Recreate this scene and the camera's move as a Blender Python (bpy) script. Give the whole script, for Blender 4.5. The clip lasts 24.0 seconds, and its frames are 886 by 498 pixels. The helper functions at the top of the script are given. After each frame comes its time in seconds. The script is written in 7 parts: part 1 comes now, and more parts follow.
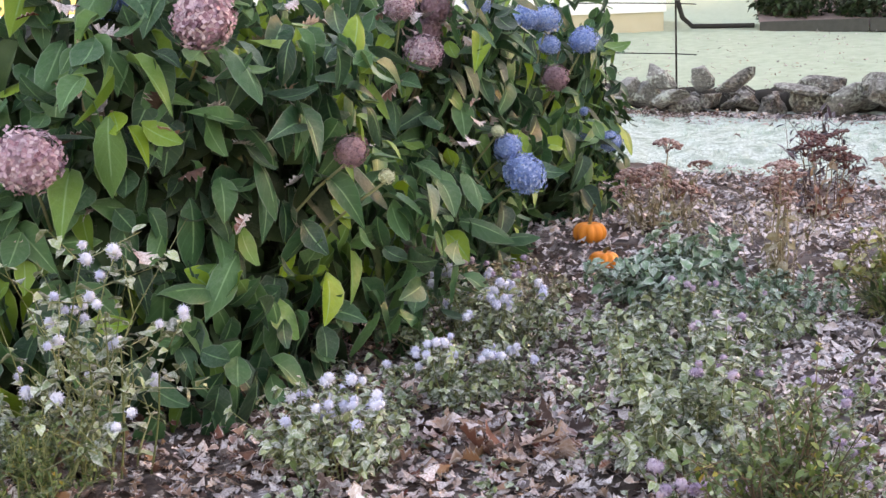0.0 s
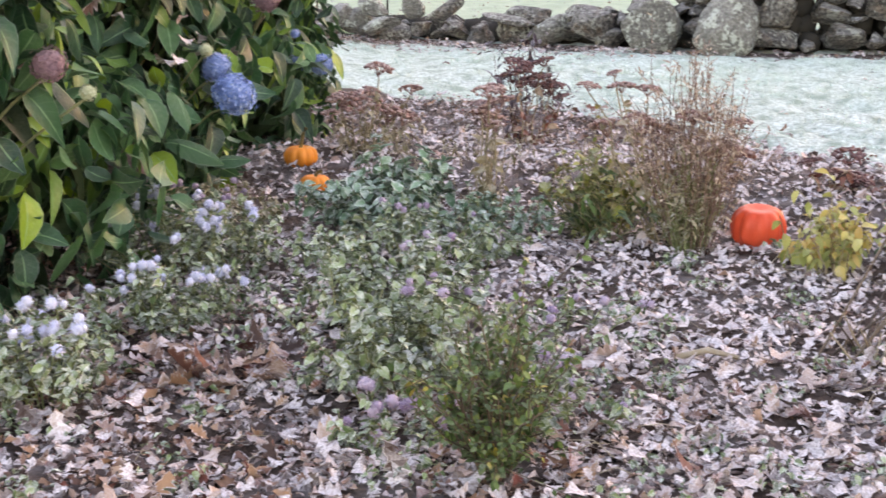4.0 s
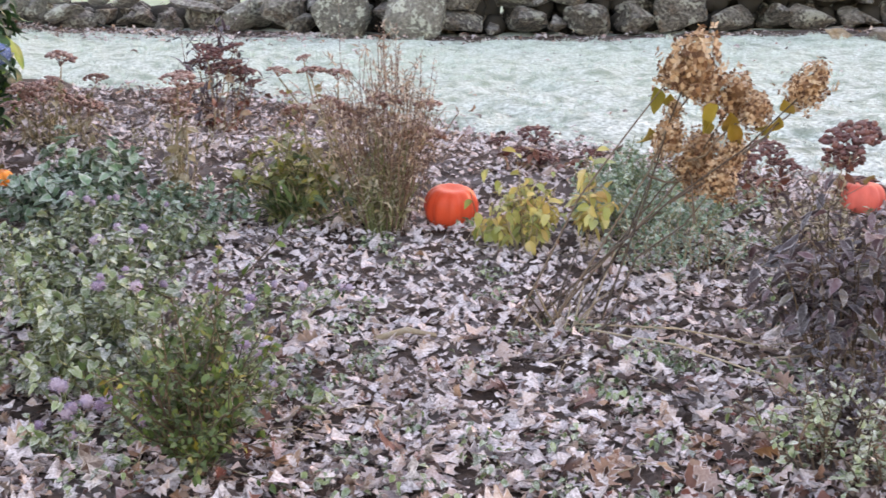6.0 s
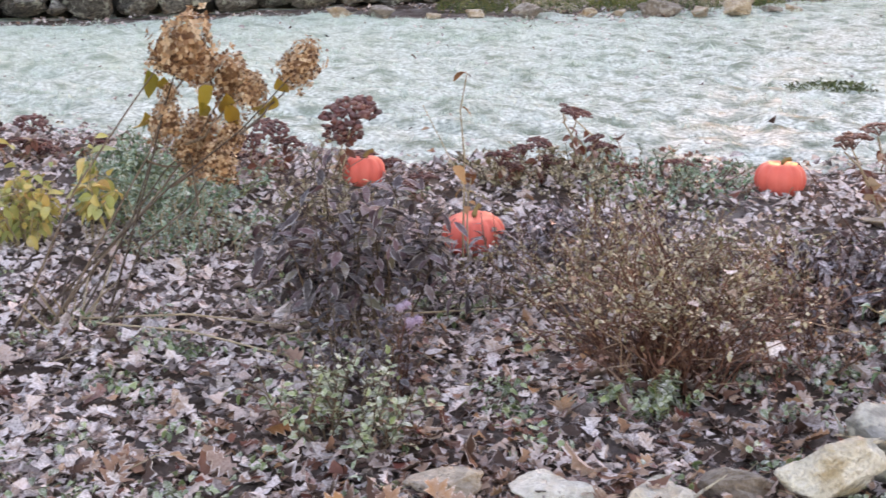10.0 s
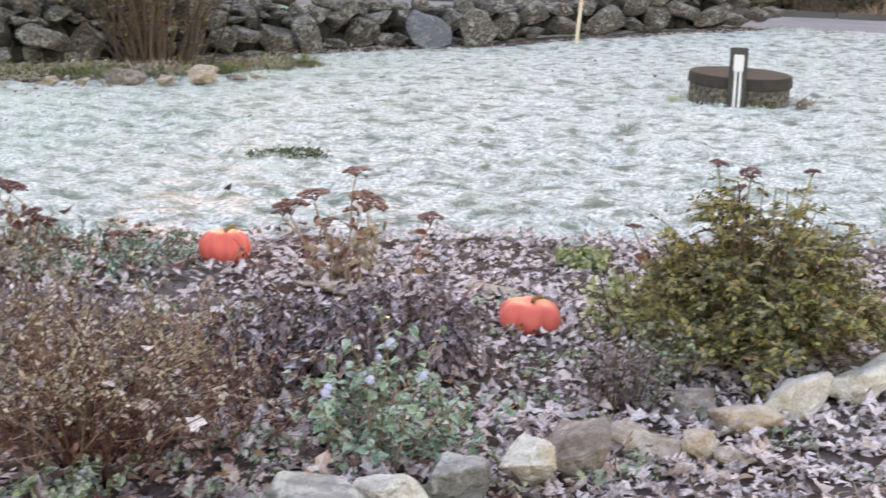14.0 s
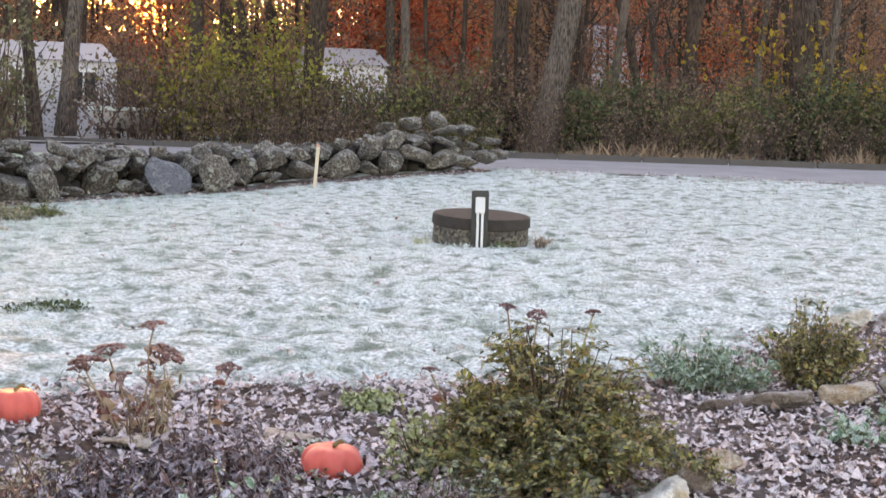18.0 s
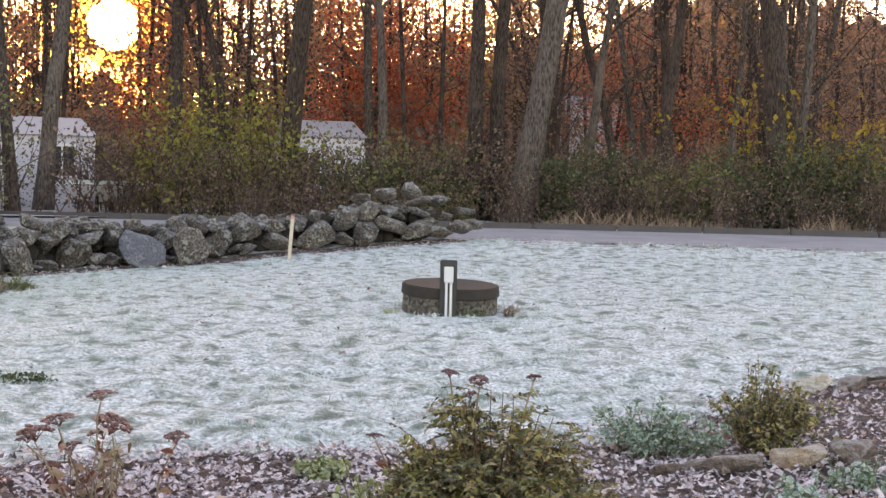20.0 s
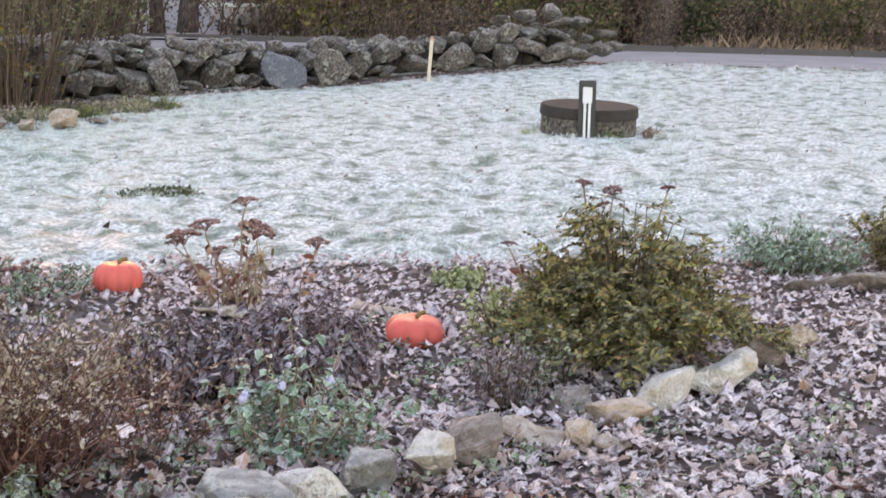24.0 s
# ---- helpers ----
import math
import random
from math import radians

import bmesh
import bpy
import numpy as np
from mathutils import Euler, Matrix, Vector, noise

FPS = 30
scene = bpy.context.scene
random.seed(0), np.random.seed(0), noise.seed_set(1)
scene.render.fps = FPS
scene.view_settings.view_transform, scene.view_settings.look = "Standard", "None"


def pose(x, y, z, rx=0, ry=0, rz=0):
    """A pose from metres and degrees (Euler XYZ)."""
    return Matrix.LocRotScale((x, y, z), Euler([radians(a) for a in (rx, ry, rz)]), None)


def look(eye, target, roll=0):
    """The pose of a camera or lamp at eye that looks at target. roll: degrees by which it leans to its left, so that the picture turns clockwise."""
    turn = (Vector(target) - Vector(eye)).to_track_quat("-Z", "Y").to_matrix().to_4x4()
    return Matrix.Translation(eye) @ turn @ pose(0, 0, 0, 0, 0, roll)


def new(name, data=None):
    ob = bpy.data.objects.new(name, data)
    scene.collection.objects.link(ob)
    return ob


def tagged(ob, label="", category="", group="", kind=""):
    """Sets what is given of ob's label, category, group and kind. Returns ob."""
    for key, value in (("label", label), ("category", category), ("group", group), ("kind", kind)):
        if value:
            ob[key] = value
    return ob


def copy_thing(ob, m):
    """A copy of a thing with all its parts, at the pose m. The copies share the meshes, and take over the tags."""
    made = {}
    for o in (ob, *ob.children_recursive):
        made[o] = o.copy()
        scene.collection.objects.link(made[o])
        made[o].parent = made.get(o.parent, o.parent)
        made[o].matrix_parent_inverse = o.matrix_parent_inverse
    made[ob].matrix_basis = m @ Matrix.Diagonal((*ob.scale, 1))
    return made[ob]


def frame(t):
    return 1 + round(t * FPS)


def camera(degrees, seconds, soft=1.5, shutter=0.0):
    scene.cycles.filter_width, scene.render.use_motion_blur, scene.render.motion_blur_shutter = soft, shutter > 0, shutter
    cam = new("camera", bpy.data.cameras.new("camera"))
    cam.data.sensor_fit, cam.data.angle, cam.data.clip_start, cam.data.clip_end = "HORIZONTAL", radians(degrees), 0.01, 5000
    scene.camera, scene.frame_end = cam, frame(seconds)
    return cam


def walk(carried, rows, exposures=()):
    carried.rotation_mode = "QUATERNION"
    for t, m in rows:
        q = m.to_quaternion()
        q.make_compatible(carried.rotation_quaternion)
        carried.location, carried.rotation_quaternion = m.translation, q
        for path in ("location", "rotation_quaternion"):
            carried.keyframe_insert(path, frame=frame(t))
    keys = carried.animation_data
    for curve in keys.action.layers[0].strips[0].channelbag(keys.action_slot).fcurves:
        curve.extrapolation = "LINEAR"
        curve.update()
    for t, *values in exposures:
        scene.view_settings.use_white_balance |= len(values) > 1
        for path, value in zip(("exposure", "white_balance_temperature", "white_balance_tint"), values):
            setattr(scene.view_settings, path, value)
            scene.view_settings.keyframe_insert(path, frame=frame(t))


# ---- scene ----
cam = camera(34.73, 24.0, shutter=0.4)
PATH = [
    (0, (0.103, -0.269, 1.452), (-1.811, 0.204, 1.113), -2.25),
    (0.5, (0.101, -0.273, 1.451), (-1.812, 0.200, 1.110), -1.92),
    (1, (0.106, -0.274, 1.449), (-1.805, 0.206, 1.106), -1.73),
    (1.5, (0.103, -0.280, 1.448), (-1.801, 0.221, 1.096), -1.45),
    (3.5, (0.050, -0.252, 1.404), (-1.749, 0.508, 0.970), -0.22),
    (4, (0.049, -0.246, 1.405), (-1.709, 0.598, 0.961), -0.13),
    (4.5, (0.040, -0.229, 1.403), (-1.669, 0.707, 0.949), 0.00),
    (5, (0.039, -0.216, 1.398), (-1.603, 0.829, 0.938), 0.06),
    (5.5, (0.035, -0.214, 1.396), (-1.545, 0.922, 0.935), 0.18),
    (6, (0.039, -0.216, 1.398), (-1.495, 0.981, 0.935), 0.12),
    (6.5, (0.038, -0.208, 1.399), (-1.449, 1.045, 0.933), -0.01),
    (7, (0.038, -0.199, 1.401), (-1.398, 1.110, 0.928), -0.14),
    (7.5, (0.039, -0.187, 1.399), (-1.336, 1.183, 0.916), 0.03),
    (8, (0.050, -0.179, 1.398), (-1.267, 1.248, 0.915), 0.09),
    (8.5, (0.059, -0.174, 1.402), (-1.193, 1.313, 0.930), 0.05),
    (9, (0.050, -0.154, 1.396), (-1.133, 1.389, 0.927), 0.26),
    (9.5, (0.053, -0.144, 1.398), (-1.063, 1.445, 0.917), 0.46),
    (10, (0.063, -0.130, 1.393), (-0.982, 1.505, 0.909), 0.50),
    (10.5, (0.072, -0.120, 1.395), (-0.904, 1.558, 0.913), 0.36),
    (12.5, (0.100, -0.085, 1.390), (-0.576, 1.750, 0.973), 1.00),
    (13, (0.119, -0.051, 1.389), (-0.474, 1.815, 0.979), 1.31),
    (13.5, (0.169, 0.001, 1.388), (-0.338, 1.894, 0.989), 1.98),
    (14, (0.216, 0.067, 1.389), (-0.192, 1.989, 1.013), 2.09),
    (14.5, (0.211, 0.092, 1.392), (-0.076, 2.039, 1.035), 2.04),
    (15, (0.157, 0.071, 1.399), (-0.039, 2.031, 1.053), 2.29),
    (15.5, (0.097, 0.005, 1.403), (-0.055, 1.972, 1.078), 2.34),
    (16, (0.039, -0.062, 1.406), (-0.076, 1.914, 1.120), 2.19),
    (16.5, (-0.007, -0.102, 1.395), (-0.074, 1.880, 1.138), 2.11),
    (17, (-0.034, -0.144, 1.399), (-0.071, 1.842, 1.166), 2.10),
    (17.5, (-0.049, -0.162, 1.407), (-0.077, 1.827, 1.199), 1.94),
    (18, (-0.042, -0.183, 1.445), (-0.079, 1.810, 1.276), 1.62),
    (18.5, (0.014, -0.230, 1.470), (-0.023, 1.766, 1.351), 1.41),
    (20.5, (0.150, -0.318, 1.437), (0.136, 1.680, 1.369), 1.11),
    (21, (0.166, -0.360, 1.437), (0.080, 1.637, 1.354), 0.91),
    (21.5, (0.166, -0.351, 1.430), (0.015, 1.641, 1.335), 0.70),
    (22, (0.164, -0.337, 1.419), (-0.017, 1.651, 1.302), 0.62),
    (22.5, (0.183, -0.369, 1.412), (0.002, 1.617, 1.256), 0.60),
    (23, (0.180, -0.364, 1.405), (0.011, 1.619, 1.208), 0.71),
    (23.5, (0.158, -0.365, 1.390), (-0.019, 1.611, 1.137), 1.06),
    (24, (0.153, -0.357, 1.381), (-0.053, 1.607, 1.065), 1.13),
]
walk(cam, [(t, look(eye, target, roll)) for t, eye, target, roll in PATH], [(0, 3.18, 8700, 33), (4.5, 3.22, 8700, 34), (6, 3.07, 8700, 34), (10, 2.95, 8750, 34), (14, 2.95, 8650, 32), (16, 2.92, 8450, 33), (18.2, 2.82, 8450, 33), (19.6, 2.62, 8400, 34), (22, 2.6, 8400, 34), (24, 2.88, 8400, 34)])

# ---- world, sun and light ----
SUN = Vector((-0.235, 0.965, 0.115)).normalized()
world = bpy.data.worlds.new("sky")
scene.world = world
world.use_nodes = True
wn = world.node_tree
wbg = wn.nodes["Background"]
sky = wn.nodes.new("ShaderNodeTexSky")
sky.sky_type, sky.sun_disc = "NISHITA", False
sky.sun_elevation = math.asin(SUN.z)
sky.sun_rotation = math.atan2(SUN.x, SUN.y)
sky.altitude, sky.air_density, sky.dust_density, sky.ozone_density = 100, 1.0, 1.5, 1.0
wn.links.new(sky.outputs[0], wbg.inputs[0])
wbg.inputs[1].default_value = 0.15
sun = new("sun_light", bpy.data.lights.new("sun_light", "SUN"))
sun.data.energy, sun.data.angle, sun.data.color = 0.75, radians(0.6), (1.0, 0.9, 0.75)
sun.matrix_world = look((0, 0, 30), Vector((0, 0, 30)) - SUN)

# ---- geometry helpers ----
RNG = np.random.default_rng(7)


def np_mesh(name, chunks):
    """One mesh from a list of (vertices, faces) arrays."""
    vs, total, loops, counts = [], 0, [], []
    for v, f in chunks:
        vs.append(v)
        loops.append((f + total).ravel())
        counts.append(np.full(len(f), f.shape[1]))
        total += len(v)
    v = np.concatenate(vs).astype(np.float32)
    loops, counts = np.concatenate(loops).astype(np.int32), np.concatenate(counts).astype(np.int32)
    me = bpy.data.meshes.new(name)
    me.vertices.add(len(v))
    me.vertices.foreach_set("co", v.ravel())
    me.loops.add(len(loops))
    me.loops.foreach_set("vertex_index", loops)
    me.polygons.add(len(counts))
    me.polygons.foreach_set("loop_start", np.r_[0, np.cumsum(counts)[:-1]].astype(np.int32))
    me.polygons.foreach_set("loop_total", counts)
    me.update(calc_edges=True)
    return me


def smooth(me):
    me.polygons.foreach_set("use_smooth", np.ones(len(me.polygons), bool))
    return me


def solid(name, chunks, material, parent=None, label="", soft=True, kind=""):
    """Links arrays of geometry as one mesh object, under a thing or on its own."""
    me = np_mesh(name, chunks) if isinstance(chunks, list) else chunks
    if soft:
        smooth(me)
    if not me.materials:
        me.materials.append(material)
    ob = new(name, me)
    ob.parent = parent
    return tagged(ob, label, kind=kind)


def part(name, bm, material, parent, label=""):
    me = bpy.data.meshes.new(name)
    bm.to_mesh(me)
    bm.free()
    me.materials.append(material)
    ob = new(name, me)
    ob.parent = parent
    return tagged(ob, label)


def root(name, x, y, label, category, group="", z=None, rz=0.0, kind=""):
    ob = new(name)
    ob.empty_display_size = 0.1
    ob.location = (x, y, float(gz(x, y)) if z is None else z)
    ob.rotation_euler = (0, 0, rz)
    return tagged(ob, label, category, group, kind)


def unit(v):
    return v / np.maximum(np.linalg.norm(v, axis=-1, keepdims=True), 1e-9)


def turns(d, n):
    """Rotations whose y axis is d and whose z axis is near n."""
    d = unit(d)
    x = unit(np.cross(d, n))
    return np.stack([x, d, np.cross(x, d)], -1)


def scatter(tpl, pos, rot, size):
    v, f = tpl
    size = np.broadcast_to(np.asarray(size, float).reshape(-1, 1, 1), (len(pos), 1, 1))
    out = np.einsum("nij,kj->nki", rot, v) * size + pos[:, None]
    return out.reshape(-1, 3), (f[None] + (np.arange(len(pos)) * len(v))[:, None, None]).reshape(-1, f.shape[1])


def leaf_shape(widths, fold=0.25, droop=0.2, wave=0.0, sweep=0.0):
    """A leaf one unit long along y, three points across."""
    n = len(widths)
    v = []
    for i, w in enumerate(widths):
        r = i / (n - 1)
        for s in (-1, 0, 1):
            v.append((s * w, r + sweep * abs(s) * w, fold * abs(s) * w - droop * r * r + wave * s * math.sin(5 * r + s)))
    f = [(3 * i + c, 3 * i + c + 1, 3 * i + c + 4, 3 * i + c + 3) for i in range(n - 1) for c in (0, 1)]
    return np.array(v), np.array(f)


OVATE = leaf_shape([0.02, 0.24, 0.34, 0.32, 0.2, 0.02], 0.45, 0.5, 0.05)
OVATE_B = leaf_shape([0.02, 0.22, 0.32, 0.28, 0.16, 0.01], 0.85, 0.95, 0.08)
OVATE_C = leaf_shape([0.03, 0.26, 0.36, 0.31, 0.18, 0.02], 0.3, -0.35, 0.1)
OVATE_D = leaf_shape([0.02, 0.22, 0.31, 0.3, 0.19, 0.02], -0.55, 1.15, 0.1)
SMALL = leaf_shape([0.03, 0.3, 0.25, 0.02], 0.25, 0.2)
ROUND = leaf_shape([0.1, 0.42, 0.38, 0.05], 0.75, 0.55, 0.16)
TINY = leaf_shape([0.04, 0.26, 0.02], 0.3, 0.25)
LANCE = leaf_shape([0.03, 0.11, 0.09, 0.01], 0.3, 0.35)
FLAKE = (np.array([(-0.02, 0, 0), (-0.34, 0.45, 0.12), (0.02, 1, -0.1), (0.34, 0.45, 0.12)]), np.array([(0, 1, 2), (0, 2, 3)]))
OAK_FEW = leaf_shape([0.03, 0.3, 0.16, 0.38, 0.03], 0.4, 0.25, 0.08, 0.12)
OAK_CURL = leaf_shape([0.03, 0.32, 0.17, 0.34, 0.03], -0.5, -0.4, 0.12, 0.12)
DARK_OVATE = leaf_shape([0.03, 0.17, 0.2, 0.13, 0.01], 0.25, 0.3, 0.02)
BLADE = leaf_shape([0.05, 0.035, 0.004], 0.1, 0.3)
OAKS = [leaf_shape([0.012, 0.03, 0.26, 0.13, 0.40, 0.17, 0.40, 0.15, 0.22, 0.02], fd, dr, wv, 0.14)
        for fd, dr, wv in ((0.45, 0.3, 0.05), (-0.4, -0.3, 0.09), (0.8, -0.2, 0.12), (0.25, 0.7, -0.12), (-0.7, 0.45, 0.06), (1.1, 0.3, -0.08))]
PLAIN_DEAD = [leaf_shape([0.04, 0.33, 0.27, 0.02], fd, dr, wv) for fd, dr, wv in ((0.6, 0.3, 0.06), (-0.4, -0.3, 0.1))]


def dead_leaf(seed, lobes=0.0):
    """A curled fallen leaf, five points across and four along, with an uneven outline."""
    r = np.random.default_rng(seed)
    v = []
    curl, roll, twist = r.uniform(-0.8, 0.8), r.choice([-1, 1]) * r.uniform(0.2, 1.1), r.uniform(-0.6, 0.6)
    for i in range(4):
        t = i / 3
        w = 0.3 * math.sin(math.pi * min(1, 0.08 + t * 0.9)) ** 0.75 + 0.02
        for c in (-2, -1, 0, 1, 2):
            k = w * (1 + (lobes * (1 if (i + (c > 0)) % 2 else -1) if abs(c) == 2 else 0) + r.normal(0, 0.1))
            x = c / 2 * k
            z = roll * x * x * 1.6 + curl * (t - 0.5) ** 2 + twist * x * (t - 0.5) + r.normal(0, 0.025)
            v.append((x, t + r.normal(0, 0.03), z))
    f = [(5 * i + c, 5 * i + c + 1, 5 * i + c + 6, 5 * i + c + 5) for i in range(3) for c in range(4)]
    return np.array(v), np.array(f)


DEAD = [dead_leaf(i, (0.5, 0.15, 0.62)[i % 3]) for i in range(14)]
NARROW = leaf_shape([0.03, 0.12, 0.15, 0.1, 0.01], 0.4, 0.4, 0.02)
WILT = leaf_shape([0.03, 0.2, 0.25, 0.17, 0.01], 0.8, 0.75, 0.14)


def tube(path, radii, sides=5):
    """A round bar along a path."""
    p, r = np.asarray(path, float), np.broadcast_to(np.asarray(radii, float), (len(path),))
    t = unit(np.gradient(p, axis=0))
    ref = np.where(np.abs(t[:, 2:3]) > 0.9, [[1.0, 0, 0]], [[0, 0, 1.0]])
    a = unit(np.cross(t, ref))
    b = np.cross(t, a)
    ang = np.arange(sides) * 2 * np.pi / sides
    v = p[:, None] + r[:, None, None] * (np.cos(ang)[None, :, None] * a[:, None] + np.sin(ang)[None, :, None] * b[:, None])
    i, k = np.meshgrid(np.arange(len(p) - 1), np.arange(sides), indexing="ij")
    q = np.stack([i * sides + k, i * sides + (k + 1) % sides, (i + 1) * sides + (k + 1) % sides, (i + 1) * sides + k], -1)
    return v.reshape(-1, 3), q.reshape(-1, 4)


def box(sx, sy, sz, x=0.0, y=0.0, z=0.0, bevel=0.01):
    """A bevelled block whose base centre lies at x, y, z."""
    bm = bmesh.new()
    bmesh.ops.create_cube(bm, size=1)
    bmesh.ops.scale(bm, vec=(sx, sy, sz), verts=bm.verts)
    bmesh.ops.translate(bm, vec=(x, y, z + sz / 2), verts=bm.verts)
    if bevel:
        bmesh.ops.bevel(bm, geom=bm.edges[:], offset=bevel, segments=2, affect="EDGES")
    return bm


# ---- the lie of the land ----
RIDGE = np.array([(-7.8, 3.0), (-5.6, 4.7), (-3.6, 5.1), (-1.9, 5.8)])
BED_EDGE = np.array([(-30, -2.0), (-14, 3.4), (-12, 4.3), (-10.4, 4.8), (-9.2, 5.35), (-6.9, 5.5), (-5.9, 5.6), (-4.0, 5.7), (-3.5, 6.2), (-2.6, 6.75),
                     (-1.6, 7.3), (-0.7, 7.6), (0.9, 8.0), (2.3, 9.9), (3.4, 11.4), (6, 13.5), (14, 16)])
WALL_LINE = np.array([(-19.5, 3.0), (-16.5, 6.4), (-14.4, 8.4), (-12.7, 9.7), (-11.2, 11.9), (-9.9, 13.8), (-8.1, 16.6), (-6.8, 20.3), (-5.2, 22.9), (-2.9, 25.7), (0.1, 28.2)])


def along(pts, x, y):
    """Distance to a line of points, and on which side of it (x, y) lies."""
    best = np.full(np.shape(x), 1e9)
    side = np.zeros(np.shape(x))
    for (ax, ay), (bx, by) in zip(pts[:-1], pts[1:]):
        dx, dy = bx - ax, by - ay
        k = np.clip(((x - ax) * dx + (y - ay) * dy) / (dx * dx + dy * dy), 0, 1)
        d = np.hypot(x - ax - k * dx, y - ay - k * dy)
        s = np.sign(dx * (y - ay) - dy * (x - ax))
        side = np.where(d < best, s, side)
        best = np.minimum(best, d)
    return best, side


def gz(x, y):
    """Height of the ground."""
    x, y = np.asarray(x, float), np.asarray(y, float)
    z = np.interp(y, [11, 15.5, 20, 24, 28.5, 33.3, 45, 200], [0, 0.13, 0.17, 0.28, 0.66, 0.80, 1.0, 3])
    z = z + np.interp(-x, [15, 22, 34, 60, 300], [0, 0.2, 0.72, 1.0, 2.0]) * np.interp(y, [14, 24], [1, 0])
    d, _ = along(RIDGE, x, y)
    return z + 0.11 * np.exp(-((d / 0.8) ** 2))


def lawn_side(x, y):
    """Metres past the bed's edge, towards the lawn."""
    d, s = along(BED_EDGE, x, y)
    return d * s


def far_bed(x, y):
    """0 within the leafy bed before the wall, 1 outside it."""
    d, _ = along(np.array([(-9.2, 14.0), (-7.4, 15.9), (-6.4, 18.6)]), x, y)
    w, _ = along(WALL_LINE, x, y)
    return np.clip((d - 0.95) * 2.5 + 0.5, 0, 1) * np.clip((w - 0.08) * 2.6, 0, 1)


# ---- materials ----
def material(name, rough=0.8, metal=0.0):
    m = bpy.data.materials.new(name)
    m.use_nodes = True
    nt = m.node_tree
    b = nt.nodes["Principled BSDF"]
    b.inputs["Roughness"].default_value, b.inputs["Metallic"].default_value = rough, metal
    b.inputs["Specular IOR Level"].default_value = 0.3
    return m, nt, b


def node(nt, kind, **values):
    n = nt.nodes.new(kind)
    for k, v in values.items():
        n.inputs[k.replace("_", " ")].default_value = v
    return n


def noise_at(nt, scale, detail=3.0, space="Object"):
    tc = nt.nodes.new("ShaderNodeTexCoord")
    n = node(nt, "ShaderNodeTexNoise", Scale=scale, Detail=detail)
    nt.links.new(tc.outputs[space], n.inputs["Vector"])
    return n.outputs["Fac"]


def place_noise(nt, scale, detail=3.0, stretch=(1, 1, 1)):
    """Noise fixed in the world, so that its grain has one size on things of any scale."""
    g, k = nt.nodes.new("ShaderNodeNewGeometry"), nt.nodes.new("ShaderNodeVectorMath")
    k.operation = "MULTIPLY"
    k.inputs[1].default_value = stretch
    nt.links.new(g.outputs["Position"], k.inputs[0])
    n = node(nt, "ShaderNodeTexNoise", Scale=scale, Detail=detail)
    nt.links.new(k.outputs[0], n.inputs["Vector"])
    return n.outputs["Fac"]


def ramp(nt, source, stops):
    r = nt.nodes.new("ShaderNodeValToRGB")
    while len(r.color_ramp.elements) < len(stops):
        r.color_ramp.elements.new(0.5)
    for e, (p, c) in zip(r.color_ramp.elements, stops):
        e.position, e.color = p, (*c, 1) if len(c) == 3 else c
    nt.links.new(source, r.inputs[0])
    return r.outputs[0]


def mix(nt, fac, a, b):
    n = nt.nodes.new("ShaderNodeMix")
    n.data_type = "RGBA"
    for sock, v in ((n.inputs[0], fac), (n.inputs[6], a), (n.inputs[7], b)):
        if isinstance(v, (int, float)):
            sock.default_value = v
        elif isinstance(v, tuple):
            sock.default_value = (*v, 1)
        else:
            nt.links.new(v, sock)
    return n.outputs[2]


def calc(nt, op, a, b=0.0, clamp=False):
    n = nt.nodes.new("ShaderNodeMath")
    n.operation, n.use_clamp = op, clamp
    for sock, v in zip(n.inputs, (a, b)):
        if isinstance(v, (int, float)):
            sock.default_value = v
        else:
            nt.links.new(v, sock)
    return n.outputs[0]


def relief(nt, bsdf, height, strength=0.4, distance=0.02):
    n = nt.nodes.new("ShaderNodeBump")
    n.inputs["Strength"].default_value, n.inputs["Distance"].default_value = strength, distance
    nt.links.new(height, n.inputs["Height"])
    nt.links.new(n.outputs[0], bsdf.inputs["Normal"])


def chance(nt):
    """A random number for each leaf or piece, whether it is an object or an island of a mesh."""
    g, o = nt.nodes.new("ShaderNodeNewGeometry"), nt.nodes.new("ShaderNodeObjectInfo")
    return calc(nt, "FRACT", calc(nt, "ADD", g.outputs["Random Per Island"], o.outputs["Random"]))


FROST = (0.80, 0.80, 0.83)


def upward(nt, low, high):
    """How far a face looks up, from 0 to 1."""
    g, s = nt.nodes.new("ShaderNodeNewGeometry"), nt.nodes.new("ShaderNodeSeparateXYZ")
    nt.links.new(g.outputs["True Normal"], s.inputs[0])
    r = nt.nodes.new("ShaderNodeMapRange")
    r.inputs[1].default_value, r.inputs[2].default_value = low, high
    nt.links.new(calc(nt, "ABSOLUTE", s.outputs[2]), r.inputs[0])
    return r.outputs[0]


def rims(me, wide=False):
    """Marks the midrib and the margins of the leaves of a mesh."""
    across = [1, 0.5, 0, 0.5, 1] if wide else [1, 0, 1]
    a = me.attributes.new("rib", "FLOAT", "POINT")
    a.data.foreach_set("value", np.tile(across, len(me.vertices) // len(across)).astype(np.float32))
    return me


def veins(me):
    """Marks the midrib and the length of each six-row leaf of a mesh."""
    k = len(me.vertices) // 18
    for attr, values in (("rib", np.tile([1, 0, 1], 6 * k)), ("length", np.tile(np.repeat(np.linspace(0, 1, 6), 3), k))):
        a = me.attributes.new(attr, "FLOAT", "POINT")
        a.data.foreach_set("value", values.astype(np.float32))
    return me


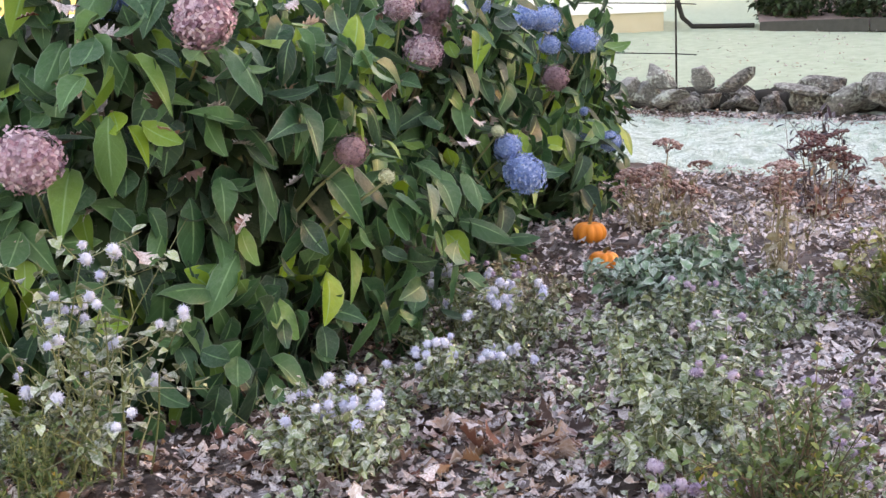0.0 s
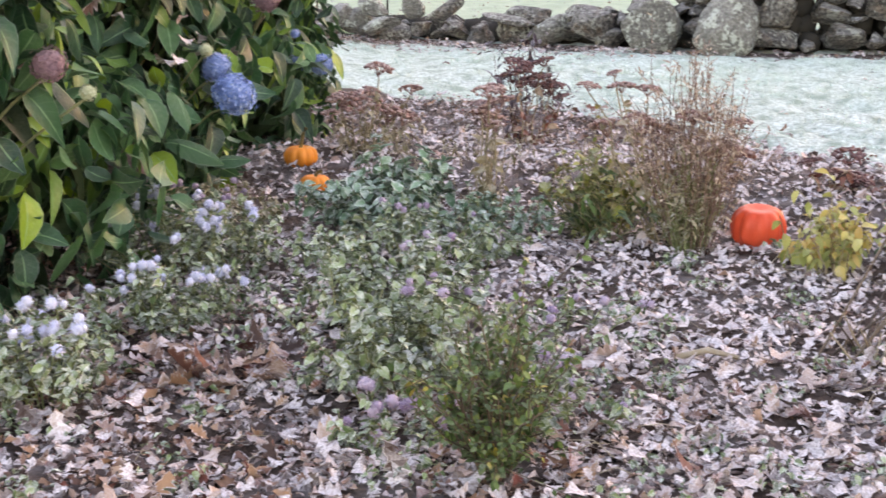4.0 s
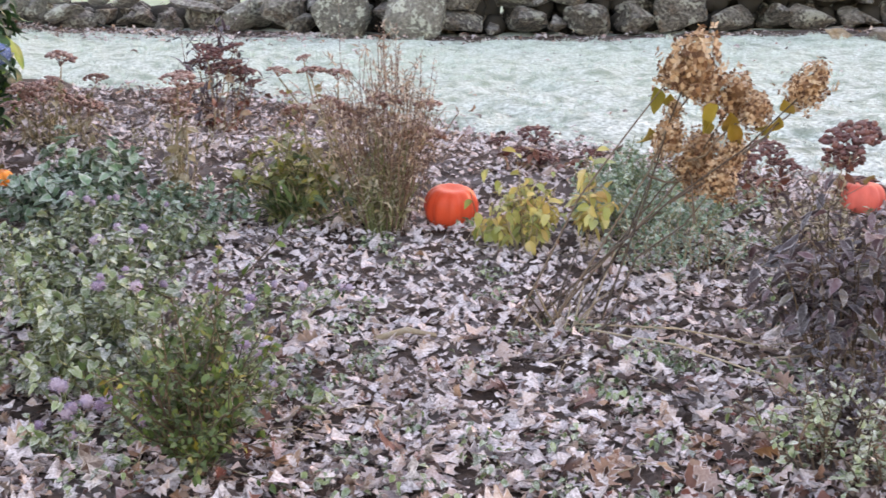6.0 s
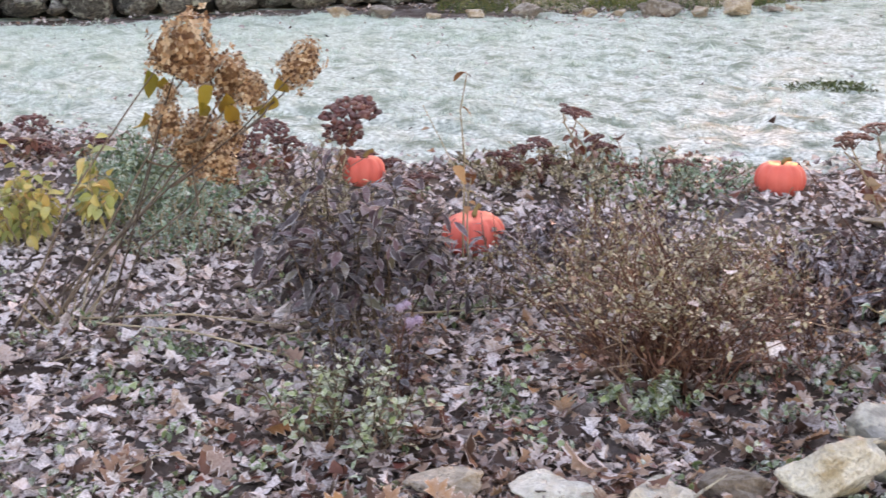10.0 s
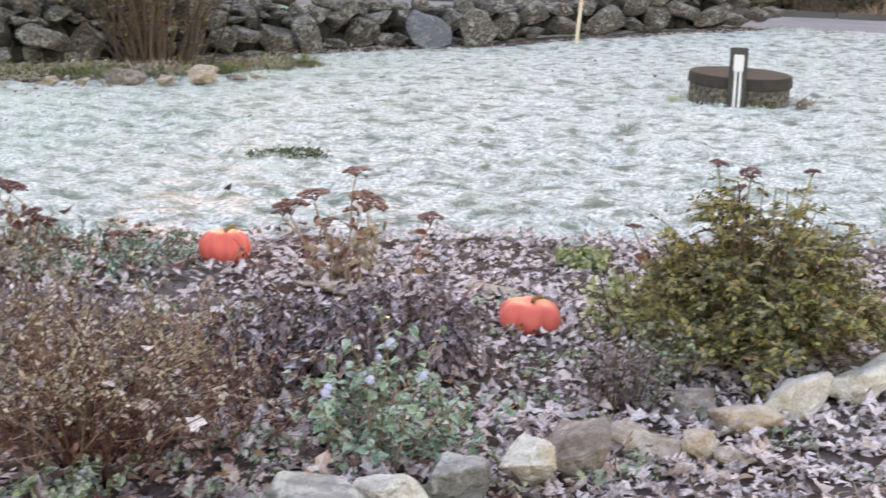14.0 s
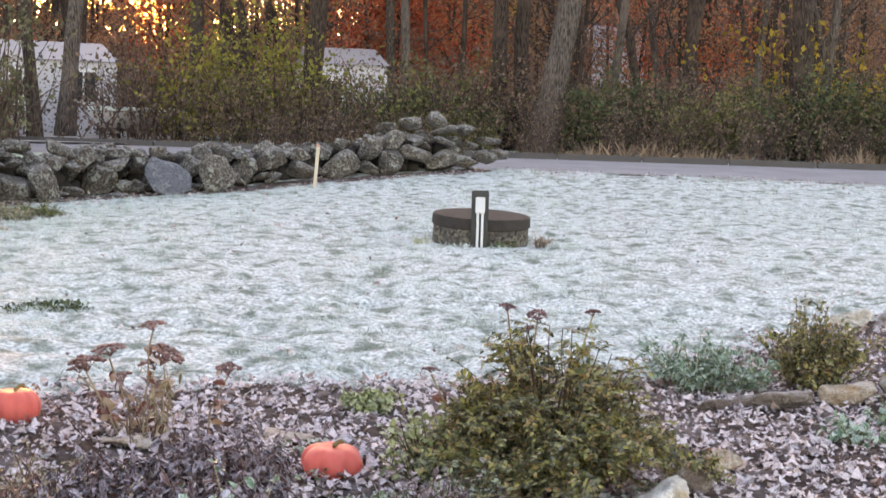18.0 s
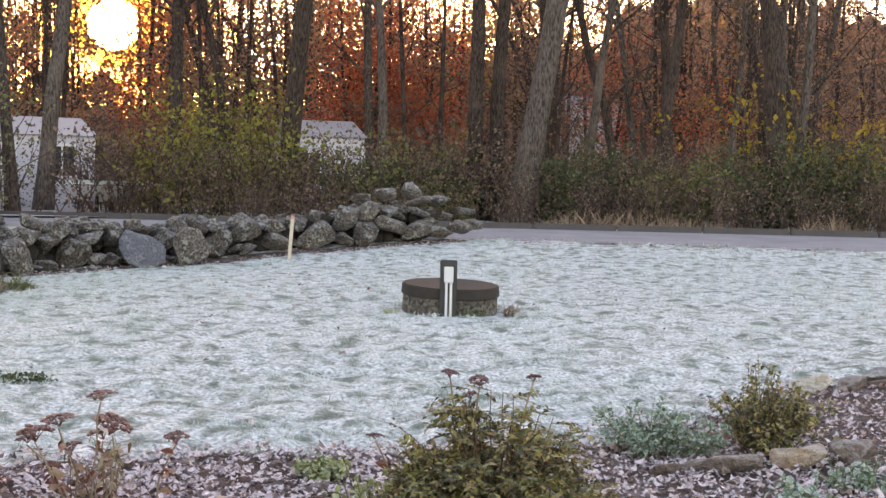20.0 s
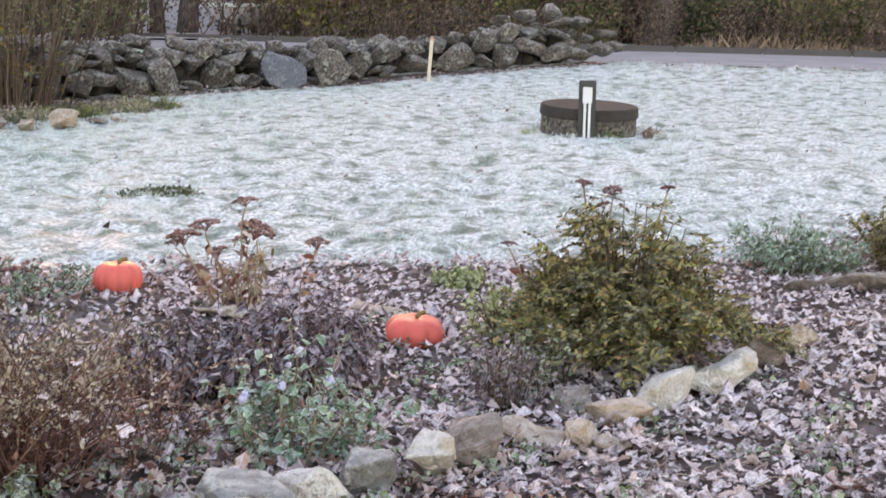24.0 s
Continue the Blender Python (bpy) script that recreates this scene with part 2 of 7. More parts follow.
def leafy(name, stops, frost=0.3, grain=60.0, rough=0.65, thin=0.0, frost_tone=FROST, patch=14.0, veined=False, rim=0.0):
    """Leaf or petal: a tone for each piece, mottled, with rime on what looks up."""
    m, nt, b = material(name, rough)
    tone = ramp(nt, chance(nt), stops)
    mott = noise_at(nt, grain, 2.0)
    tone = mix(nt, calc(nt, "MULTIPLY", mott, 0.35), tone, tuple(c * 0.45 for c in stops[0][1]))
    if veined:
        rib, length = nt.nodes.new("ShaderNodeAttribute"), nt.nodes.new("ShaderNodeAttribute")
        rib.attribute_name, length.attribute_name = "rib", "length"
        mid = ramp(nt, rib.outputs["Fac"], [(0.02, (0.6,) * 3), (0.09, (0,) * 3)])
        wave = calc(nt, "SINE", calc(nt, "MULTIPLY", calc(nt, "SUBTRACT", length.outputs["Fac"], calc(nt, "MULTIPLY", rib.outputs["Fac"], 0.22)), 42.0))
        side = ramp(nt, wave, [(0.8, (0,) * 3), (0.97, (0.06,) * 3)])
        pale = tuple(min(1, c * 1.5 + 0.11) for c in stops[-2][1])
        tone = mix(nt, calc(nt, "MAXIMUM", mid, side), tone, pale)
        edge = ramp(nt, rib.outputs["Fac"], [(0.9, (0,) * 3), (1.0, (0.25,) * 3)])
        tone = mix(nt, calc(nt, "MULTIPLY", edge, mott), tone, FROST)
    if frost:
        f = calc(nt, "MULTIPLY", upward(nt, 0.1, 1.0), ramp(nt, noise_at(nt, patch, 4.0), [(0.35, (0.15,) * 3), (0.7, (1,) * 3)]))
        f = calc(nt, "MULTIPLY", f, frost * 1.5, True)
        fine = calc(nt, "MULTIPLY", ramp(nt, noise_at(nt, grain * 3, 1.0), [(0.4, (0.35,) * 3), (0.62, (1,) * 3)]), f, True)
        tone = mix(nt, fine, tone, frost_tone)
    if rim:
        margin = nt.nodes.new("ShaderNodeAttribute")
        margin.attribute_name = "rib"
        rime = calc(nt, "MULTIPLY", ramp(nt, margin.outputs["Fac"], [(0.62, (0,) * 3), (0.95, (1,) * 3)]), ramp(nt, noise_at(nt, patch * 2.5, 2.0), [(0.38, (0,) * 3), (0.6, (1,) * 3)]))
        tone = mix(nt, calc(nt, "MULTIPLY", rime, rim, True), tone, frost_tone)
    nt.links.new(tone, b.inputs["Base Color"])
    relief(nt, b, mott, 0.3, 0.01)
    if thin:
        tr = nt.nodes.new("ShaderNodeBsdfTranslucent")
        nt.links.new(tone, tr.inputs[0])
        mx = nt.nodes.new("ShaderNodeMixShader")
        mx.inputs[0].default_value = thin
        nt.links.new(b.outputs[0], mx.inputs[1])
        nt.links.new(tr.outputs[0], mx.inputs[2])
        nt.links.new(mx.outputs[0], nt.nodes["Material Output"].inputs[0])
    return m


def litter_material():
    """Fallen leaves: brown, red-brown and tan, some white all over with rime, most with a white rim."""
    m, nt, b = material("fallen_oak_leaf", 0.75)
    pick = chance(nt)
    tone = ramp(nt, pick, [(0, (0.05, 0.026, 0.022)), (0.3, (0.09, 0.045, 0.037)), (0.46, (0.24, 0.11, 0.08)), (0.56, (0.22, 0.045, 0.032)), (0.62, (0.38, 0.21, 0.15)), (0.78, (0.48, 0.33, 0.27)), (0.88, (0.55, 0.28, 0.14)), (1, (0.27, 0.15, 0.12))])
    mott = noise_at(nt, 70.0, 2.0)
    tone = mix(nt, calc(nt, "MULTIPLY", mott, 0.5), tone, (0.03, 0.018, 0.015))
    other = calc(nt, "FRACT", calc(nt, "MULTIPLY", pick, 37.7))
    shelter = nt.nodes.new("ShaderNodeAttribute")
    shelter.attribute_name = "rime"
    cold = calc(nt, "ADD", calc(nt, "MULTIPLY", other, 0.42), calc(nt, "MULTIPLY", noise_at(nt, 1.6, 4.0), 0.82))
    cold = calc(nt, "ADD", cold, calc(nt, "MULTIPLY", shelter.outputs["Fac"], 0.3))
    coat = calc(nt, "MULTIPLY", ramp(nt, cold, [(0.59, (0.02,) * 3), (0.83, (0.92,) * 3)]), upward(nt, 0.0, 0.7), True)
    coat = calc(nt, "MULTIPLY", coat, ramp(nt, noise_at(nt, 150.0, 1.0), [(0.3, (0.45,) * 3), (0.6, (1,) * 3)]), True)
    margin = nt.nodes.new("ShaderNodeAttribute")
    margin.attribute_name = "rib"
    rime = calc(nt, "MULTIPLY", ramp(nt, margin.outputs["Fac"], [(0.7, (0,) * 3), (0.97, (1,) * 3)]), ramp(nt, noise_at(nt, 22.0, 2.0), [(0.43, (0,) * 3), (0.58, (0.8,) * 3)]))
    tone = mix(nt, calc(nt, "MAXIMUM", coat, rime), tone, (0.82, 0.75, 0.785))
    nt.links.new(tone, b.inputs["Base Color"])
    relief(nt, b, mott, 0.4, 0.01)
    return m


def plain(name, a, c, scale=12.0, rough=0.75, metal=0.0, bump=0.3, dist=0.01, fine=90.0):
    """A mottled solid surface with grain at two sizes."""
    m, nt, b = material(name, rough, metal)
    n1, n2 = noise_at(nt, scale, 4.0), noise_at(nt, fine, 3.0)
    nt.links.new(mix(nt, calc(nt, "ADD", calc(nt, "MULTIPLY", n1, 0.65), calc(nt, "MULTIPLY", n2, 0.35)), a, c), b.inputs["Base Color"])
    relief(nt, b, n2, bump, dist)
    return m


def stony(name, dark, light, lichen, frost=0.15, warm=None, grime=0.4):
    """Field stone: a tone for each stone, bands of grain, crisp blotches of lichen and a little rime."""
    m, nt, b = material(name, 0.9)
    tone = mix(nt, chance(nt), dark, light)
    if warm:
        tone = mix(nt, ramp(nt, place_noise(nt, 7.0, 3.0), [(0.5, (0,) * 3), (0.62, (1,) * 3)]), tone, warm)
    big, fine, grit = place_noise(nt, 6.5, 6.0), place_noise(nt, 26.0, 5.0), place_noise(nt, 110.0, 3.0)
    band = place_noise(nt, 9.0, 4.0, (0.5, 0.5, 3.2))
    tone = mix(nt, calc(nt, "MULTIPLY", ramp(nt, band, [(0.4, (0,) * 3), (0.6, (1,) * 3)]), 0.3), tone, tuple(min(0.8, c * 1.25) for c in light))
    tone = mix(nt, calc(nt, "MULTIPLY", ramp(nt, fine, [(0.35, (1,) * 3), (0.62, (0,) * 3)]), grime), tone, tuple(c * 0.3 for c in dark))
    patch = calc(nt, "ADD", calc(nt, "MULTIPLY", big, 0.75), calc(nt, "MULTIPLY", fine, 0.3))
    tone = mix(nt, ramp(nt, patch, [(0.57, (0,) * 3), (0.62, (0.6,) * 3), (0.75, (0.8,) * 3)]), tone, lichen)
    speck = ramp(nt, place_noise(nt, 48.0, 4.0), [(0.6, (0,) * 3), (0.68, (0.35,) * 3)])
    tone = mix(nt, speck, tone, tuple(min(0.8, c * 1.15) for c in lichen))
    tone = mix(nt, calc(nt, "MULTIPLY", ramp(nt, grit, [(0.38, (1,) * 3), (0.52, (0,) * 3)]), 0.35), tone, tuple(c * 0.4 for c in dark))
    f = calc(nt, "MULTIPLY", upward(nt, 0.4, 1.0), calc(nt, "MULTIPLY", fine, frost * 2), True)
    nt.links.new(mix(nt, f, tone, FROST), b.inputs["Base Color"])
    relief(nt, b, calc(nt, "ADD", calc(nt, "ADD", fine, big), calc(nt, "MULTIPLY", grit, 0.35)), 0.9, 0.035)
    return m


def bark(name, a, c):
    """Furrowed bark: noise drawn out along the trunk."""
    m, nt, b = material(name, 0.95)
    furrow, fine = place_noise(nt, 26.0, 6.0, (1, 1, 0.22)), place_noise(nt, 60.0, 3.0, (1, 1, 0.5))
    wide = place_noise(nt, 0.9, 3.0)
    tone = mix(nt, ramp(nt, furrow, [(0.36, (0,) * 3), (0.62, (1,) * 3)]), a, c)
    tone = mix(nt, calc(nt, "MULTIPLY", fine, 0.4), tone, a)
    tone = mix(nt, ramp(nt, wide, [(0.52, (0,) * 3), (0.7, (0.4,) * 3)]), tone, tuple(min(0.6, v * 1.35) for v in c))
    nt.links.new(tone, b.inputs["Base Color"])
    relief(nt, b, furrow, 0.9, 0.08)
    return m


def less_rime(nt):
    """How much thinner the rime lies towards the wall's low end, from 0 to 1."""
    g, p, k = nt.nodes.new("ShaderNodeNewGeometry"), nt.nodes.new("ShaderNodeSeparateXYZ"), nt.nodes.new("ShaderNodeMapRange")
    nt.links.new(g.outputs["Position"], p.inputs[0])
    k.inputs[1].default_value, k.inputs[2].default_value = -2.0, -9.0
    nt.links.new(p.outputs[0], k.inputs[0])
    return calc(nt, "MULTIPLY", k.outputs[0], calc(nt, "ADD", place_noise(nt, 0.8, 3.0), 0.3), True)


def ground_material():
    """Frosted turf past the bed's edge, dark crumbly soil within it."""
    m, nt, b = material("earth_and_frosted_turf", 0.95)
    at = nt.nodes.new("ShaderNodeAttribute")
    at.attribute_name = "turf"
    n_mid, n_fine = noise_at(nt, 4.0, 5.0), noise_at(nt, 30.0, 5.0)
    soil = mix(nt, n_fine, (0.022, 0.015, 0.013), (0.13, 0.088, 0.075))
    soil = mix(nt, calc(nt, "MULTIPLY", ramp(nt, n_mid, [(0.45, (0,) * 3), (0.7, (1,) * 3)]), 0.3), soil, (0.5, 0.46, 0.48))
    frost = mix(nt, ramp(nt, n_fine, [(0.32, (0,) * 3), (0.62, (1,) * 3)]), (0.24, 0.29, 0.28), (0.80, 0.86, 0.87))
    # greener turf in patches, with shade between tufts put into its colour
    bare = mix(nt, n_fine, (0.05, 0.07, 0.05), (0.30, 0.37, 0.32))
    n_tuft = noise_at(nt, 5.0, 6.0)
    turf = mix(nt, ramp(nt, n_tuft, [(0.34, (0,) * 3), (0.54, (1,) * 3)]), bare, frost)
    turf = mix(nt, calc(nt, "MULTIPLY", less_rime(nt), 0.6), turf, (0.42, 0.54, 0.47))
    green = nt.nodes.new("ShaderNodeAttribute")
    green.attribute_name = "thaw"
    soft_green = mix(nt, n_mid, (0.28, 0.36, 0.25), (0.54, 0.62, 0.50))
    turf = mix(nt, green.outputs["Fac"], turf, soft_green)
    edge = calc(nt, "ADD", at.outputs["Fac"], calc(nt, "MULTIPLY", calc(nt, "SUBTRACT", n_mid, 0.5), 0.9))
    nt.links.new(mix(nt, ramp(nt, edge, [(0.45, (0,) * 3), (0.6, (1,) * 3)]), soil, turf), b.inputs["Base Color"])
    relief(nt, b, calc(nt, "ADD", calc(nt, "MULTIPLY", n_fine, 0.6), n_mid), 0.8, 0.06)
    return m


def grass_material():
    """Frost-stiff blades, white towards the tip, greener in patches that also hold painted tuft shade."""
    m, nt, b = material("frosted_grass_blade", 0.8)
    tuft, wide = place_noise(nt, 5.0, 6.0), place_noise(nt, 0.6, 4.0)
    white = mix(nt, chance(nt), (0.60, 0.69, 0.68), (0.79, 0.86, 0.865))
    green = mix(nt, chance(nt), (0.17, 0.225, 0.195), (0.38, 0.46, 0.43))
    tip = nt.nodes.new("ShaderNodeAttribute")
    tip.attribute_name = "length"
    rimed = calc(nt, "ADD", ramp(nt, tuft, [(0.34, (0,) * 3), (0.54, (1,) * 3)]), calc(nt, "MULTIPLY", calc(nt, "SUBTRACT", tip.outputs["Fac"], 0.55), 0.6), True)
    tone = mix(nt, rimed, green, white)
    tone = mix(nt, calc(nt, "MULTIPLY", ramp(nt, wide, [(0.42, (0,) * 3), (0.62, (1,) * 3)]), 0.4), tone, (0.50, 0.61, 0.57))
    tone = mix(nt, calc(nt, "MULTIPLY", less_rime(nt), 0.6), tone, (0.50, 0.635, 0.565))
    nt.links.new(tone, b.inputs["Base Color"])
    return m


MAT_GROUND = ground_material()
MAT_ROAD = plain("frosted_asphalt", (0.16, 0.15, 0.16), (0.42, 0.42, 0.45), 1.2, 0.9, fine=60)
# near-black filler colour that paints the shade in the wall's gaps
MAT_GAP_SHADE = plain("wall_gap_shade", (0.02, 0.018, 0.016), (0.06, 0.055, 0.05), 6.0, 0.95)
MAT_KERB = plain("dark_kerb_concrete", (0.05, 0.047, 0.046), (0.15, 0.14, 0.14), 3.0, 0.9)
MAT_STONE = stony("field_stone", (0.06, 0.056, 0.052), (0.24, 0.22, 0.2), (0.38, 0.40, 0.36), 0.15, (0.15, 0.11, 0.085), 0.85)
MAT_BOULDER = stony("lichened_boulder", (0.14, 0.135, 0.125), (0.30, 0.29, 0.26), (0.55, 0.60, 0.54), 0.25, grime=0.6)
MAT_SLATE = stony("blue_grey_slab", (0.13, 0.14, 0.17), (0.2, 0.22, 0.26), (0.27, 0.28, 0.30), 0.1)
MAT_EDGE_GREY = stony("grey_edging_stone", (0.20, 0.20, 0.19), (0.30, 0.30, 0.29), (0.46, 0.46, 0.42), 0.25)
MAT_EDGE_PALE = stony("pale_quartz_stone", (0.56, 0.52, 0.45), (0.76, 0.73, 0.66), (0.80, 0.78, 0.74), 0.25, (0.52, 0.42, 0.28), 0.25)
MAT_EDGE_TAN = stony("tan_sandstone", (0.36, 0.27, 0.20), (0.54, 0.42, 0.31), (0.52, 0.47, 0.41), 0.25, (0.36, 0.23, 0.13))
MAT_EDGE_BROWN = stony("brown_edging_stone", (0.17, 0.13, 0.11), (0.26, 0.21, 0.18), (0.36, 0.33, 0.30), 0.2)
MAT_CONCRETE = stony("weathered_concrete", (0.11, 0.10, 0.09), (0.17, 0.155, 0.135), (0.27, 0.25, 0.20), 0.0, grime=0.9)
MAT_LID = plain("blackened_lid_concrete", (0.012, 0.012, 0.012), (0.075, 0.064, 0.058), 9.0, 0.85)
MAT_DARKWOOD = plain("dark_weathered_post_wood", (0.03, 0.032, 0.03), (0.09, 0.09, 0.085), 9.0, 0.85)
MAT_PVC = plain("pale_grey_plastic", (0.62, 0.64, 0.66), (0.74, 0.76, 0.78), 8.0, 0.45, bump=0.05)
MAT_STAKE = plain("bare_pale_wood", (0.55, 0.47, 0.36), (0.72, 0.64, 0.52), 20.0, 0.8)
MAT_SIDING = plain("white_siding_paint", (0.74, 0.75, 0.76), (0.82, 0.83, 0.84), 2.0, 0.55, bump=0.08)
MAT_SHED = plain("weathered_white_board", (0.55, 0.55, 0.60), (0.72, 0.71, 0.76), 1.5, 0.7, bump=0.1)
MAT_FOUND = plain("cream_foundation", (0.44, 0.38, 0.28), (0.58, 0.52, 0.40), 2.5, 0.9)
MAT_IRON = plain("black_iron", (0.012, 0.012, 0.012), (0.03, 0.028, 0.026), 20.0, 0.6, 0.3)
MAT_BARK = bark("grey_brown_bark", (0.02, 0.014, 0.012), (0.12, 0.088, 0.072))
MAT_BARK_PALE = bark("pale_grey_bark", (0.04, 0.032, 0.028), (0.20, 0.165, 0.145))
MAT_TWIG = leafy("dry_twig", [(0, (0.06, 0.04, 0.03)), (1, (0.20, 0.14, 0.10))], 0.12, 20)
MAT_REDTWIG = leafy("red_brown_twig", [(0, (0.07, 0.025, 0.02)), (0.7, (0.20, 0.09, 0.065)), (1, (0.38, 0.27, 0.2))], 0.12, 20)
MAT_BRUSH_TWIG = leafy("dark_thicket_twig", [(0, (0.035, 0.023, 0.02)), (1, (0.15, 0.095, 0.075))], 0, 20)
MAT_STEM_TAN = leafy("tan_dry_stem", [(0, (0.26, 0.19, 0.12)), (1, (0.50, 0.41, 0.29))], 0.25, 30)
MAT_STEM_GREEN = leafy("green_stem", [(0, (0.13, 0.16, 0.06)), (1, (0.32, 0.34, 0.17))], 0.2, 30)
MAT_PUMPKIN = plain("orange_pumpkin_skin", (0.74, 0.055, 0.022), (0.86, 0.13, 0.06), 5.0, 0.42, bump=0.1)
MAT_PUMPKIN_CORAL = plain("frost_dulled_pumpkin_skin", (0.78, 0.105, 0.08), (0.87, 0.21, 0.17), 6.0, 0.5, bump=0.1)
MAT_PUMPKIN_LIGHT = plain("bright_orange_pumpkin_skin", (0.92, 0.22, 0.02), (0.95, 0.34, 0.06), 8.0, 0.42, bump=0.1)
MAT_PUMPKIN_STALK = plain("pale_pumpkin_stalk", (0.16, 0.10, 0.045), (0.34, 0.25, 0.10), 20.0, 0.8)
HYD_STOPS = [(0, (0.012, 0.048, 0.026)), (0.45, (0.032, 0.12, 0.055)), (0.83, (0.085, 0.225, 0.08)), (0.97, (0.22, 0.39, 0.03))]
MAT_HYD = leafy("mophead_leaf", HYD_STOPS, 0.08, 40, 0.42, 0.2, patch=9, veined=True)
# dark green leaf; on mophead interiors it puts the inner shade into colour
MAT_HYD_DARK = leafy("dark_and_inner_shade_leaf", [(0, (0.012, 0.03, 0.012)), (1, (0.03, 0.075, 0.022))], 0.05, 40, 0.6)
MAT_BLUE = leafy("blue_floret", [(0, (0.11, 0.22, 0.55)), (0.6, (0.25, 0.40, 0.80)), (1, (0.48, 0.60, 0.84))], 0.2, 80)
MAT_PINK = leafy("dusky_pink_floret", [(0, (0.24, 0.11, 0.17)), (0.5, (0.52, 0.33, 0.43)), (1, (0.74, 0.60, 0.70))], 0.3, 80)
MAT_MAUVE = leafy("faded_mauve_floret", [(0, (0.17, 0.09, 0.12)), (1, (0.36, 0.22, 0.27))], 0.2, 80)
MAT_CREAM = leafy("cream_green_floret", [(0, (0.46, 0.52, 0.34)), (1, (0.62, 0.66, 0.48))], 0.2, 80)
MAT_TAN_FLORET = leafy("papery_tan_floret", [(0, (0.13, 0.055, 0.03)), (0.3, (0.36, 0.19, 0.10)), (0.6, (0.64, 0.40, 0.24)), (1, (0.84, 0.66, 0.49))], 0.08, 80, thin=0.15)
MAT_LITTER = litter_material()
MAT_GRASS = grass_material()
MAT_AGER_LEAF = leafy("rimed_ageratum_leaf", [(0, (0.03, 0.06, 0.022)), (0.55, (0.15, 0.24, 0.09)), (1, (0.34, 0.43, 0.2))], 0.62, 60, patch=30, rim=0.4)
MAT_AGER = leafy("lilac_blue_fluff", [(0, (0.48, 0.52, 0.82)), (1, (0.76, 0.78, 0.92))], 0.35, 120)
MAT_AGER_PURPLE = leafy("purple_fluff", [(0, (0.30, 0.20, 0.36)), (1, (0.56, 0.47, 0.62))], 0.35, 120)
MAT_MINT = leafy("frosted_grey_green_leaf", [(0, (0.05, 0.15, 0.08)), (1, (0.20, 0.38, 0.23))], 0.55, 60, patch=22, rim=0.7)
MAT_HERB = leafy("olive_green_leaf", [(0, (0.03, 0.07, 0.018)), (0.7, (0.09, 0.16, 0.035)), (0.95, (0.20, 0.25, 0.06)), (1, (0.4, 0.3, 0.05))], 0.15, 60)
MAT_SEDUM = leafy("maroon_seed_head", [(0, (0.07, 0.018, 0.02)), (0.6, (0.16, 0.045, 0.045)), (1, (0.26, 0.10, 0.08))], 0.22, 90)
MAT_SEDUM_TAN = leafy("russet_seed_head", [(0, (0.11, 0.038, 0.034)), (0.6, (0.24, 0.10, 0.08)), (1, (0.42, 0.22, 0.17))], 0.3, 90)
MAT_SEDUM_ROSE = leafy("rosy_frosted_seed_head", [(0, (0.17, 0.06, 0.055)), (0.6, (0.36, 0.17, 0.14)), (1, (0.58, 0.40, 0.35))], 0.45, 90)
MAT_YELLOW = leafy("yellow_autumn_leaf", [(0, (0.30, 0.36, 0.11)), (0.5, (0.60, 0.56, 0.2)), (0.8, (0.72, 0.58, 0.2)), (1, (0.62, 0.34, 0.13))], 0.25, 60, 0.6, 0.2)
MAT_TAN_LEAF = leafy("tan_autumn_leaf", [(0, (0.34, 0.14, 0.06)), (1, (0.58, 0.34, 0.16))], 0.1, 60)
MAT_LIME = leafy("lime_green_leaf", [(0, (0.26, 0.32, 0.11)), (1, (0.52, 0.55, 0.26))], 0.42, 60)
MAT_DARKLEAF = leafy("frosted_purple_black_leaf", [(0, (0.018, 0.012, 0.018)), (0.6, (0.06, 0.03, 0.045)), (0.9, (0.13, 0.06, 0.08)), (1, (0.10, 0.10, 0.05))], 0.3, 60, frost_tone=(0.66, 0.66, 0.74), patch=20, rim=0.5)
MAT_WITHERED = leafy("withered_mauve_leaf", [(0, (0.022, 0.012, 0.014)), (0.6, (0.09, 0.045, 0.052)), (1, (0.24, 0.14, 0.14))], 0.6, 60, frost_tone=(0.78, 0.74, 0.83), patch=24, rim=0.5)
MAT_RUSSET = leafy("russet_small_leaf", [(0, (0.12, 0.03, 0.022)), (0.6, (0.29, 0.10, 0.065)), (0.8, (0.46, 0.28, 0.16)), (1, (0.62, 0.50, 0.40))], 0.42, 60)
MAT_DARK_RUSSET = leafy("dark_russet_leaf", [(0, (0.05, 0.018, 0.015)), (0.7, (0.16, 0.06, 0.045)), (1, (0.34, 0.18, 0.13))], 0.2, 60)
MAT_OLIVE = leafy("olive_small_leaf", [(0, (0.16, 0.13, 0.05)), (0.6, (0.33, 0.27, 0.16)), (1, (0.50, 0.42, 0.29))], 0.42, 60)
MAT_TUFT = leafy("tan_seed_tuft", [(0, (0.24, 0.13, 0.10)), (0.6, (0.48, 0.33, 0.23)), (1, (0.68, 0.53, 0.40))], 0.35, 60)
MAT_STEM_ROSY = leafy("rosy_dry_stem", [(0, (0.14, 0.07, 0.06)), (1, (0.38, 0.25, 0.20))], 0.2, 20)
MAT_YELLOW_GREEN = leafy("yellow_green_leaf", [(0, (0.12, 0.15, 0.03)), (0.6, (0.34, 0.34, 0.09)), (1, (0.5, 0.42, 0.14))], 0.25, 60)
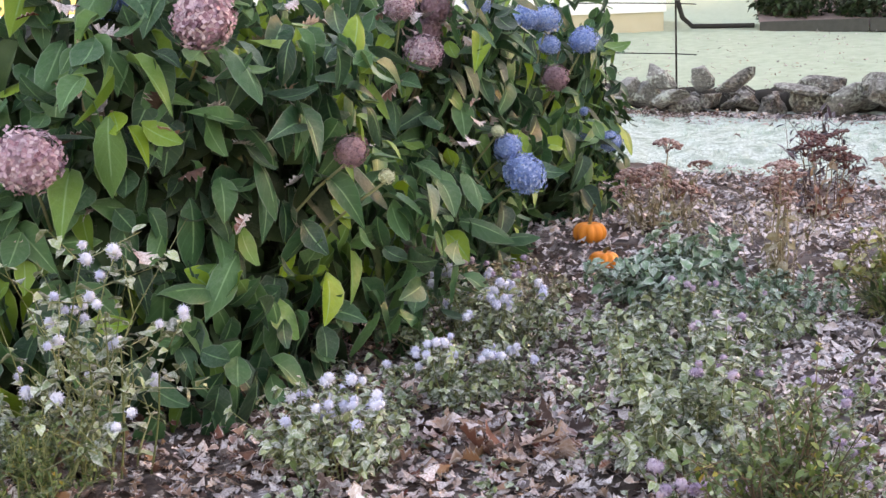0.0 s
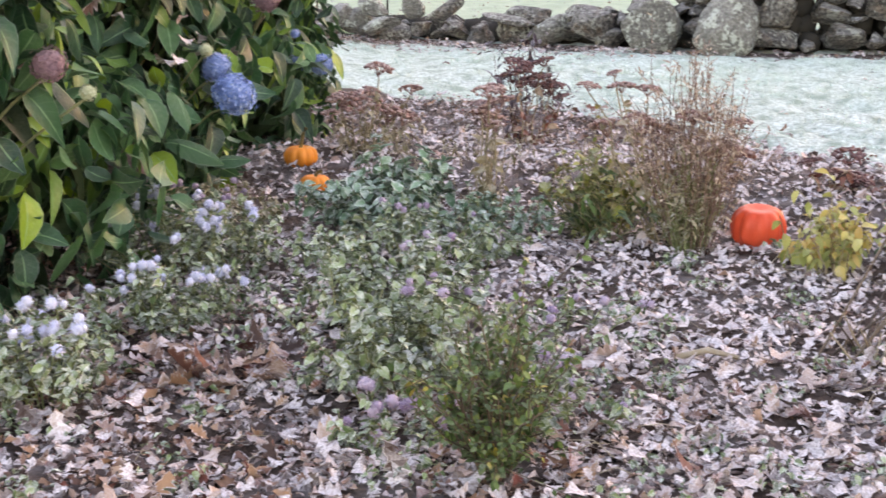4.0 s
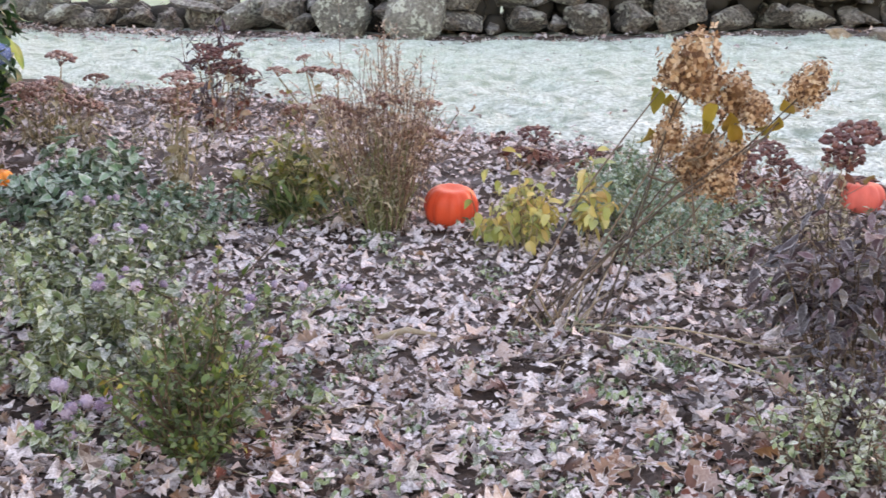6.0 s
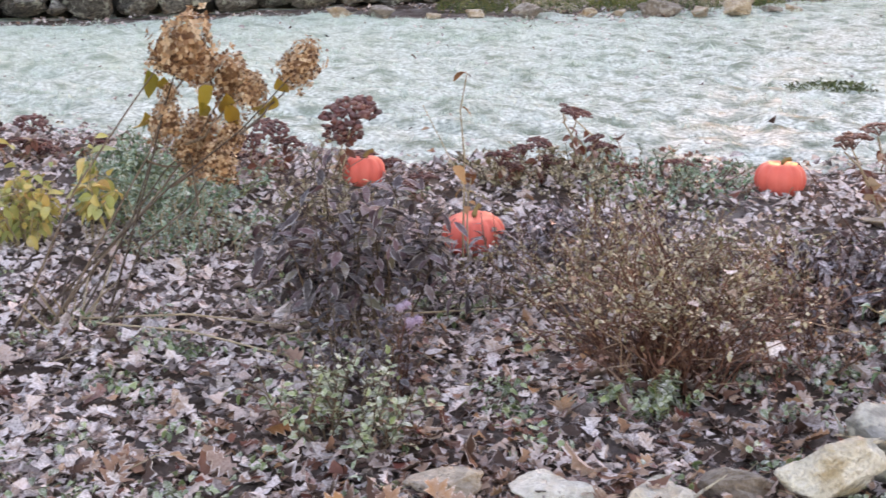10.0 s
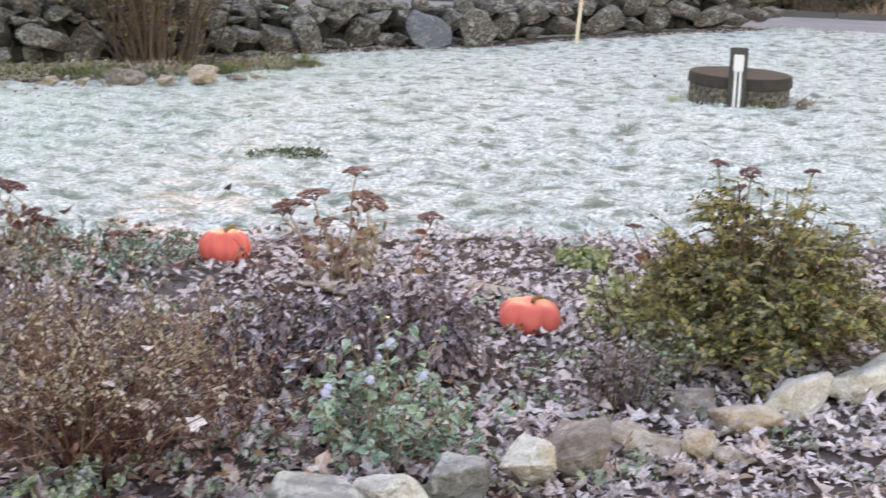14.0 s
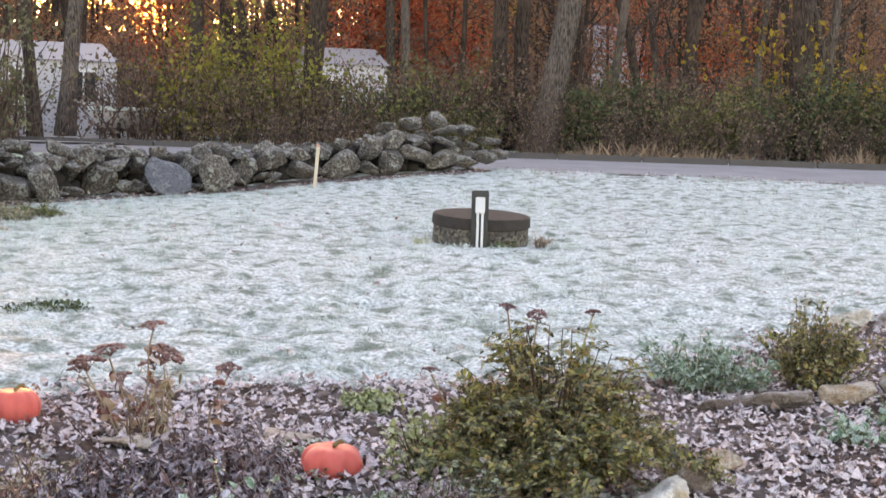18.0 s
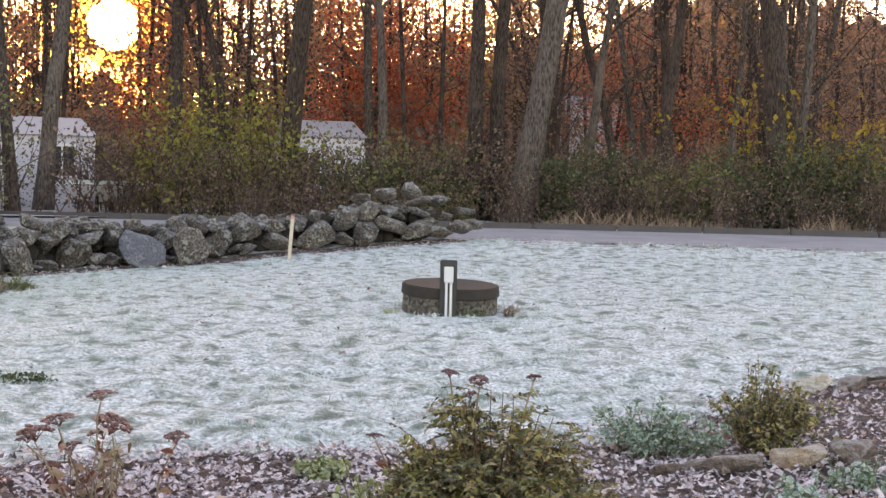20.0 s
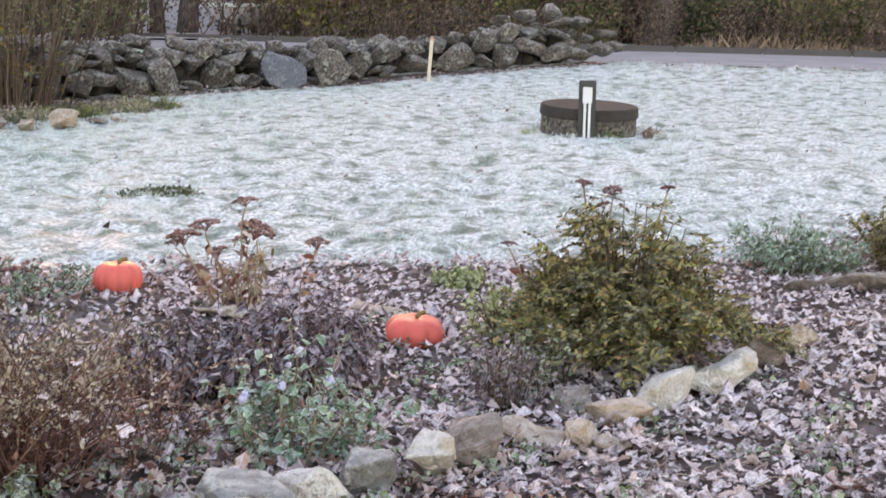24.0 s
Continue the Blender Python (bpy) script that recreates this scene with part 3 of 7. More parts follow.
MAT_SPIREA = leafy("bronze_green_leaf", [(0, (0.035, 0.045, 0.014)), (0.4, (0.15, 0.16, 0.042)), (0.75, (0.43, 0.40, 0.11)), (1, (0.38, 0.19, 0.08))], 0.22, 60, thin=0.15)
MAT_BRUSH = leafy("brown_undergrowth_leaf", [(0, (0.08, 0.056, 0.048)), (0.6, (0.21, 0.145, 0.11)), (1, (0.33, 0.23, 0.17))], 0, 6, thin=0.2)
MAT_BRUSH_GREEN = leafy("olive_undergrowth_leaf", [(0, (0.08, 0.095, 0.04)), (1, (0.30, 0.30, 0.10))], 0, 6, thin=0.25)
MAT_WOOD_ORANGE = leafy("orange_canopy_leaf", [(0, (0.26, 0.13, 0.08)), (0.6, (0.44, 0.22, 0.125)), (1, (0.54, 0.34, 0.17))], 0, 6, thin=0.5)
MAT_WOOD_RED = leafy("red_canopy_leaf", [(0, (0.36, 0.07, 0.04)), (0.6, (0.74, 0.20, 0.11)), (1, (0.80, 0.38, 0.16))], 0, 6, thin=0.55)
MAT_WOOD_GOLD = leafy("golden_canopy_leaf", [(0, (0.30, 0.22, 0.03)), (1, (0.58, 0.40, 0.06))], 0, 6, thin=0.45)
MAT_WOOD_BROWN = leafy("brown_canopy_leaf", [(0, (0.15, 0.09, 0.07)), (1, (0.42, 0.25, 0.17))], 0, 6, thin=0.4)
MAT_GREY_GREEN = leafy("grey_green_shrub_leaf", [(0, (0.06, 0.07, 0.03)), (1, (0.22, 0.22, 0.11))], 0.1, 8, thin=0.15)
MAT_STRAW = leafy("straw_grass", [(0, (0.16, 0.105, 0.07)), (1, (0.38, 0.27, 0.18))], 0.1, 8)

# ---- ground ----
gx = np.unique(np.concatenate([np.linspace(-600, -60, 14), np.linspace(-60, -13, 80), np.arange(-13, 4.5, 0.085), np.linspace(4.5, 30, 70), np.linspace(30, 600, 16)]))
gy = np.unique(np.concatenate([np.linspace(-600, -20, 14), np.linspace(-20, -1.5, 30), np.arange(-1.5, 12.5, 0.085), np.linspace(12.5, 40, 110), np.linspace(40, 600, 26)]))
GX, GY = np.meshgrid(gx, gy, indexing="ij")
SIDE = lawn_side(GX, GY)
TURF = np.clip(0.5 + SIDE * 2.2, 0, 1) * far_bed(GX, GY)
ripple = (np.sin(GX * 7.3 + 2 * np.sin(GY * 3.1)) * np.sin(GY * 8.7 + 2 * np.sin(GX * 2.3)) + 0.7 * np.sin(GX * 17 + GY * 5) * np.sin(GY * 19 - GX * 7))
hummock = np.zeros(GX.shape)
for kx, ky, ph, amp in ((2.3, 3.9, 0.3, 1.0), (4.6, 6.1, 1.9, 0.8), (-3.4, 7.7, 4.0, 0.7), (8.3, 9.9, 2.2, 0.6), (-9.1, 12.7, 5.1, 0.5), (13.1, 15.3, 0.9, 0.4)):
    hummock += amp * np.sin(kx * GX + ky * GY + ph + 1.7 * np.sin(0.8 * GX - 1.1 * GY + ph)) * np.sin(0.7 * ky * GX - 0.6 * kx * GY + 2 * ph)
NEAR = np.exp(-((np.hypot(GX, GY) / 30) ** 2))
GZ = gz(GX, GY) + NEAR * ripple * np.where(TURF > 0.5, 0.008, 0.014) + 0.026 * hummock * NEAR * TURF + RNG.normal(0, 0.006, GX.shape) * NEAR
GZ -= np.where((GY > 28.6 - 0.12 * (GX - 1)) & (GY < 38), 0.12, 0.0) * (GX > -60)
n, k = GX.shape
gi, gk = np.meshgrid(np.arange(n - 1), np.arange(k - 1), indexing="ij")
quads = np.stack([gi * k + gk, (gi + 1) * k + gk, (gi + 1) * k + gk + 1, gi * k + gk + 1], -1).reshape(-1, 4)
me = np_mesh("ground", [(np.stack([GX, GY, GZ], -1).reshape(-1, 3), quads)])
for attr, values in (("turf", TURF), ("thaw", np.clip(-(along(WALL_LINE, GX, GY)[0] * -along(WALL_LINE, GX, GY)[1]) / 1.5 - 0.3, 0, 1) * (GX < -9))):
    a = me.attributes.new(attr, "FLOAT", "POINT")
    a.data.foreach_set("value", values.ravel().astype(np.float32))
ground = solid("ground", me, MAT_GROUND, label="dark garden soil running into frost-whitened lawn", kind="structure")


def road_y(x):
    return 28.75 - 0.13 * (np.asarray(x) - 1)


xs = np.linspace(-45, 45, 61)
rows = []
for off in np.linspace(0, 5.2, 9):
    rows.append(np.stack([xs, road_y(xs) + off, gz(xs, road_y(xs) + off) - 0.02 + 0 * xs], -1))
rv = np.stack(rows, 1)
ri, rk = np.meshgrid(np.arange(60), np.arange(8), indexing="ij")
rq = np.stack([ri * 9 + rk, (ri + 1) * 9 + rk, (ri + 1) * 9 + rk + 1, ri * 9 + rk + 1], -1).reshape(-1, 4)
solid("road", [(rv.reshape(-1, 3), rq)], MAT_ROAD, label="pale frosted asphalt road", kind="structure")
kerb = root("kerb", 0, 0, "dark low concrete kerb along the road", "kerb", z=0, kind="structure")
for i in range(-22, 22):
    x = 2.0 * i + 1.0
    bm = box(1.985, 0.2, 0.29, bevel=0.03)
    ob = part("kerb_block", bm, MAT_KERB, kerb)
    ob.location = (x, float(road_y(x)) + 5.3, float(gz(x, road_y(x) + 5.3)) - 0.17)
    ob.rotation_euler = (0, 0, math.atan(-0.13))

du, dv = np.meshgrid(np.linspace(0, 1, 13), np.linspace(0, 1, 9), indexing="ij")
da, dd = np.radians(-19.5 + 8.0 * du), 36.6 + 9.0 * dv
dx, dy = 0.17 + dd * np.sin(da), -0.36 + dd * np.cos(da)
di, dk = np.meshgrid(np.arange(12), np.arange(8), indexing="ij")
dq = np.stack([di * 9 + dk, (di + 1) * 9 + dk, (di + 1) * 9 + dk + 1, di * 9 + dk + 1], -1).reshape(-1, 4)
solid("driveway", [(np.stack([dx, dy, gz(dx, dy) + 0.03], -1).reshape(-1, 3), dq)], plain("pale_frosted_gravel", (0.30, 0.27, 0.25), (0.58, 0.54, 0.52), 1.5, 0.95, fine=30), label="pale frosted gravel yard before the cottage", kind="structure")

# ---- stones ----
def stone_mesh(name, seed, points=22, bevel=0.05, rough=0.03, squash=1.0):
    """An angular field stone about one unit across."""
    r = np.random.default_rng(seed)
    p = unit(r.normal(size=(points, 3))) * r.uniform(0.42, 0.56, (points, 1))
    p = np.clip(p, -0.46, 0.46)
    p[:, 2] *= squash
    bm = bmesh.new()
    for v in p:
        bm.verts.new(v)
    res = bmesh.ops.convex_hull(bm, input=bm.verts)
    bmesh.ops.delete(bm, geom=[e for e in res["geom_interior"] if isinstance(e, bmesh.types.BMVert)], context="VERTS")
    bmesh.ops.dissolve_limit(bm, angle_limit=radians(10), verts=bm.verts, edges=bm.edges)
    bmesh.ops.bevel(bm, geom=bm.edges[:], offset=bevel, segments=1, affect="EDGES")
    bmesh.ops.triangulate(bm, faces=bm.faces)
    long_edges = [e for e in bm.edges if e.calc_length() > 0.2]
    bmesh.ops.subdivide_edges(bm, edges=long_edges, cuts=2, use_grid_fill=True)
    bmesh.ops.triangulate(bm, faces=bm.faces)
    bmesh.ops.smooth_vert(bm, verts=bm.verts, factor=0.2, use_axis_x=True, use_axis_y=True, use_axis_z=True)
    bm.normal_update()
    drift = Vector(r.uniform(-50, 50, 3))
    for v in bm.verts:
        big, small = noise.noise(v.co * 2.6 + drift), noise.noise(v.co * 8.0 + drift)
        v.co += v.normal * (2.2 * rough * big + 1.1 * rough * small)
    me = bpy.data.meshes.new(name)
    bm.to_mesh(me)
    bm.free()
    return smooth(me)


STONES = [stone_mesh("stone", 100 + i, 9 + i % 7, 0.025, 0.035) for i in range(16)]
for m in STONES:
    m.materials.append(MAT_STONE)


RUBBLE = bpy.data.meshes.new("rubble")
bm = bmesh.new()
bmesh.ops.create_icosphere(bm, subdivisions=1, radius=0.47)
bm.to_mesh(RUBBLE)
bm.free()


def wall_height(x):
    return np.interp(x, [-19.5, -16.5, -15.5, -14.4, -12.9, -10, -7, -5.2, -2.9, -1.2, 0.1], [0.4, 0.16, 0.24, 0.42, 0.88, 1.0, 0.84, 0.7, 0.62, 0.74, 0.56])


seg = np.r_[0, np.cumsum(np.hypot(*np.diff(WALL_LINE, axis=0).T))]
stone_wall = root("stone_wall", 0, 0, "dry-laid field stone wall with lichen and light frost", "wall", z=0, kind="structure")
rest = []
r = np.random.default_rng(3)
made = 0
for layer in (0, 1):
    base = np.zeros(int(seg[-1] / 0.05) + 2)
    for course in range(11):
        s = r.uniform(0, 0.3)
        while s < seg[-1] - 0.15:
            w = (0.17 + 0.46 * r.uniform(0, 1) ** 1.6) * (1.25 if course == 0 else 1.0)
            h = min(w * r.uniform(0.45, 0.95), 0.48)
            i0, i1 = int(s / 0.05), min(int((s + w) / 0.05), len(base) - 1)
            x, y = np.interp(s + w / 2, seg, WALL_LINE[:, 0]), np.interp(s + w / 2, seg, WALL_LINE[:, 1])
            z0 = float(np.mean(base[i0:i1 + 1]))
            top = float(wall_height(x))
            if z0 < top - 0.1:
                h = max(0.1, min(h, top - z0 + 0.12))
                a, b = np.interp(s, seg, WALL_LINE[:, 0]), np.interp(s + w, seg, WALL_LINE[:, 0])
                c, d = np.interp(s, seg, WALL_LINE[:, 1]), np.interp(s + w, seg, WALL_LINE[:, 1])
                ang = math.atan2(d - c, b - a)
                back = 0.28 + 0.42 * layer + 0.05 * course + r.uniform(-0.05, 0.05)
                px, py = x - math.sin(ang) * back, y + math.cos(ang) * back
                m = pose(px, py, float(gz(px, py)) + z0 + h / 2 - 0.03, r.uniform(-14, 14), r.uniform(-24, 24), math.degrees(ang) + r.uniform(-20, 20))
                m = m @ Matrix.Diagonal((w * 1.2, r.uniform(0.48, 0.66), h * 1.3, 1))
                mesh = STONES[r.integers(16)]
                if layer == 0 and made < 300:
                    ob = new("stone", mesh)
                    ob.parent, ob.matrix_basis = stone_wall, m
                    made += 1
                else:
                    v = np.empty(len(mesh.vertices) * 3, np.float32)
                    mesh.vertices.foreach_get("co", v)
                    f = np.empty(len(mesh.polygons) * 3, np.int32)
                    mesh.polygons.foreach_get("vertices", f)
                    mm = np.array(m)
                    rest.append((v.reshape(-1, 3) @ mm[:3, :3].T + mm[:3, 3], f.reshape(-1, 3)))
                base[i0:i1 + 1] = z0 + h * 0.93
            s += w * 0.97
# rubble added behind the face, its colour standing for shade between stones
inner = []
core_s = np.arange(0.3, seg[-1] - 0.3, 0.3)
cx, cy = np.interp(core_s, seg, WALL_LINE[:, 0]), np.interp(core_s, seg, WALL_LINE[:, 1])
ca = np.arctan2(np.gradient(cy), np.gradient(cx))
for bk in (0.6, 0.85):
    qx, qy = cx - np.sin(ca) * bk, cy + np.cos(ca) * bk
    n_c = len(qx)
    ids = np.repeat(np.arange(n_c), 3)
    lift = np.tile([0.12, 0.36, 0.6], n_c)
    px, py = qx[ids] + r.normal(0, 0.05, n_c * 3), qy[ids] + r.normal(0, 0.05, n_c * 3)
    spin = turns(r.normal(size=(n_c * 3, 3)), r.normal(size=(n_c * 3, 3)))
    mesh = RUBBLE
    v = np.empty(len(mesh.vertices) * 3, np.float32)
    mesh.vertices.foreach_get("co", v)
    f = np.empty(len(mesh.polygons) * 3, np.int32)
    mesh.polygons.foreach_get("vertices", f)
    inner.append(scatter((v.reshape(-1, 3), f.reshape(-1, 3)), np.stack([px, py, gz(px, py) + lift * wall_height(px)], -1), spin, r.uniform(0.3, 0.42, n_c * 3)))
solid("core", inner, MAT_GAP_SHADE, stone_wall, "filler rubble inside the wall, coloured dark for the gaps' shade", soft=False, kind="stuff")
if rest:
    solid("hearting", rest, MAT_STONE, stone_wall, "hearting and back course of the wall", kind="stuff")


def wall_piece(x, y, z, sx, sy, sz, rx, ry, rz, mat, seed, squash=1.0):
    me = stone_mesh("slab", seed, 15, 0.03, 0.02, squash)
    me.materials.append(mat)
    ob = new("slab", me)
    ob.parent = stone_wall
    ob.matrix_basis = pose(x, y, float(gz(x, y)) + z, rx, ry, rz) @ Matrix.Diagonal((sx, sy, sz, 1))
    return ob


# upright slabs leaning on the face, and the loose stones heaped on its end
wall_piece(-4.95, 22.75, 0.3, 1.05, 0.3, 0.85, -14, 8, 48, MAT_SLATE, 41)
wall_piece(-4.25, 23.35, 0.34, 0.85, 0.32, 0.95, -12, -6, 46, MAT_STONE, 42)
wall_piece(-6.4, 20.9, 0.25, 0.9, 0.3, 0.7, -12, 20, 55, MAT_STONE, 43)
for i, (x, y, z, sx, sz, ry) in enumerate([(-1.25, 27.7, 0.95, 0.55, 0.36, 5), (-0.75, 28.1, 1.0, 0.5, 0.4, -5), (-0.2, 28.4, 0.78, 0.7, 0.24, 8), (-0.6, 28.2, 0.8, 0.8, 0.2, -6), (0.35, 28.6, 0.55, 0.7, 0.2, 4),
                                           (0.2, 28.5, 0.2, 0.6, 0.45, 0), (-1.7, 27.3, 0.85, 0.6, 0.3, 6), (0.5, 28.75, 0.3, 0.5, 0.3, 10)]):
    wall_piece(x, y, z, sx, 0.55, sz, 0, ry, 42, MAT_STONE, 50 + i)
for i, (x, y, z, sx, sy, sz, rx, ry, rz) in enumerate([(-15.65, 7.3, 0.36, 0.75, 0.4, 0.2, 0, -33, 45), (-15.1, 7.9, 0.3, 0.85, 0.45, 0.16, 0, 8, 40), (-14.3, 8.6, 0.28, 0.6, 0.45, 0.5, 0, 15, 40),
                                                       (-16.6, 6.3, 0.26, 0.5, 0.45, 0.5, 0, 20, 40), (-16.3, 6.6, 0.44, 0.6, 0.35, 0.28, 0, 30, 40), (-12.9, 9.5, 0.32, 0.95, 0.6, 0.85, 0, 4, 45), (-13.6, 8.95, 0.3, 0.85, 0.6, 0.8, 0, -8, 45), (-16.5, 6.55, 0.2, 0.52, 0.45, 0.42, 0, 12, 40), (-16.05, 6.7, 0.14, 0.62, 0.5, 0.36, 0, 0, 45),
                                                       (-16.6, 6.1, 0.1, 0.5, 0.4, 0.26, 0, -6, 45), (-16.0, 7.05, 0.42, 0.42, 0.36, 0.34, 0, -8, 45), (-14.75, 8.3, 0.2, 0.6, 0.5, 0.5, 0, 8, 45)]):
    wall_piece(x, y, z, sx, sy, sz, rx, ry, rz, MAT_STONE if i < 3 else MAT_BOULDER, 70 + i)

# ---- well cap with its post ----
well = root("well_ring", 0.08, 16.25, "round concrete well ring with a blackened lid on the lawn", "well")
well.rotation_euler = (radians(3.4), radians(1.6), 0)
bm = bmesh.new()
bmesh.ops.create_cone(bm, cap_ends=True, segments=56, radius1=0.56, radius2=0.55, depth=0.3)
bmesh.ops.translate(bm, vec=(0, 0, 0.06), verts=bm.verts)
part("ring", bm, MAT_CONCRETE, well)
bm = bmesh.new()
bmesh.ops.create_cone(bm, cap_ends=True, segments=56, radius1=0.575, radius2=0.565, depth=0.125)
bmesh.ops.translate(bm, vec=(0, 0, 0.2725), verts=bm.verts)
bmesh.ops.bevel(bm, geom=[e for e in bm.edges if len(e.link_faces) == 2 and e.calc_face_angle(0) > 1], offset=0.012, segments=2, affect="EDGES")
part("lid", bm, MAT_LID, well, "blackened concrete lid with a chipped rim")
post = root("meter_post", 0.065, 15.6, "dark wooden post with a pale electric box and conduits", "post", rz=0.03)
part("post", box(0.19, 0.09, 0.74, z=-0.1, bevel=0.008), MAT_DARKWOOD, post)
part("box", box(0.105, 0.06, 0.18, y=-0.075, z=0.39, bevel=0.008), MAT_PVC, post, "pale grey weatherproof electric box")
part("box_cover", box(0.085, 0.008, 0.15, y=-0.109, z=0.405, bevel=0.003), MAT_PVC, post)
for x in (-0.024, 0.026):
    solid("conduit", [tube([(x, -0.068, -0.05), (x, -0.068, 0.2), (x, -0.068, 0.395)], 0.016, 10)], MAT_PVC, post, "white plastic conduit")
stake = root("survey_stake", -2.8, 24.75, "thin pale wooden survey stake leaning by the wall", "stake")
bm = box(0.06, 0.035, 0.82, z=-0.1, bevel=0.004)
ob = part("shaft", bm, MAT_STAKE, stake)
ob.rotation_euler = (0, radians(4), 0)
ob = part("tip", box(0.062, 0.037, 0.05, z=0.72, bevel=0.004), plain("faded_pink_paint", (0.6, 0.25, 0.2), (0.7, 0.4, 0.3), 20), stake, "faded pink painted tip")
ob.rotation_euler = (0, radians(4), 0)


# ---- pumpkins ----
def pumpkin(x, y, radius, high, mat, label, tilt=(0, 0, 0), lobes=10, stalk=0.05, sink=0.01):
    thing = root("pumpkin", x, y, label, "pumpkin", "pumpkins in the flower bed", z=float(gz(x, y)) - sink, rz=tilt[2])
    thing.rotation_euler = tilt
    nu, nv = 60, 18
    u, v = np.meshgrid(np.arange(nu) * 2 * np.pi / nu, np.linspace(-np.pi / 2, np.pi / 2, nv), indexing="ij")
    rib = 1 - (0.13 if lobes > 7 else 0.17) * np.abs(np.cos(u * lobes / 2)) ** (6 if lobes > 7 else 5) * np.cos(v) ** 0.5
    rr = np.cos(v) ** 0.72 * rib * radius
    zz = np.sin(v) * high / 2 * (1 - 0.22 * np.cos(v * 1.0) ** 0 * np.exp(-((np.abs(v) - 1.57) / 0.35) ** 2))
    p = np.stack([rr * np.cos(u), rr * np.sin(u), zz + high / 2], -1)
    i, k = np.meshgrid(np.arange(nu), np.arange(nv - 1), indexing="ij")
    q = np.stack([i * nv + k, (i + 1) % nu * nv + k, (i + 1) % nu * nv + k + 1, i * nv + k + 1], -1)
    solid("rind", [(p.reshape(-1, 3), q.reshape(-1, 4))], mat, thing)
    if stalk:
        solid("stalk", [tube([(0, 0, high * 0.82), (0.005, 0, high * 0.95), (0.02, 0.01, high + stalk * 0.7), (0.04, 0.02, high + stalk)], [0.016, 0.011, 0.009, 0.011], 8)], MAT_PUMPKIN_STALK, thing, "dry ridged pumpkin stalk")
    return thing


pumpkin(-7.55, 2.5, 0.1, 0.13, MAT_PUMPKIN_LIGHT, "small bright orange pumpkin with a yellow stalk on leaf litter", stalk=0.1)
pumpkin(-6.95, 2.36, 0.085, 0.11, MAT_PUMPKIN_LIGHT, "small orange pumpkin half hidden by frosted leaves", stalk=0.02)
pumpkin(-4.9, 3.68, 0.125, 0.2, MAT_PUMPKIN, "red-orange pumpkin beside the dry bush", (0.1, 0.1, 0.4), stalk=0)
pumpkin(-3.66, 5.02, 0.1, 0.15, MAT_PUMPKIN_CORAL, "orange pumpkin behind sedum seed heads", stalk=0.02)
pumpkin(-2.75, 4.5, 0.125, 0.17, MAT_PUMPKIN_CORAL, "orange pumpkin lying among dark frosted leaves", (0.1, -0.1, 1.0), stalk=0.02)
pumpkin(-2.02, 5.92, 0.115, 0.165, MAT_PUMPKIN_CORAL, "orange pumpkin dusted with frost at the lawn's edge", stalk=0.008)
pumpkin(-0.585, 5.55, 0.132, 0.145, MAT_PUMPKIN_CORAL, "lopsided coral-orange pumpkin on frosted leaves", (0.06, 0.04, 0.2), lobes=6, stalk=0.008)


# ---- woods beyond the road ----
def bearing(deg, d):
    a = radians(deg)
    return 0.17 + d * math.sin(a), -0.36 + d * math.cos(a)


def sunlit_gap(pos):
    """True within the gap between the trees through which the sun reaches the lawn."""
    v = pos - np.array([-5.0, 8.4, 0.1])
    k = v @ np.array(SUN)
    off = v - k[:, None] * np.array(SUN)
    return (np.hypot(off[:, 0], off[:, 1]) < 2.2) & (np.abs(off[:, 2]) < 0.6) & (k > 10)


def limb_path(p0, way, length, n, r, sag=0.0, bend=0.16):
    out, p, w = [np.array(p0, float)], np.array(p0, float), np.array(way, float)
    for _ in range(n):
        w = w + r.normal(0, bend, 3) + np.array([0, 0, sag])
        w /= np.linalg.norm(w)
        p = p + w * length / n
        out.append(p.copy())
    return np.array(out)


def tree(deg, d, girth, high, lean, bark, crown, n_leaf, seed, label, low=0.45, leaf=0.11, spread=2.2):
    r = np.random.default_rng(seed)
    x, y = bearing(deg, d)
    thing = root("tree", x, y, label, "tree", "trees of the wood", z=float(gz(x, y)) - 0.15)
    way = np.array([lean, 0, 1.0])
    trunk = limb_path((0, 0, 0), way / np.linalg.norm(way), high, 9, np.random.default_rng(seed + 1000), 0.0, 0.08 if seed >= 200 else 0.045)
    trunk[1:-1, :2] *= 0.9
    rad = girth / 2 * np.linspace(1, 0.28, 10) ** 0.8
    rad[0] *= 1.35
    solid("trunk", [tube(trunk, rad, 10)], bark, thing)
    tips, limbs = [], []
    for i in range(9 if n_leaf else 6):
        k = r.uniform(low, 0.95)
        p0 = trunk[int(k * 9)]
        a = r.uniform(0, 2 * np.pi)
        path = limb_path(p0, (math.cos(a) * 0.8, math.sin(a) * 0.8, 0.75), r.uniform(0.18, 0.34) * high, 5, r, 0.03)
        limbs.append(tube(path, girth * 0.16 * np.linspace(1, 0.2, 6), 6))
        tips += [path[3], path[4], path[5]]
        for _ in range(3):
            q = path[r.integers(2, 5)]
            tw = limb_path(q, r.normal(0, 1, 3) + (0, 0, 0.5), 0.08 * high, 3, r)
            limbs.append(tube(tw, girth * 0.05 * np.linspace(1, 0.3, 4), 4))
            tips.append(tw[3])
    solid("branching", limbs, bark, thing, kind="stuff")
    if n_leaf:
        t = np.array(tips)[r.integers(len(tips), size=n_leaf)]
        pos = t + r.normal(0, 0.28 * spread, (n_leaf, 3))
        pos = pos[~sunlit_gap(pos + np.array(thing.location))]
        n_leaf = len(pos)
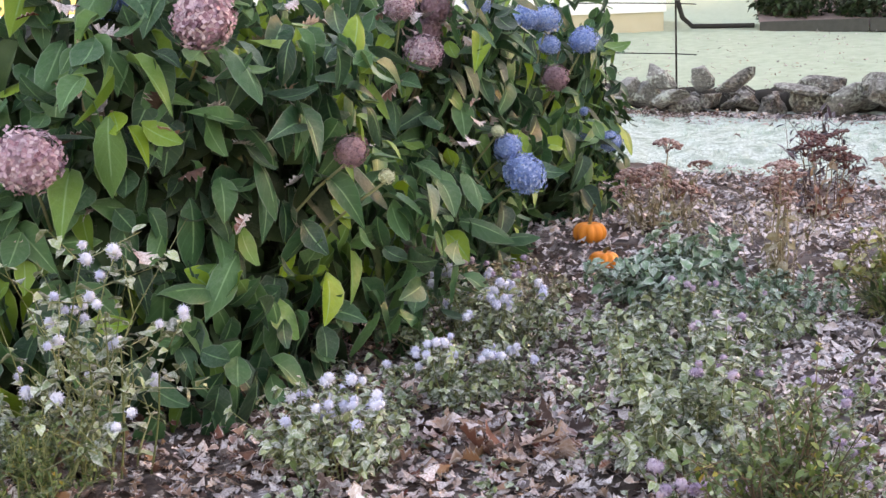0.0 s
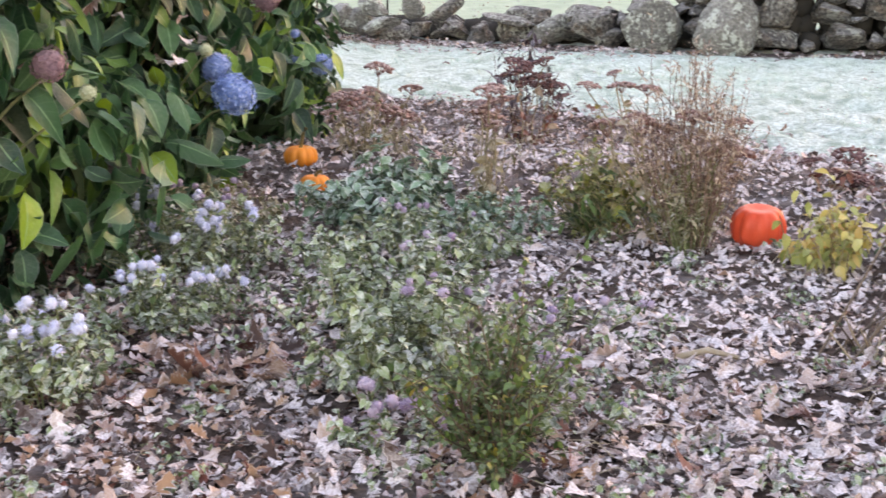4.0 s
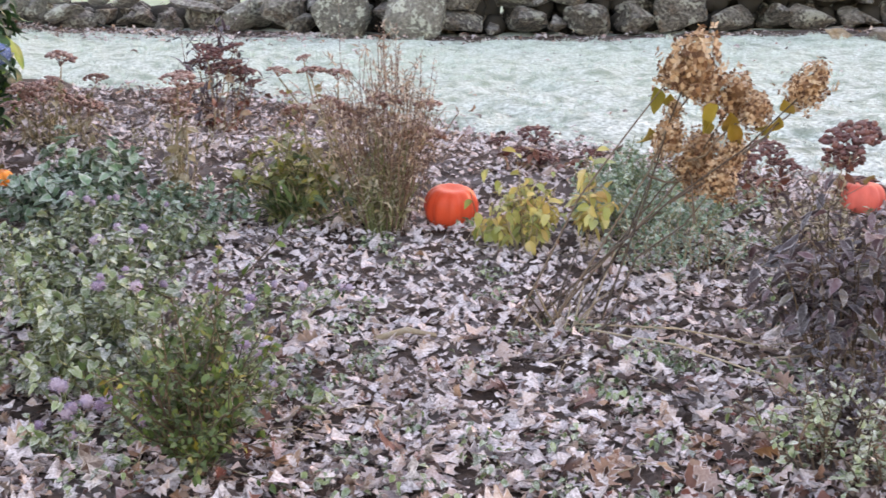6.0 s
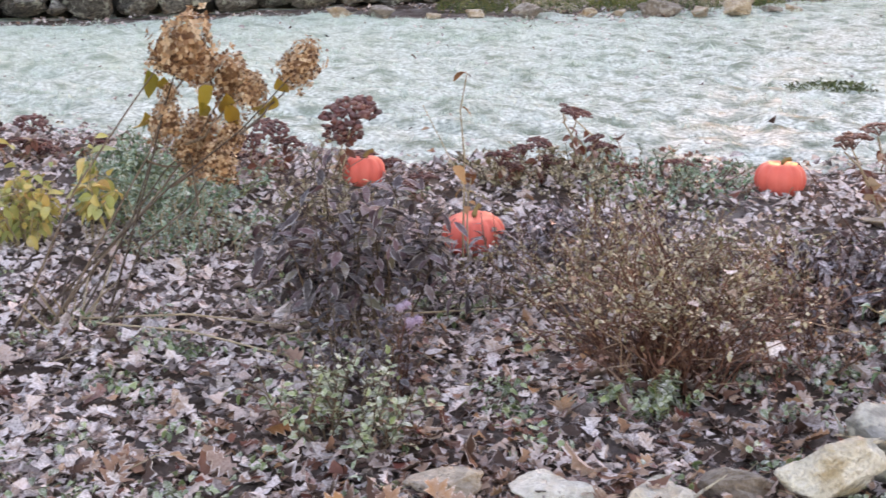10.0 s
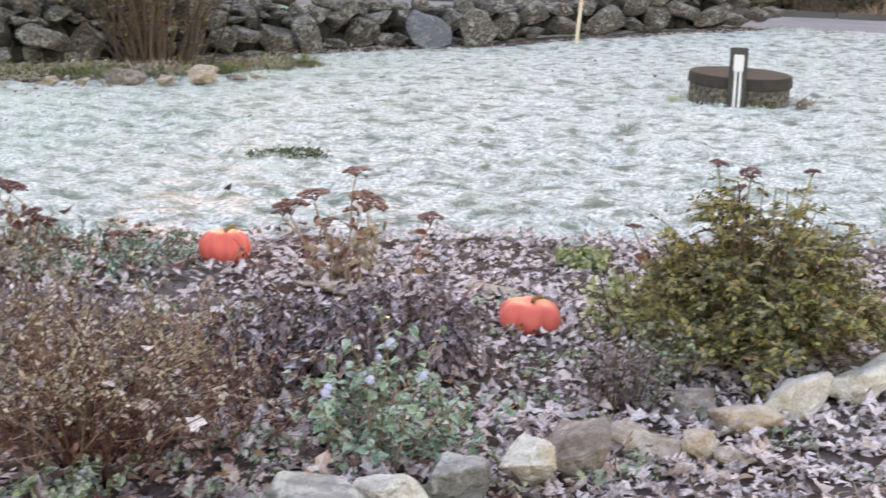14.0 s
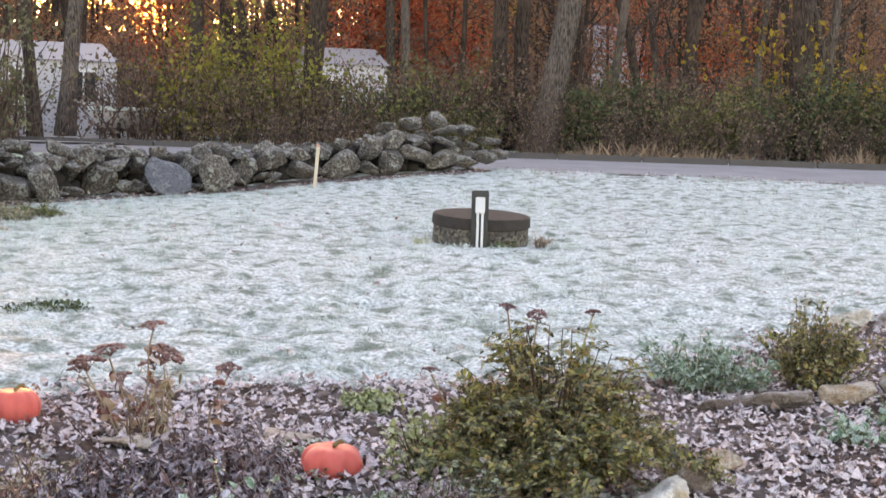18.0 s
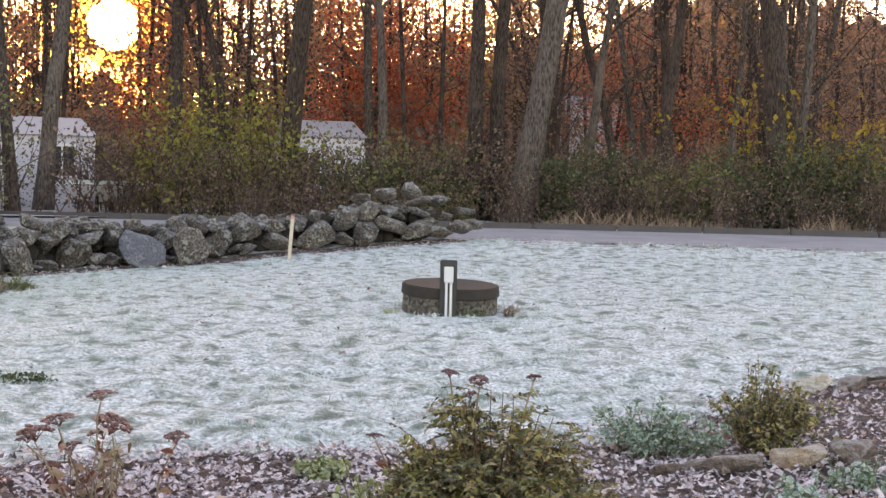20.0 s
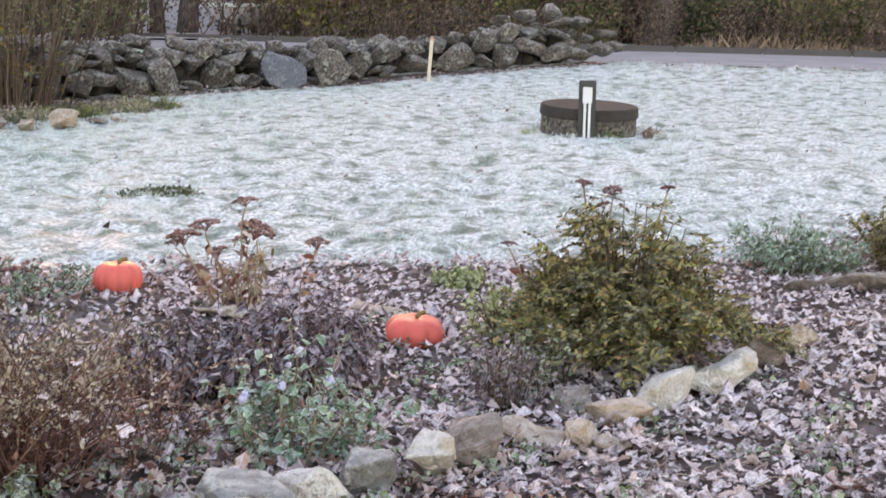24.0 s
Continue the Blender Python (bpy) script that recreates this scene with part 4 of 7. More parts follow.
        rot = turns(r.normal(size=(n_leaf, 3)) + (0, 0, -0.4), r.normal(size=(n_leaf, 3)))
        solid("crown", [scatter(FLAKE, pos, rot, r.uniform(0.7, 1.5, n_leaf) * leaf)], crown, thing, "thin autumn foliage", soft=False, kind="stuff")
    return thing


BARE, HALF = "tall bare grey-brown woodland tree", "woodland tree with thin autumn leaves"
tree(-6.9, 41, 0.62, 15, 0.0, MAT_BARK, MAT_WOOD_BROWN, 700, 1, "stout dark woodland trunk with brown leaves")
tree(0.75, 40, 0.5, 15, -0.03, MAT_BARK, MAT_WOOD_BROWN, 200, 2, BARE)
tree(1.55, 40.3, 0.48, 15, 0.05, MAT_BARK, MAT_WOOD_BROWN, 200, 3, BARE)
tree(2.35, 38.5, 0.78, 16, 0.2, MAT_BARK_PALE, MAT_WOOD_BROWN, 150, 4, "large pale leaning trunk at the road's edge", 0.6)
tree(-3.0, 45, 0.34, 15, 0.02, MAT_BARK_PALE, MAT_WOOD_BROWN, 300, 5, BARE)
tree(5.1, 46, 0.32, 15, 0.0, MAT_BARK_PALE, MAT_WOOD_BROWN, 150, 6, BARE)
tree(12.7, 40, 0.62, 15, -0.02, MAT_BARK, MAT_WOOD_BROWN, 200, 7, "thick dark trunk above the brush")
tree(13.35, 41, 0.3, 14, 0.02, MAT_BARK_PALE, MAT_WOOD_GOLD, 300, 8, HALF)
tree(-16.3, 42, 0.5, 15, 0.03, MAT_BARK_PALE, MAT_WOOD_BROWN, 500, 9, HALF)
tree(-17.4, 38, 0.34, 13, 0.0, MAT_BARK, MAT_WOOD_BROWN, 500, 10, HALF)
tree(-11.3, 47, 0.5, 15, 0.02, MAT_BARK, MAT_WOOD_ORANGE, 900, 11, HALF)
tree(-9.0, 50, 0.34, 15, -0.02, MAT_BARK, MAT_WOOD_GOLD, 700, 12, HALF)
tree(7.8, 44, 0.4, 15, 0.05, MAT_BARK, MAT_WOOD_BROWN, 250, 13, BARE)
tree(8.6, 48, 0.4, 15, -0.05, MAT_BARK, MAT_WOOD_BROWN, 250, 14, BARE)
RED = "small maple with glowing red-orange leaves"
for i, (deg, d, high, n) in enumerate([(-4.3, 53, 8, 5200), (-2.9, 56, 8.5, 5200), (-1.4, 54, 7, 3600), (9.2, 56, 5, 1400), (-20.0, 50, 12, 3000), (-11.8, 58, 8, 3000), (6.2, 60, 7, 2600)]):
    tree(deg, d, 0.22, high, 0.03, MAT_BARK, MAT_WOOD_RED, n, 30 + i, RED, 0.2, leaf=0.13, spread=2.6)
r = np.random.default_rng(21)
for i in range(62):
    deg, d = r.uniform(-24, 24), r.uniform(47, 92)
    if -15.6 < deg < -11.9:
        deg += 5
    crown = [MAT_WOOD_ORANGE, MAT_WOOD_BROWN, MAT_WOOD_GOLD, MAT_WOOD_ORANGE, MAT_WOOD_BROWN][i % 5]
    tree(deg, d, r.uniform(0.18, 0.42), r.uniform(11, 17), r.uniform(-0.06, 0.06), [MAT_BARK, MAT_BARK_PALE, MAT_BARK][i % 3], crown, int(r.uniform(600, 2200) * (1.0 if deg < 2 else 0.35)), 200 + i, HALF if i % 2 else "slender tree deep in the wood", 0.22, leaf=0.14, spread=2.6)


def brush(name, deg, d, wide, high, mat, n, seed, label, stems=26, leaf=0.1, twig=MAT_BRUSH_TWIG):
    """A thicket: thin stems and small leaves."""
    r = np.random.default_rng(seed)
    x, y = bearing(deg, d)
    thing = root(name, x, y, label, "shrub", "undergrowth beyond the road", z=float(gz(x, y)) - 0.05)
    chunks, tips = [], []
    for _ in range(stems):
        p0 = np.array([r.uniform(-0.4, 0.4) * wide, r.uniform(-0.3, 0.3) * wide, 0])
        path = limb_path(p0, (r.normal(0, 0.3), r.normal(0, 0.3), 1), high * r.uniform(0.6, 1.1), 5, r)
        chunks.append(tube(path, 0.022 * np.linspace(1, 0.3, 6), 4))
        tips += list(path[1:])
    solid("branching", chunks, twig, thing, kind="stuff")
    pos = np.array(tips)[r.integers(len(tips), size=n)] + r.normal(0, 0.16, (n, 3)) * (wide * 0.45, wide * 0.45, high * 0.4)
    pos[:, 2] = np.abs(pos[:, 2])
    rot = turns(r.normal(size=(n, 3)), r.normal(size=(n, 3)))
    solid("foliage", [scatter(FLAKE, pos, rot, r.uniform(0.6, 1.5, n) * leaf)], mat, thing, soft=False, kind="stuff")
    return thing


r = np.random.default_rng(5)
kinds = [brush("undergrowth_shrub", -20, 39, 3.0, 2.0, MAT_BRUSH, 900, 31, "brown leafless thicket at the wood's edge", 34),
         brush("undergrowth_shrub", -8, 40, 3.2, 2.4, MAT_BRUSH_GREEN, 1100, 32, "olive and brown thicket at the wood's edge", 30),
         brush("undergrowth_shrub", 2, 40, 3.0, 1.8, MAT_BRUSH, 800, 33, "dark brown bramble thicket", 40),
         brush("undergrowth_shrub", 8, 40, 3.4, 2.6, MAT_BRUSH, 1200, 34, "tall brown thicket at the wood's edge", 34)]
for row, (d0, n) in enumerate([(37.2, 17), (39.5, 16), (42.5, 17)]):
    for i in range(n):
        deg = -22 + 44 * (i + 0.5 * (row % 2) + r.uniform(-0.2, 0.2)) / (n - 1)
        d = d0 + r.uniform(-0.5, 0.5)
        x, y = bearing(deg, d)
        if (row == 0 and -19 < deg < -9.5) or -18.2 < deg < -14.4:
            continue
        s = r.uniform(0.75, 1.15) * (0.62 if row == 0 else 1.0)
        c = copy_thing(kinds[(0, 2, 3, 0, 2, 3, 1)[r.integers(7)]], pose(x, y, float(gz(x, y)) - 0.05, 0, 0, r.uniform(0, 360)))
        c.scale = (s, s, s)
brush("yellow_green_shrub", -9.8, 40.5, 4.4, 3.8, leafy("yellow_green_thicket_leaf", [(0, (0.15, 0.16, 0.035)), (1, (0.42, 0.38, 0.09))], 0, 6, thin=0.4), 3000, 61, "tall yellow-green shrub across the road", 30, 0.13)
MAT_DARK_BUSH = leafy("dark_green_thicket_leaf", [(0, (0.035, 0.055, 0.025)), (1, (0.12, 0.15, 0.06))], 0, 6)
for i, (deg, d, wide, high) in enumerate([(4.4, 38.9, 2.6, 2.3), (6.0, 39.6, 2.4, 1.9), (9.2, 38.6, 2.6, 1.8), (11.6, 39.2, 2.8, 2.3), (14.2, 38.8, 2.6, 2.5), (16.4, 39.4, 2.8, 2.2), (-3.4, 39.4, 2.2, 1.6), (-1.0, 39.0, 2.0, 1.5)]):
    brush("evergreen_shrub", deg, d, wide, high, MAT_DARK_BUSH if i % 3 != 2 else MAT_BRUSH_GREEN, 2600, 620 + i, "dark green bush in the undergrowth", 26, 0.1)
brush("golden_shrub", 14.0, 41, 2.8, 4.2, MAT_WOOD_GOLD, 900, 63, "golden-leaved sapling at the wood's edge", 22, 0.16)
brush("roadside_tree", -20.4, 33.0, 3.2, 4.0, MAT_GREY_GREEN, 2200, 64, "broad dull green tree beside the wall", 60, 0.12)
straw = []
for i in range(240):
    deg = r.uniform(2, 22)
    deg += 0.9 * math.sin(deg * 4)
    x, y = bearing(deg, r.uniform(35.6, 36.4))
    y = float(road_y(x)) + 5.6 + r.uniform(0, 1.0)
    for _ in range(5):
        straw.append((x + r.normal(0, 0.15), y + r.normal(0, 0.1), float(gz(x, y)), r.normal(0, 0.6), r.normal(0, 0.6)))
st = np.array(straw)
rot = turns(np.stack([st[:, 3], st[:, 4], np.ones(len(st))], -1), r.normal(size=(len(st), 3)))
solid("roadside_grass", [scatter(BLADE, st[:, :3], rot, r.uniform(0.15, 0.5, len(st)) * (0.7 + 0.5 * np.sin(st[:, 0] * 1.7 + np.sin(st[:, 0] * 0.6) * 2)))], MAT_STRAW, label="dry straw-coloured grass along the kerb", soft=False, kind="stuff")


# ---- plants of the bed ----
def ball(n_u=8, n_v=6, bumps=0.0, seed=0):
    u, v = np.meshgrid(np.arange(n_u) * 2 * np.pi / n_u, np.linspace(-1.45, 1.45, n_v), indexing="ij")
    r = 1 + np.random.default_rng(seed).normal(0, 1, u.shape) * bumps
    p = np.stack([np.cos(v) * np.cos(u), np.cos(v) * np.sin(u), np.sin(v)], -1) * r[..., None]
    i, k = np.meshgrid(np.arange(n_u), np.arange(n_v - 1), indexing="ij")
    q = np.stack([i * n_v + k, (i + 1) % n_u * n_v + k, (i + 1) % n_u * n_v + k + 1, i * n_v + k + 1], -1)
    return p.reshape(-1, 3), q.reshape(-1, 4)


def sphere_points(n, r):
    i = np.arange(n) + 0.5
    z = 1 - 2 * i / n
    a = i * 2.399963 + r.uniform(0, 6)
    return np.stack([np.sqrt(1 - z * z) * np.cos(a), np.sqrt(1 - z * z) * np.sin(a), z], -1)


def floret(cup=0.25):
    """Four petals."""
    v, f = [], []
    for i in range(4):
        a = i * np.pi / 2
        c, s = math.cos(a), math.sin(a)
        for x, y, z in ((0.0, 0.0, 0.0), (0.5, -0.36, cup), (0.95, 0.0, cup * 1.3), (0.5, 0.36, cup)):
            v.append((x * c - y * s, x * s + y * c, z))
        f.append((4 * i, 4 * i + 1, 4 * i + 2, 4 * i + 3))
    return np.array(v), np.array(f)


def head_mesh(name, n, size, mat, seed, squash=(1, 1, 1), rough=0.06, core_size=0.88):
    """A ball of many florets, one unit in radius."""
    r = np.random.default_rng(seed)
    p = sphere_points(n, r)
    q = p * r.normal(1, rough, (n, 1)) * squash
    rot = turns(np.cross(p, r.normal(size=p.shape)), p + r.normal(0, 0.35, p.shape))
    core = ball(14, 10, 0.05, seed)
    me = np_mesh(name, [scatter(floret(), q, rot, r.uniform(0.8, 1.25, n) * size), (core[0] * core_size * np.array(squash), core[1])])
    me.materials.append(mat)
    return me


BLUE_HEADS = [head_mesh("flower_head", 240, 0.17, MAT_BLUE, 11 + i, (1, 1, 0.85), 0.08) for i in range(3)]
PINK_HEADS = [head_mesh("flower_head", 240, 0.19, MAT_PINK, 21 + i, (1, 1, 0.9), 0.08) for i in range(3)]
MAUVE_HEADS = [head_mesh("flower_head", 130, 0.2, MAT_MAUVE, 31 + i, (1, 1, 1.0), 0.1) for i in range(2)]
CREAM_HEAD = head_mesh("flower_head", 60, 0.3, MAT_CREAM, 41)
TAN_HEADS = [head_mesh("flower_head", 130, 0.3, MAT_TAN_FLORET, 51 + i, (1, 0.9, 1.1), 0.24, 0.6) for i in range(3)]


def hang(name, mesh, at, size, parent, label="", turn=(0, 0, 0)):
    ob = new(name, mesh)
    ob.parent = parent
    ob.location, ob.scale = at, size if isinstance(size, tuple) else (size,) * 3
    ob.rotation_euler = turn
    return tagged(ob, label)


def mophead_shrub(x, y, rx, ry, high, n, singles, heads, seed, label):
    """A rounded shrub of big drooping leaves with ball-shaped flower heads."""
    r = np.random.default_rng(seed)
    thing = root("hydrangea_shrub", x, y, label, "shrub", "mophead hydrangeas along the bed")
    lump = r.uniform(0, 6, 8)

    def shell(m, k0, k1):
        a = r.uniform(0, 2 * np.pi, m)
        e = np.arcsin(r.uniform(-0.02, 1, m))
        out = np.stack([np.cos(e) * np.cos(a), np.cos(e) * np.sin(a), np.sin(e)], -1)
        bulge = 1 + 0.09 * np.sin(3 * a + lump[0] + 4 * e) + 0.07 * np.sin(7 * a + lump[1] - 6 * e) + 0.05 * np.sin(11 * e + lump[2])
        k = r.uniform(k0, k1, m) * (1.3 * bulge - 0.3)
        flare = np.cos(e) ** 0.55
        pos = np.stack([rx * flare * np.cos(a) * k, ry * flare * np.sin(a) * k, high * np.clip(np.sin(e), 0, 1) ** 0.85 * k + 0.1], -1)
        return pos, out

    pos, out = shell(n, 0.86, 1.04)
    d = out * (0.55, 0.55, 0.2) + np.stack([r.normal(0, 0.55, n), r.normal(0, 0.55, n), r.normal(-0.6, 0.6, n)], -1)
    rot = turns(d, out * (1, 1, 1.1) + (0, 0, 0.85) + r.normal(0, 0.5, (n, 3)))
    size = r.uniform(0.09, 0.195, n)
    which = r.integers(4, size=n)
    face = pos[:, 0] * 1.0 - pos[:, 1] * 0.25 + 0.25 * pos[:, 2]
    order = np.argsort(-face)
    for i in order[:singles]:
        m = Matrix(rot[i].tolist()).to_4x4()
        m.translation = pos[i]
        ob = new("leaf", LEAF_MESHES[which[i]])
        ob.parent, ob.matrix_basis = thing, m @ Matrix.Scale(size[i], 4)
    rest = order[singles:]
    chunks = [scatter(tpl, pos[rest[which[rest] == w]], rot[rest[which[rest] == w]], size[rest[which[rest] == w]]) for w, tpl in enumerate((OVATE, OVATE_B, OVATE_C, OVATE_D))]
    solid("foliage", veins(np_mesh("foliage", chunks)), MAT_HYD, thing, kind="stuff")
    # inner shell fills the shrub, with shade painted in by a darker leaf
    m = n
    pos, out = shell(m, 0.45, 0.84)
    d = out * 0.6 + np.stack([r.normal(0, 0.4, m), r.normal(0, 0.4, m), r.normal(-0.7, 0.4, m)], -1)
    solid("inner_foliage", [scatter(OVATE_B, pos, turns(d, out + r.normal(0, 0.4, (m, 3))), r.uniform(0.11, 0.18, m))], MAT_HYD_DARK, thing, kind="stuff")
    for i in range(14):
        a = r.uniform(0, 2 * np.pi)
        tip = np.array([rx * 0.75 * math.cos(a), ry * 0.75 * math.sin(a), high * r.uniform(0.6, 0.9)])
        path = np.linspace([0, 0, -0.05], tip, 5) + r.normal(0, 0.03, (5, 3)) * (0, 1, 1) * np.linspace(0, 1, 5)[:, None]
        path[0] = (r.normal(0, 0.12), r.normal(0, 0.12), -0.05)
        solid("stem", [tube(path, [0.011, 0.01, 0.009, 0.008, 0.006], 5)], MAT_STEM_TAN, thing)
    z0 = float(gz(x, y))
    for hx, hy, hz, hr, kind in heads:
        mesh, lab = {"b": (BLUE_HEADS, "round blue mophead flower"), "p": (PINK_HEADS, "round dusky pink mophead flower"), "m": (MAUVE_HEADS, "faded brown-mauve mophead flower"), "c": ([CREAM_HEAD], "small cream-green flower bud")}[kind]
        at = (hx - x, hy - y, hz - z0)
        hang("flower_head", mesh[r.integers(len(mesh))], at, hr, thing, lab, tuple(r.uniform(-0.5, 0.5, 3)))
        inward = np.array(at) * (0.75, 0.75, 0.7)
        solid("flower_stalk", [tube([inward, (np.array(at) + inward) / 2, np.array(at) - (0, 0, hr * 0.5)], 0.006, 5)], MAT_STEM_GREEN, thing)
    return thing


LEAF_MESHES = []
for tpl in (OVATE, OVATE_B, OVATE_C, OVATE_D):
    me = veins(smooth(np_mesh("leaf", [tpl])))
    me.materials.append(MAT_HYD)
    LEAF_MESHES.append(me)
mophead_shrub(-5.85, -0.25, 1.05, 1.15, 1.58, 2500, 290, [(-4.95, 0.15, 1.43, 0.105, "p"), (-4.75, -0.47, 1.0, 0.11, "p"), (-5.0, 0.66, 0.94, 0.06, "m"), (-5.05, 0.8, 0.83, 0.028, "c"), (-5.3, -0.15, 1.5, 0.06, "b"), (-5.4, 0.05, 1.55, 0.08, "p")], 1,
              "large hydrangea shrub, drooping dark green leaves, pink heads")
mophead_shrub(-7.3, 1.15, 0.95, 0.8, 1.5, 1800, 240, [(-6.44, 1.77, 0.63, 0.1, "b"), (-6.65, 1.75, 0.74, 0.068, "b"), (-6.62, 1.33, 1.23, 0.09, "p"), (-6.7, 1.38, 1.33, 0.064, "m"), (-6.5, 1.2, 1.46, 0.07, "p"), (-6.3, 1.22, 0.34, 0.095, "m"),
                                                      (-6.7, 1.42, 1.44, 0.08, "m"), (-6.64, 1.62, 1.46, 0.06, "b"), (-6.5, 1.66, 0.84, 0.03, "c")], 2, "hydrangea shrub with blue and faded pink mopheads")
mophead_shrub(-9.3, 2.45, 1.0, 0.85, 1.32, 1200, 140, [(-8.5, 2.83, 0.57, 0.07, "b"), (-8.46, 2.98, 0.55, 0.07, "b"), (-8.5, 2.83, 1.2, 0.085, "b"), (-8.4, 2.55, 1.34, 0.085, "b"), (-8.5, 2.6, 1.18, 0.065, "b"), (-8.4, 2.42, 1.36, 0.08, "b"), (-8.3, 2.57, 0.98, 0.08, "m"),
                                                      (-8.6, 2.86, 0.74, 0.03, "b")], 3, "hydrangea shrub at the bed's end with blue mopheads")


def herb(name, x, y, label, category, group, spread, high, stems, leaf_tpl, leaf, per_stem, leaf_mat, stem_mat, seed, k0=0.15, wild=0.12, thick=0.004, spiky=0.6, heads=None, foot=0.25, arch=0.0, drop=0.0, least=0.5, twiggy=0.3, dome=2):
    """Stems that rise from one base, each with leaves along it; heads: (mesh list, share of stems, radius, label)."""
    r = np.random.default_rng(seed)
    thing = root(name, x, y, label, category, group)
    rods, pos, way, tips = [], [], [], []
    skew = r.uniform(0, 6, 3)

    def clothe(path, count, lo):
        s = r.uniform(lo, 1.02, count)
        at = np.linspace(0, 1, len(path))
        pos.append(np.stack([np.interp(s, at, path[:, c]) for c in range(3)], -1))
        ahead = unit(path[-1] - path[0])
        side = r.normal(size=(count, 3))
        side -= (side @ ahead)[:, None] * ahead
        way.append(unit(side) + ahead * spiky + r.normal(0, 0.25, (count, 3)) - (0, 0, drop))

    for _ in range(stems):
        a, k = r.uniform(0, 2 * np.pi), math.sqrt(r.uniform(0, 1))
        reach = spread * (1 + 0.22 * math.sin(2 * a + skew[0]) + 0.15 * math.sin(3 * a + skew[1]))
        p0 = np.array([math.cos(a), math.sin(a), 0]) * spread * foot * k + np.append(r.normal(0, 0.08 * spread, 2), 0)
        tall = high * r.uniform(least, 1.02) * (1 - 0.4 * k**dome) * (1 + 0.12 * math.sin(3 * a + skew[2]))
        tip = np.array([math.cos(a) * reach * k, math.sin(a) * reach * k, tall])
        t = np.linspace(0, 1, 6)[:, None]
        path = p0 + (tip - p0) * t + np.array([0, 0, arch * high]) * np.sin(np.pi * t) + r.normal(0, wild * high * 0.3, (6, 3)) * t
        path[0, 2] = -0.02
        path[:, 2] = np.maximum(path[:, 2], np.linspace(-0.02, 0.03, 6))
        rods.append(tube(path, thick * np.linspace(1, 0.5, 6), 4))
        tips.append(path[-1])
        clothe(path, per_stem - per_stem // 2, k0)
        for _ in range(2):
            q = path[r.integers(2, 6)]
            twig = q + np.linspace(0, 1, 4)[:, None] * (unit(path[-1] - path[0]) * 0.8 + r.normal(0, 0.7, 3)) * high * r.uniform(0.4, 1.0) * twiggy
            twig[:, 2] = np.maximum(twig[:, 2], 0.01)
            rods.append(tube(twig, thick * np.linspace(0.6, 0.3, 4), 3))
            clothe(twig, max(1, per_stem // 4), 0.1)
    solid("branching", rods, stem_mat, thing, kind="stuff")
    pos, way = np.concatenate(pos), np.concatenate(way)
    n = len(pos)
    rot = turns(way, np.array([0, 0, 1.0]) + r.normal(0, 0.35, (n, 3)))
    rims(solid("foliage", [scatter(leaf_tpl, pos + unit(way) * leaf * 0.1, rot, r.uniform(0.5, 1.3, n) * leaf)], leaf_mat, thing, kind="stuff").data)
    if heads:
        mesh, count, radius, lab = heads
        for i in np.argsort(-np.array(tips)[:, 2])[:count]:
            p = tips[i]
            for _ in range(r.integers(1, 3)):
                hang("flower_head", mesh[r.integers(len(mesh))], tuple(p + r.normal(0, radius * 0.7, 3) + (0, 0, radius * 0.5)), radius * r.uniform(0.75, 1.25), thing, lab, tuple(r.uniform(-0.6, 0.6, 3)))
    return thing


def spray_shrub(name, x, y, label, rx, ry, high, limbs, leaf, mat, seed):
    """A peaked shrub of arching limbs with flat sprays of small leaves in two ranks."""
    r = np.random.default_rng(seed)
    thing = root(name, x, y, label, "shrub", "shrubs of the bed")
    rods, pos, way, up = [], [], [], []
    for i in range(limbs):
        a, k = r.uniform(0, 2 * np.pi), math.sqrt(r.uniform(0.0, 1))
        k *= 1 + 0.16 * math.sin(3 * a + 1.0) + 0.1 * math.sin(7 * a)
        tip = np.array([math.cos(a) * rx * k, math.sin(a) * ry * k, high * max(0.14, 1 - 0.92 * k ** 1.35) * r.uniform(0.8, 1.04)])
        foot = np.array([math.cos(a) * 0.1 * k, math.sin(a) * 0.1 * k, -0.02])
        t = np.linspace(0, 1, 7)[:, None]
        path = foot + (tip - foot) * t + np.array([0, 0, 0.16 * high * k]) * np.sin(np.pi * t) + r.normal(0, 0.008, (7, 3)) * t
        rods.append(tube(path, 0.0045 * np.linspace(1, 0.35, 7), 4))
        for _ in range(14):
            s = r.uniform(0.22, 1.0)
            p = np.array([np.interp(s, t[:, 0], path[:, c]) for c in range(3)])
            d = np.array([math.cos(a) * 0.8, math.sin(a) * 0.8, 0.25]) + r.normal(0, 0.65, 3) * (1, 1, 0.6)
            d /= np.linalg.norm(d)
            ln = r.uniform(0.07, 0.16)
            bend = np.array([0, 0, -0.35 * ln])
            twig = np.stack([p, p + d * ln * 0.5 + bend * 0.1, p + d * ln + bend * 0.5])
            rods.append(tube(twig, [0.0016, 0.0013, 0.0008], 3))
            face = np.array([0, 0, 1.0]) + r.normal(0, 0.35, 3)
            side = np.cross(d, face)
            side /= np.linalg.norm(side)
            for q in np.linspace(0.15, 1, 8):
                base = p + d * ln * q + bend * 0.5 * q * q
                for hand in (-1, 1):
                    pos.append(base)
                    way.append(side * hand * 0.9 + d * 0.6 + r.normal(0, 0.22, 3))
                    up.append(face)
    solid("branching", rods, MAT_TWIG, thing, kind="stuff")
    pos, way, up = np.array(pos), np.array(way), np.array(up)
    pos[:, 2] = np.maximum(pos[:, 2], 0.02)
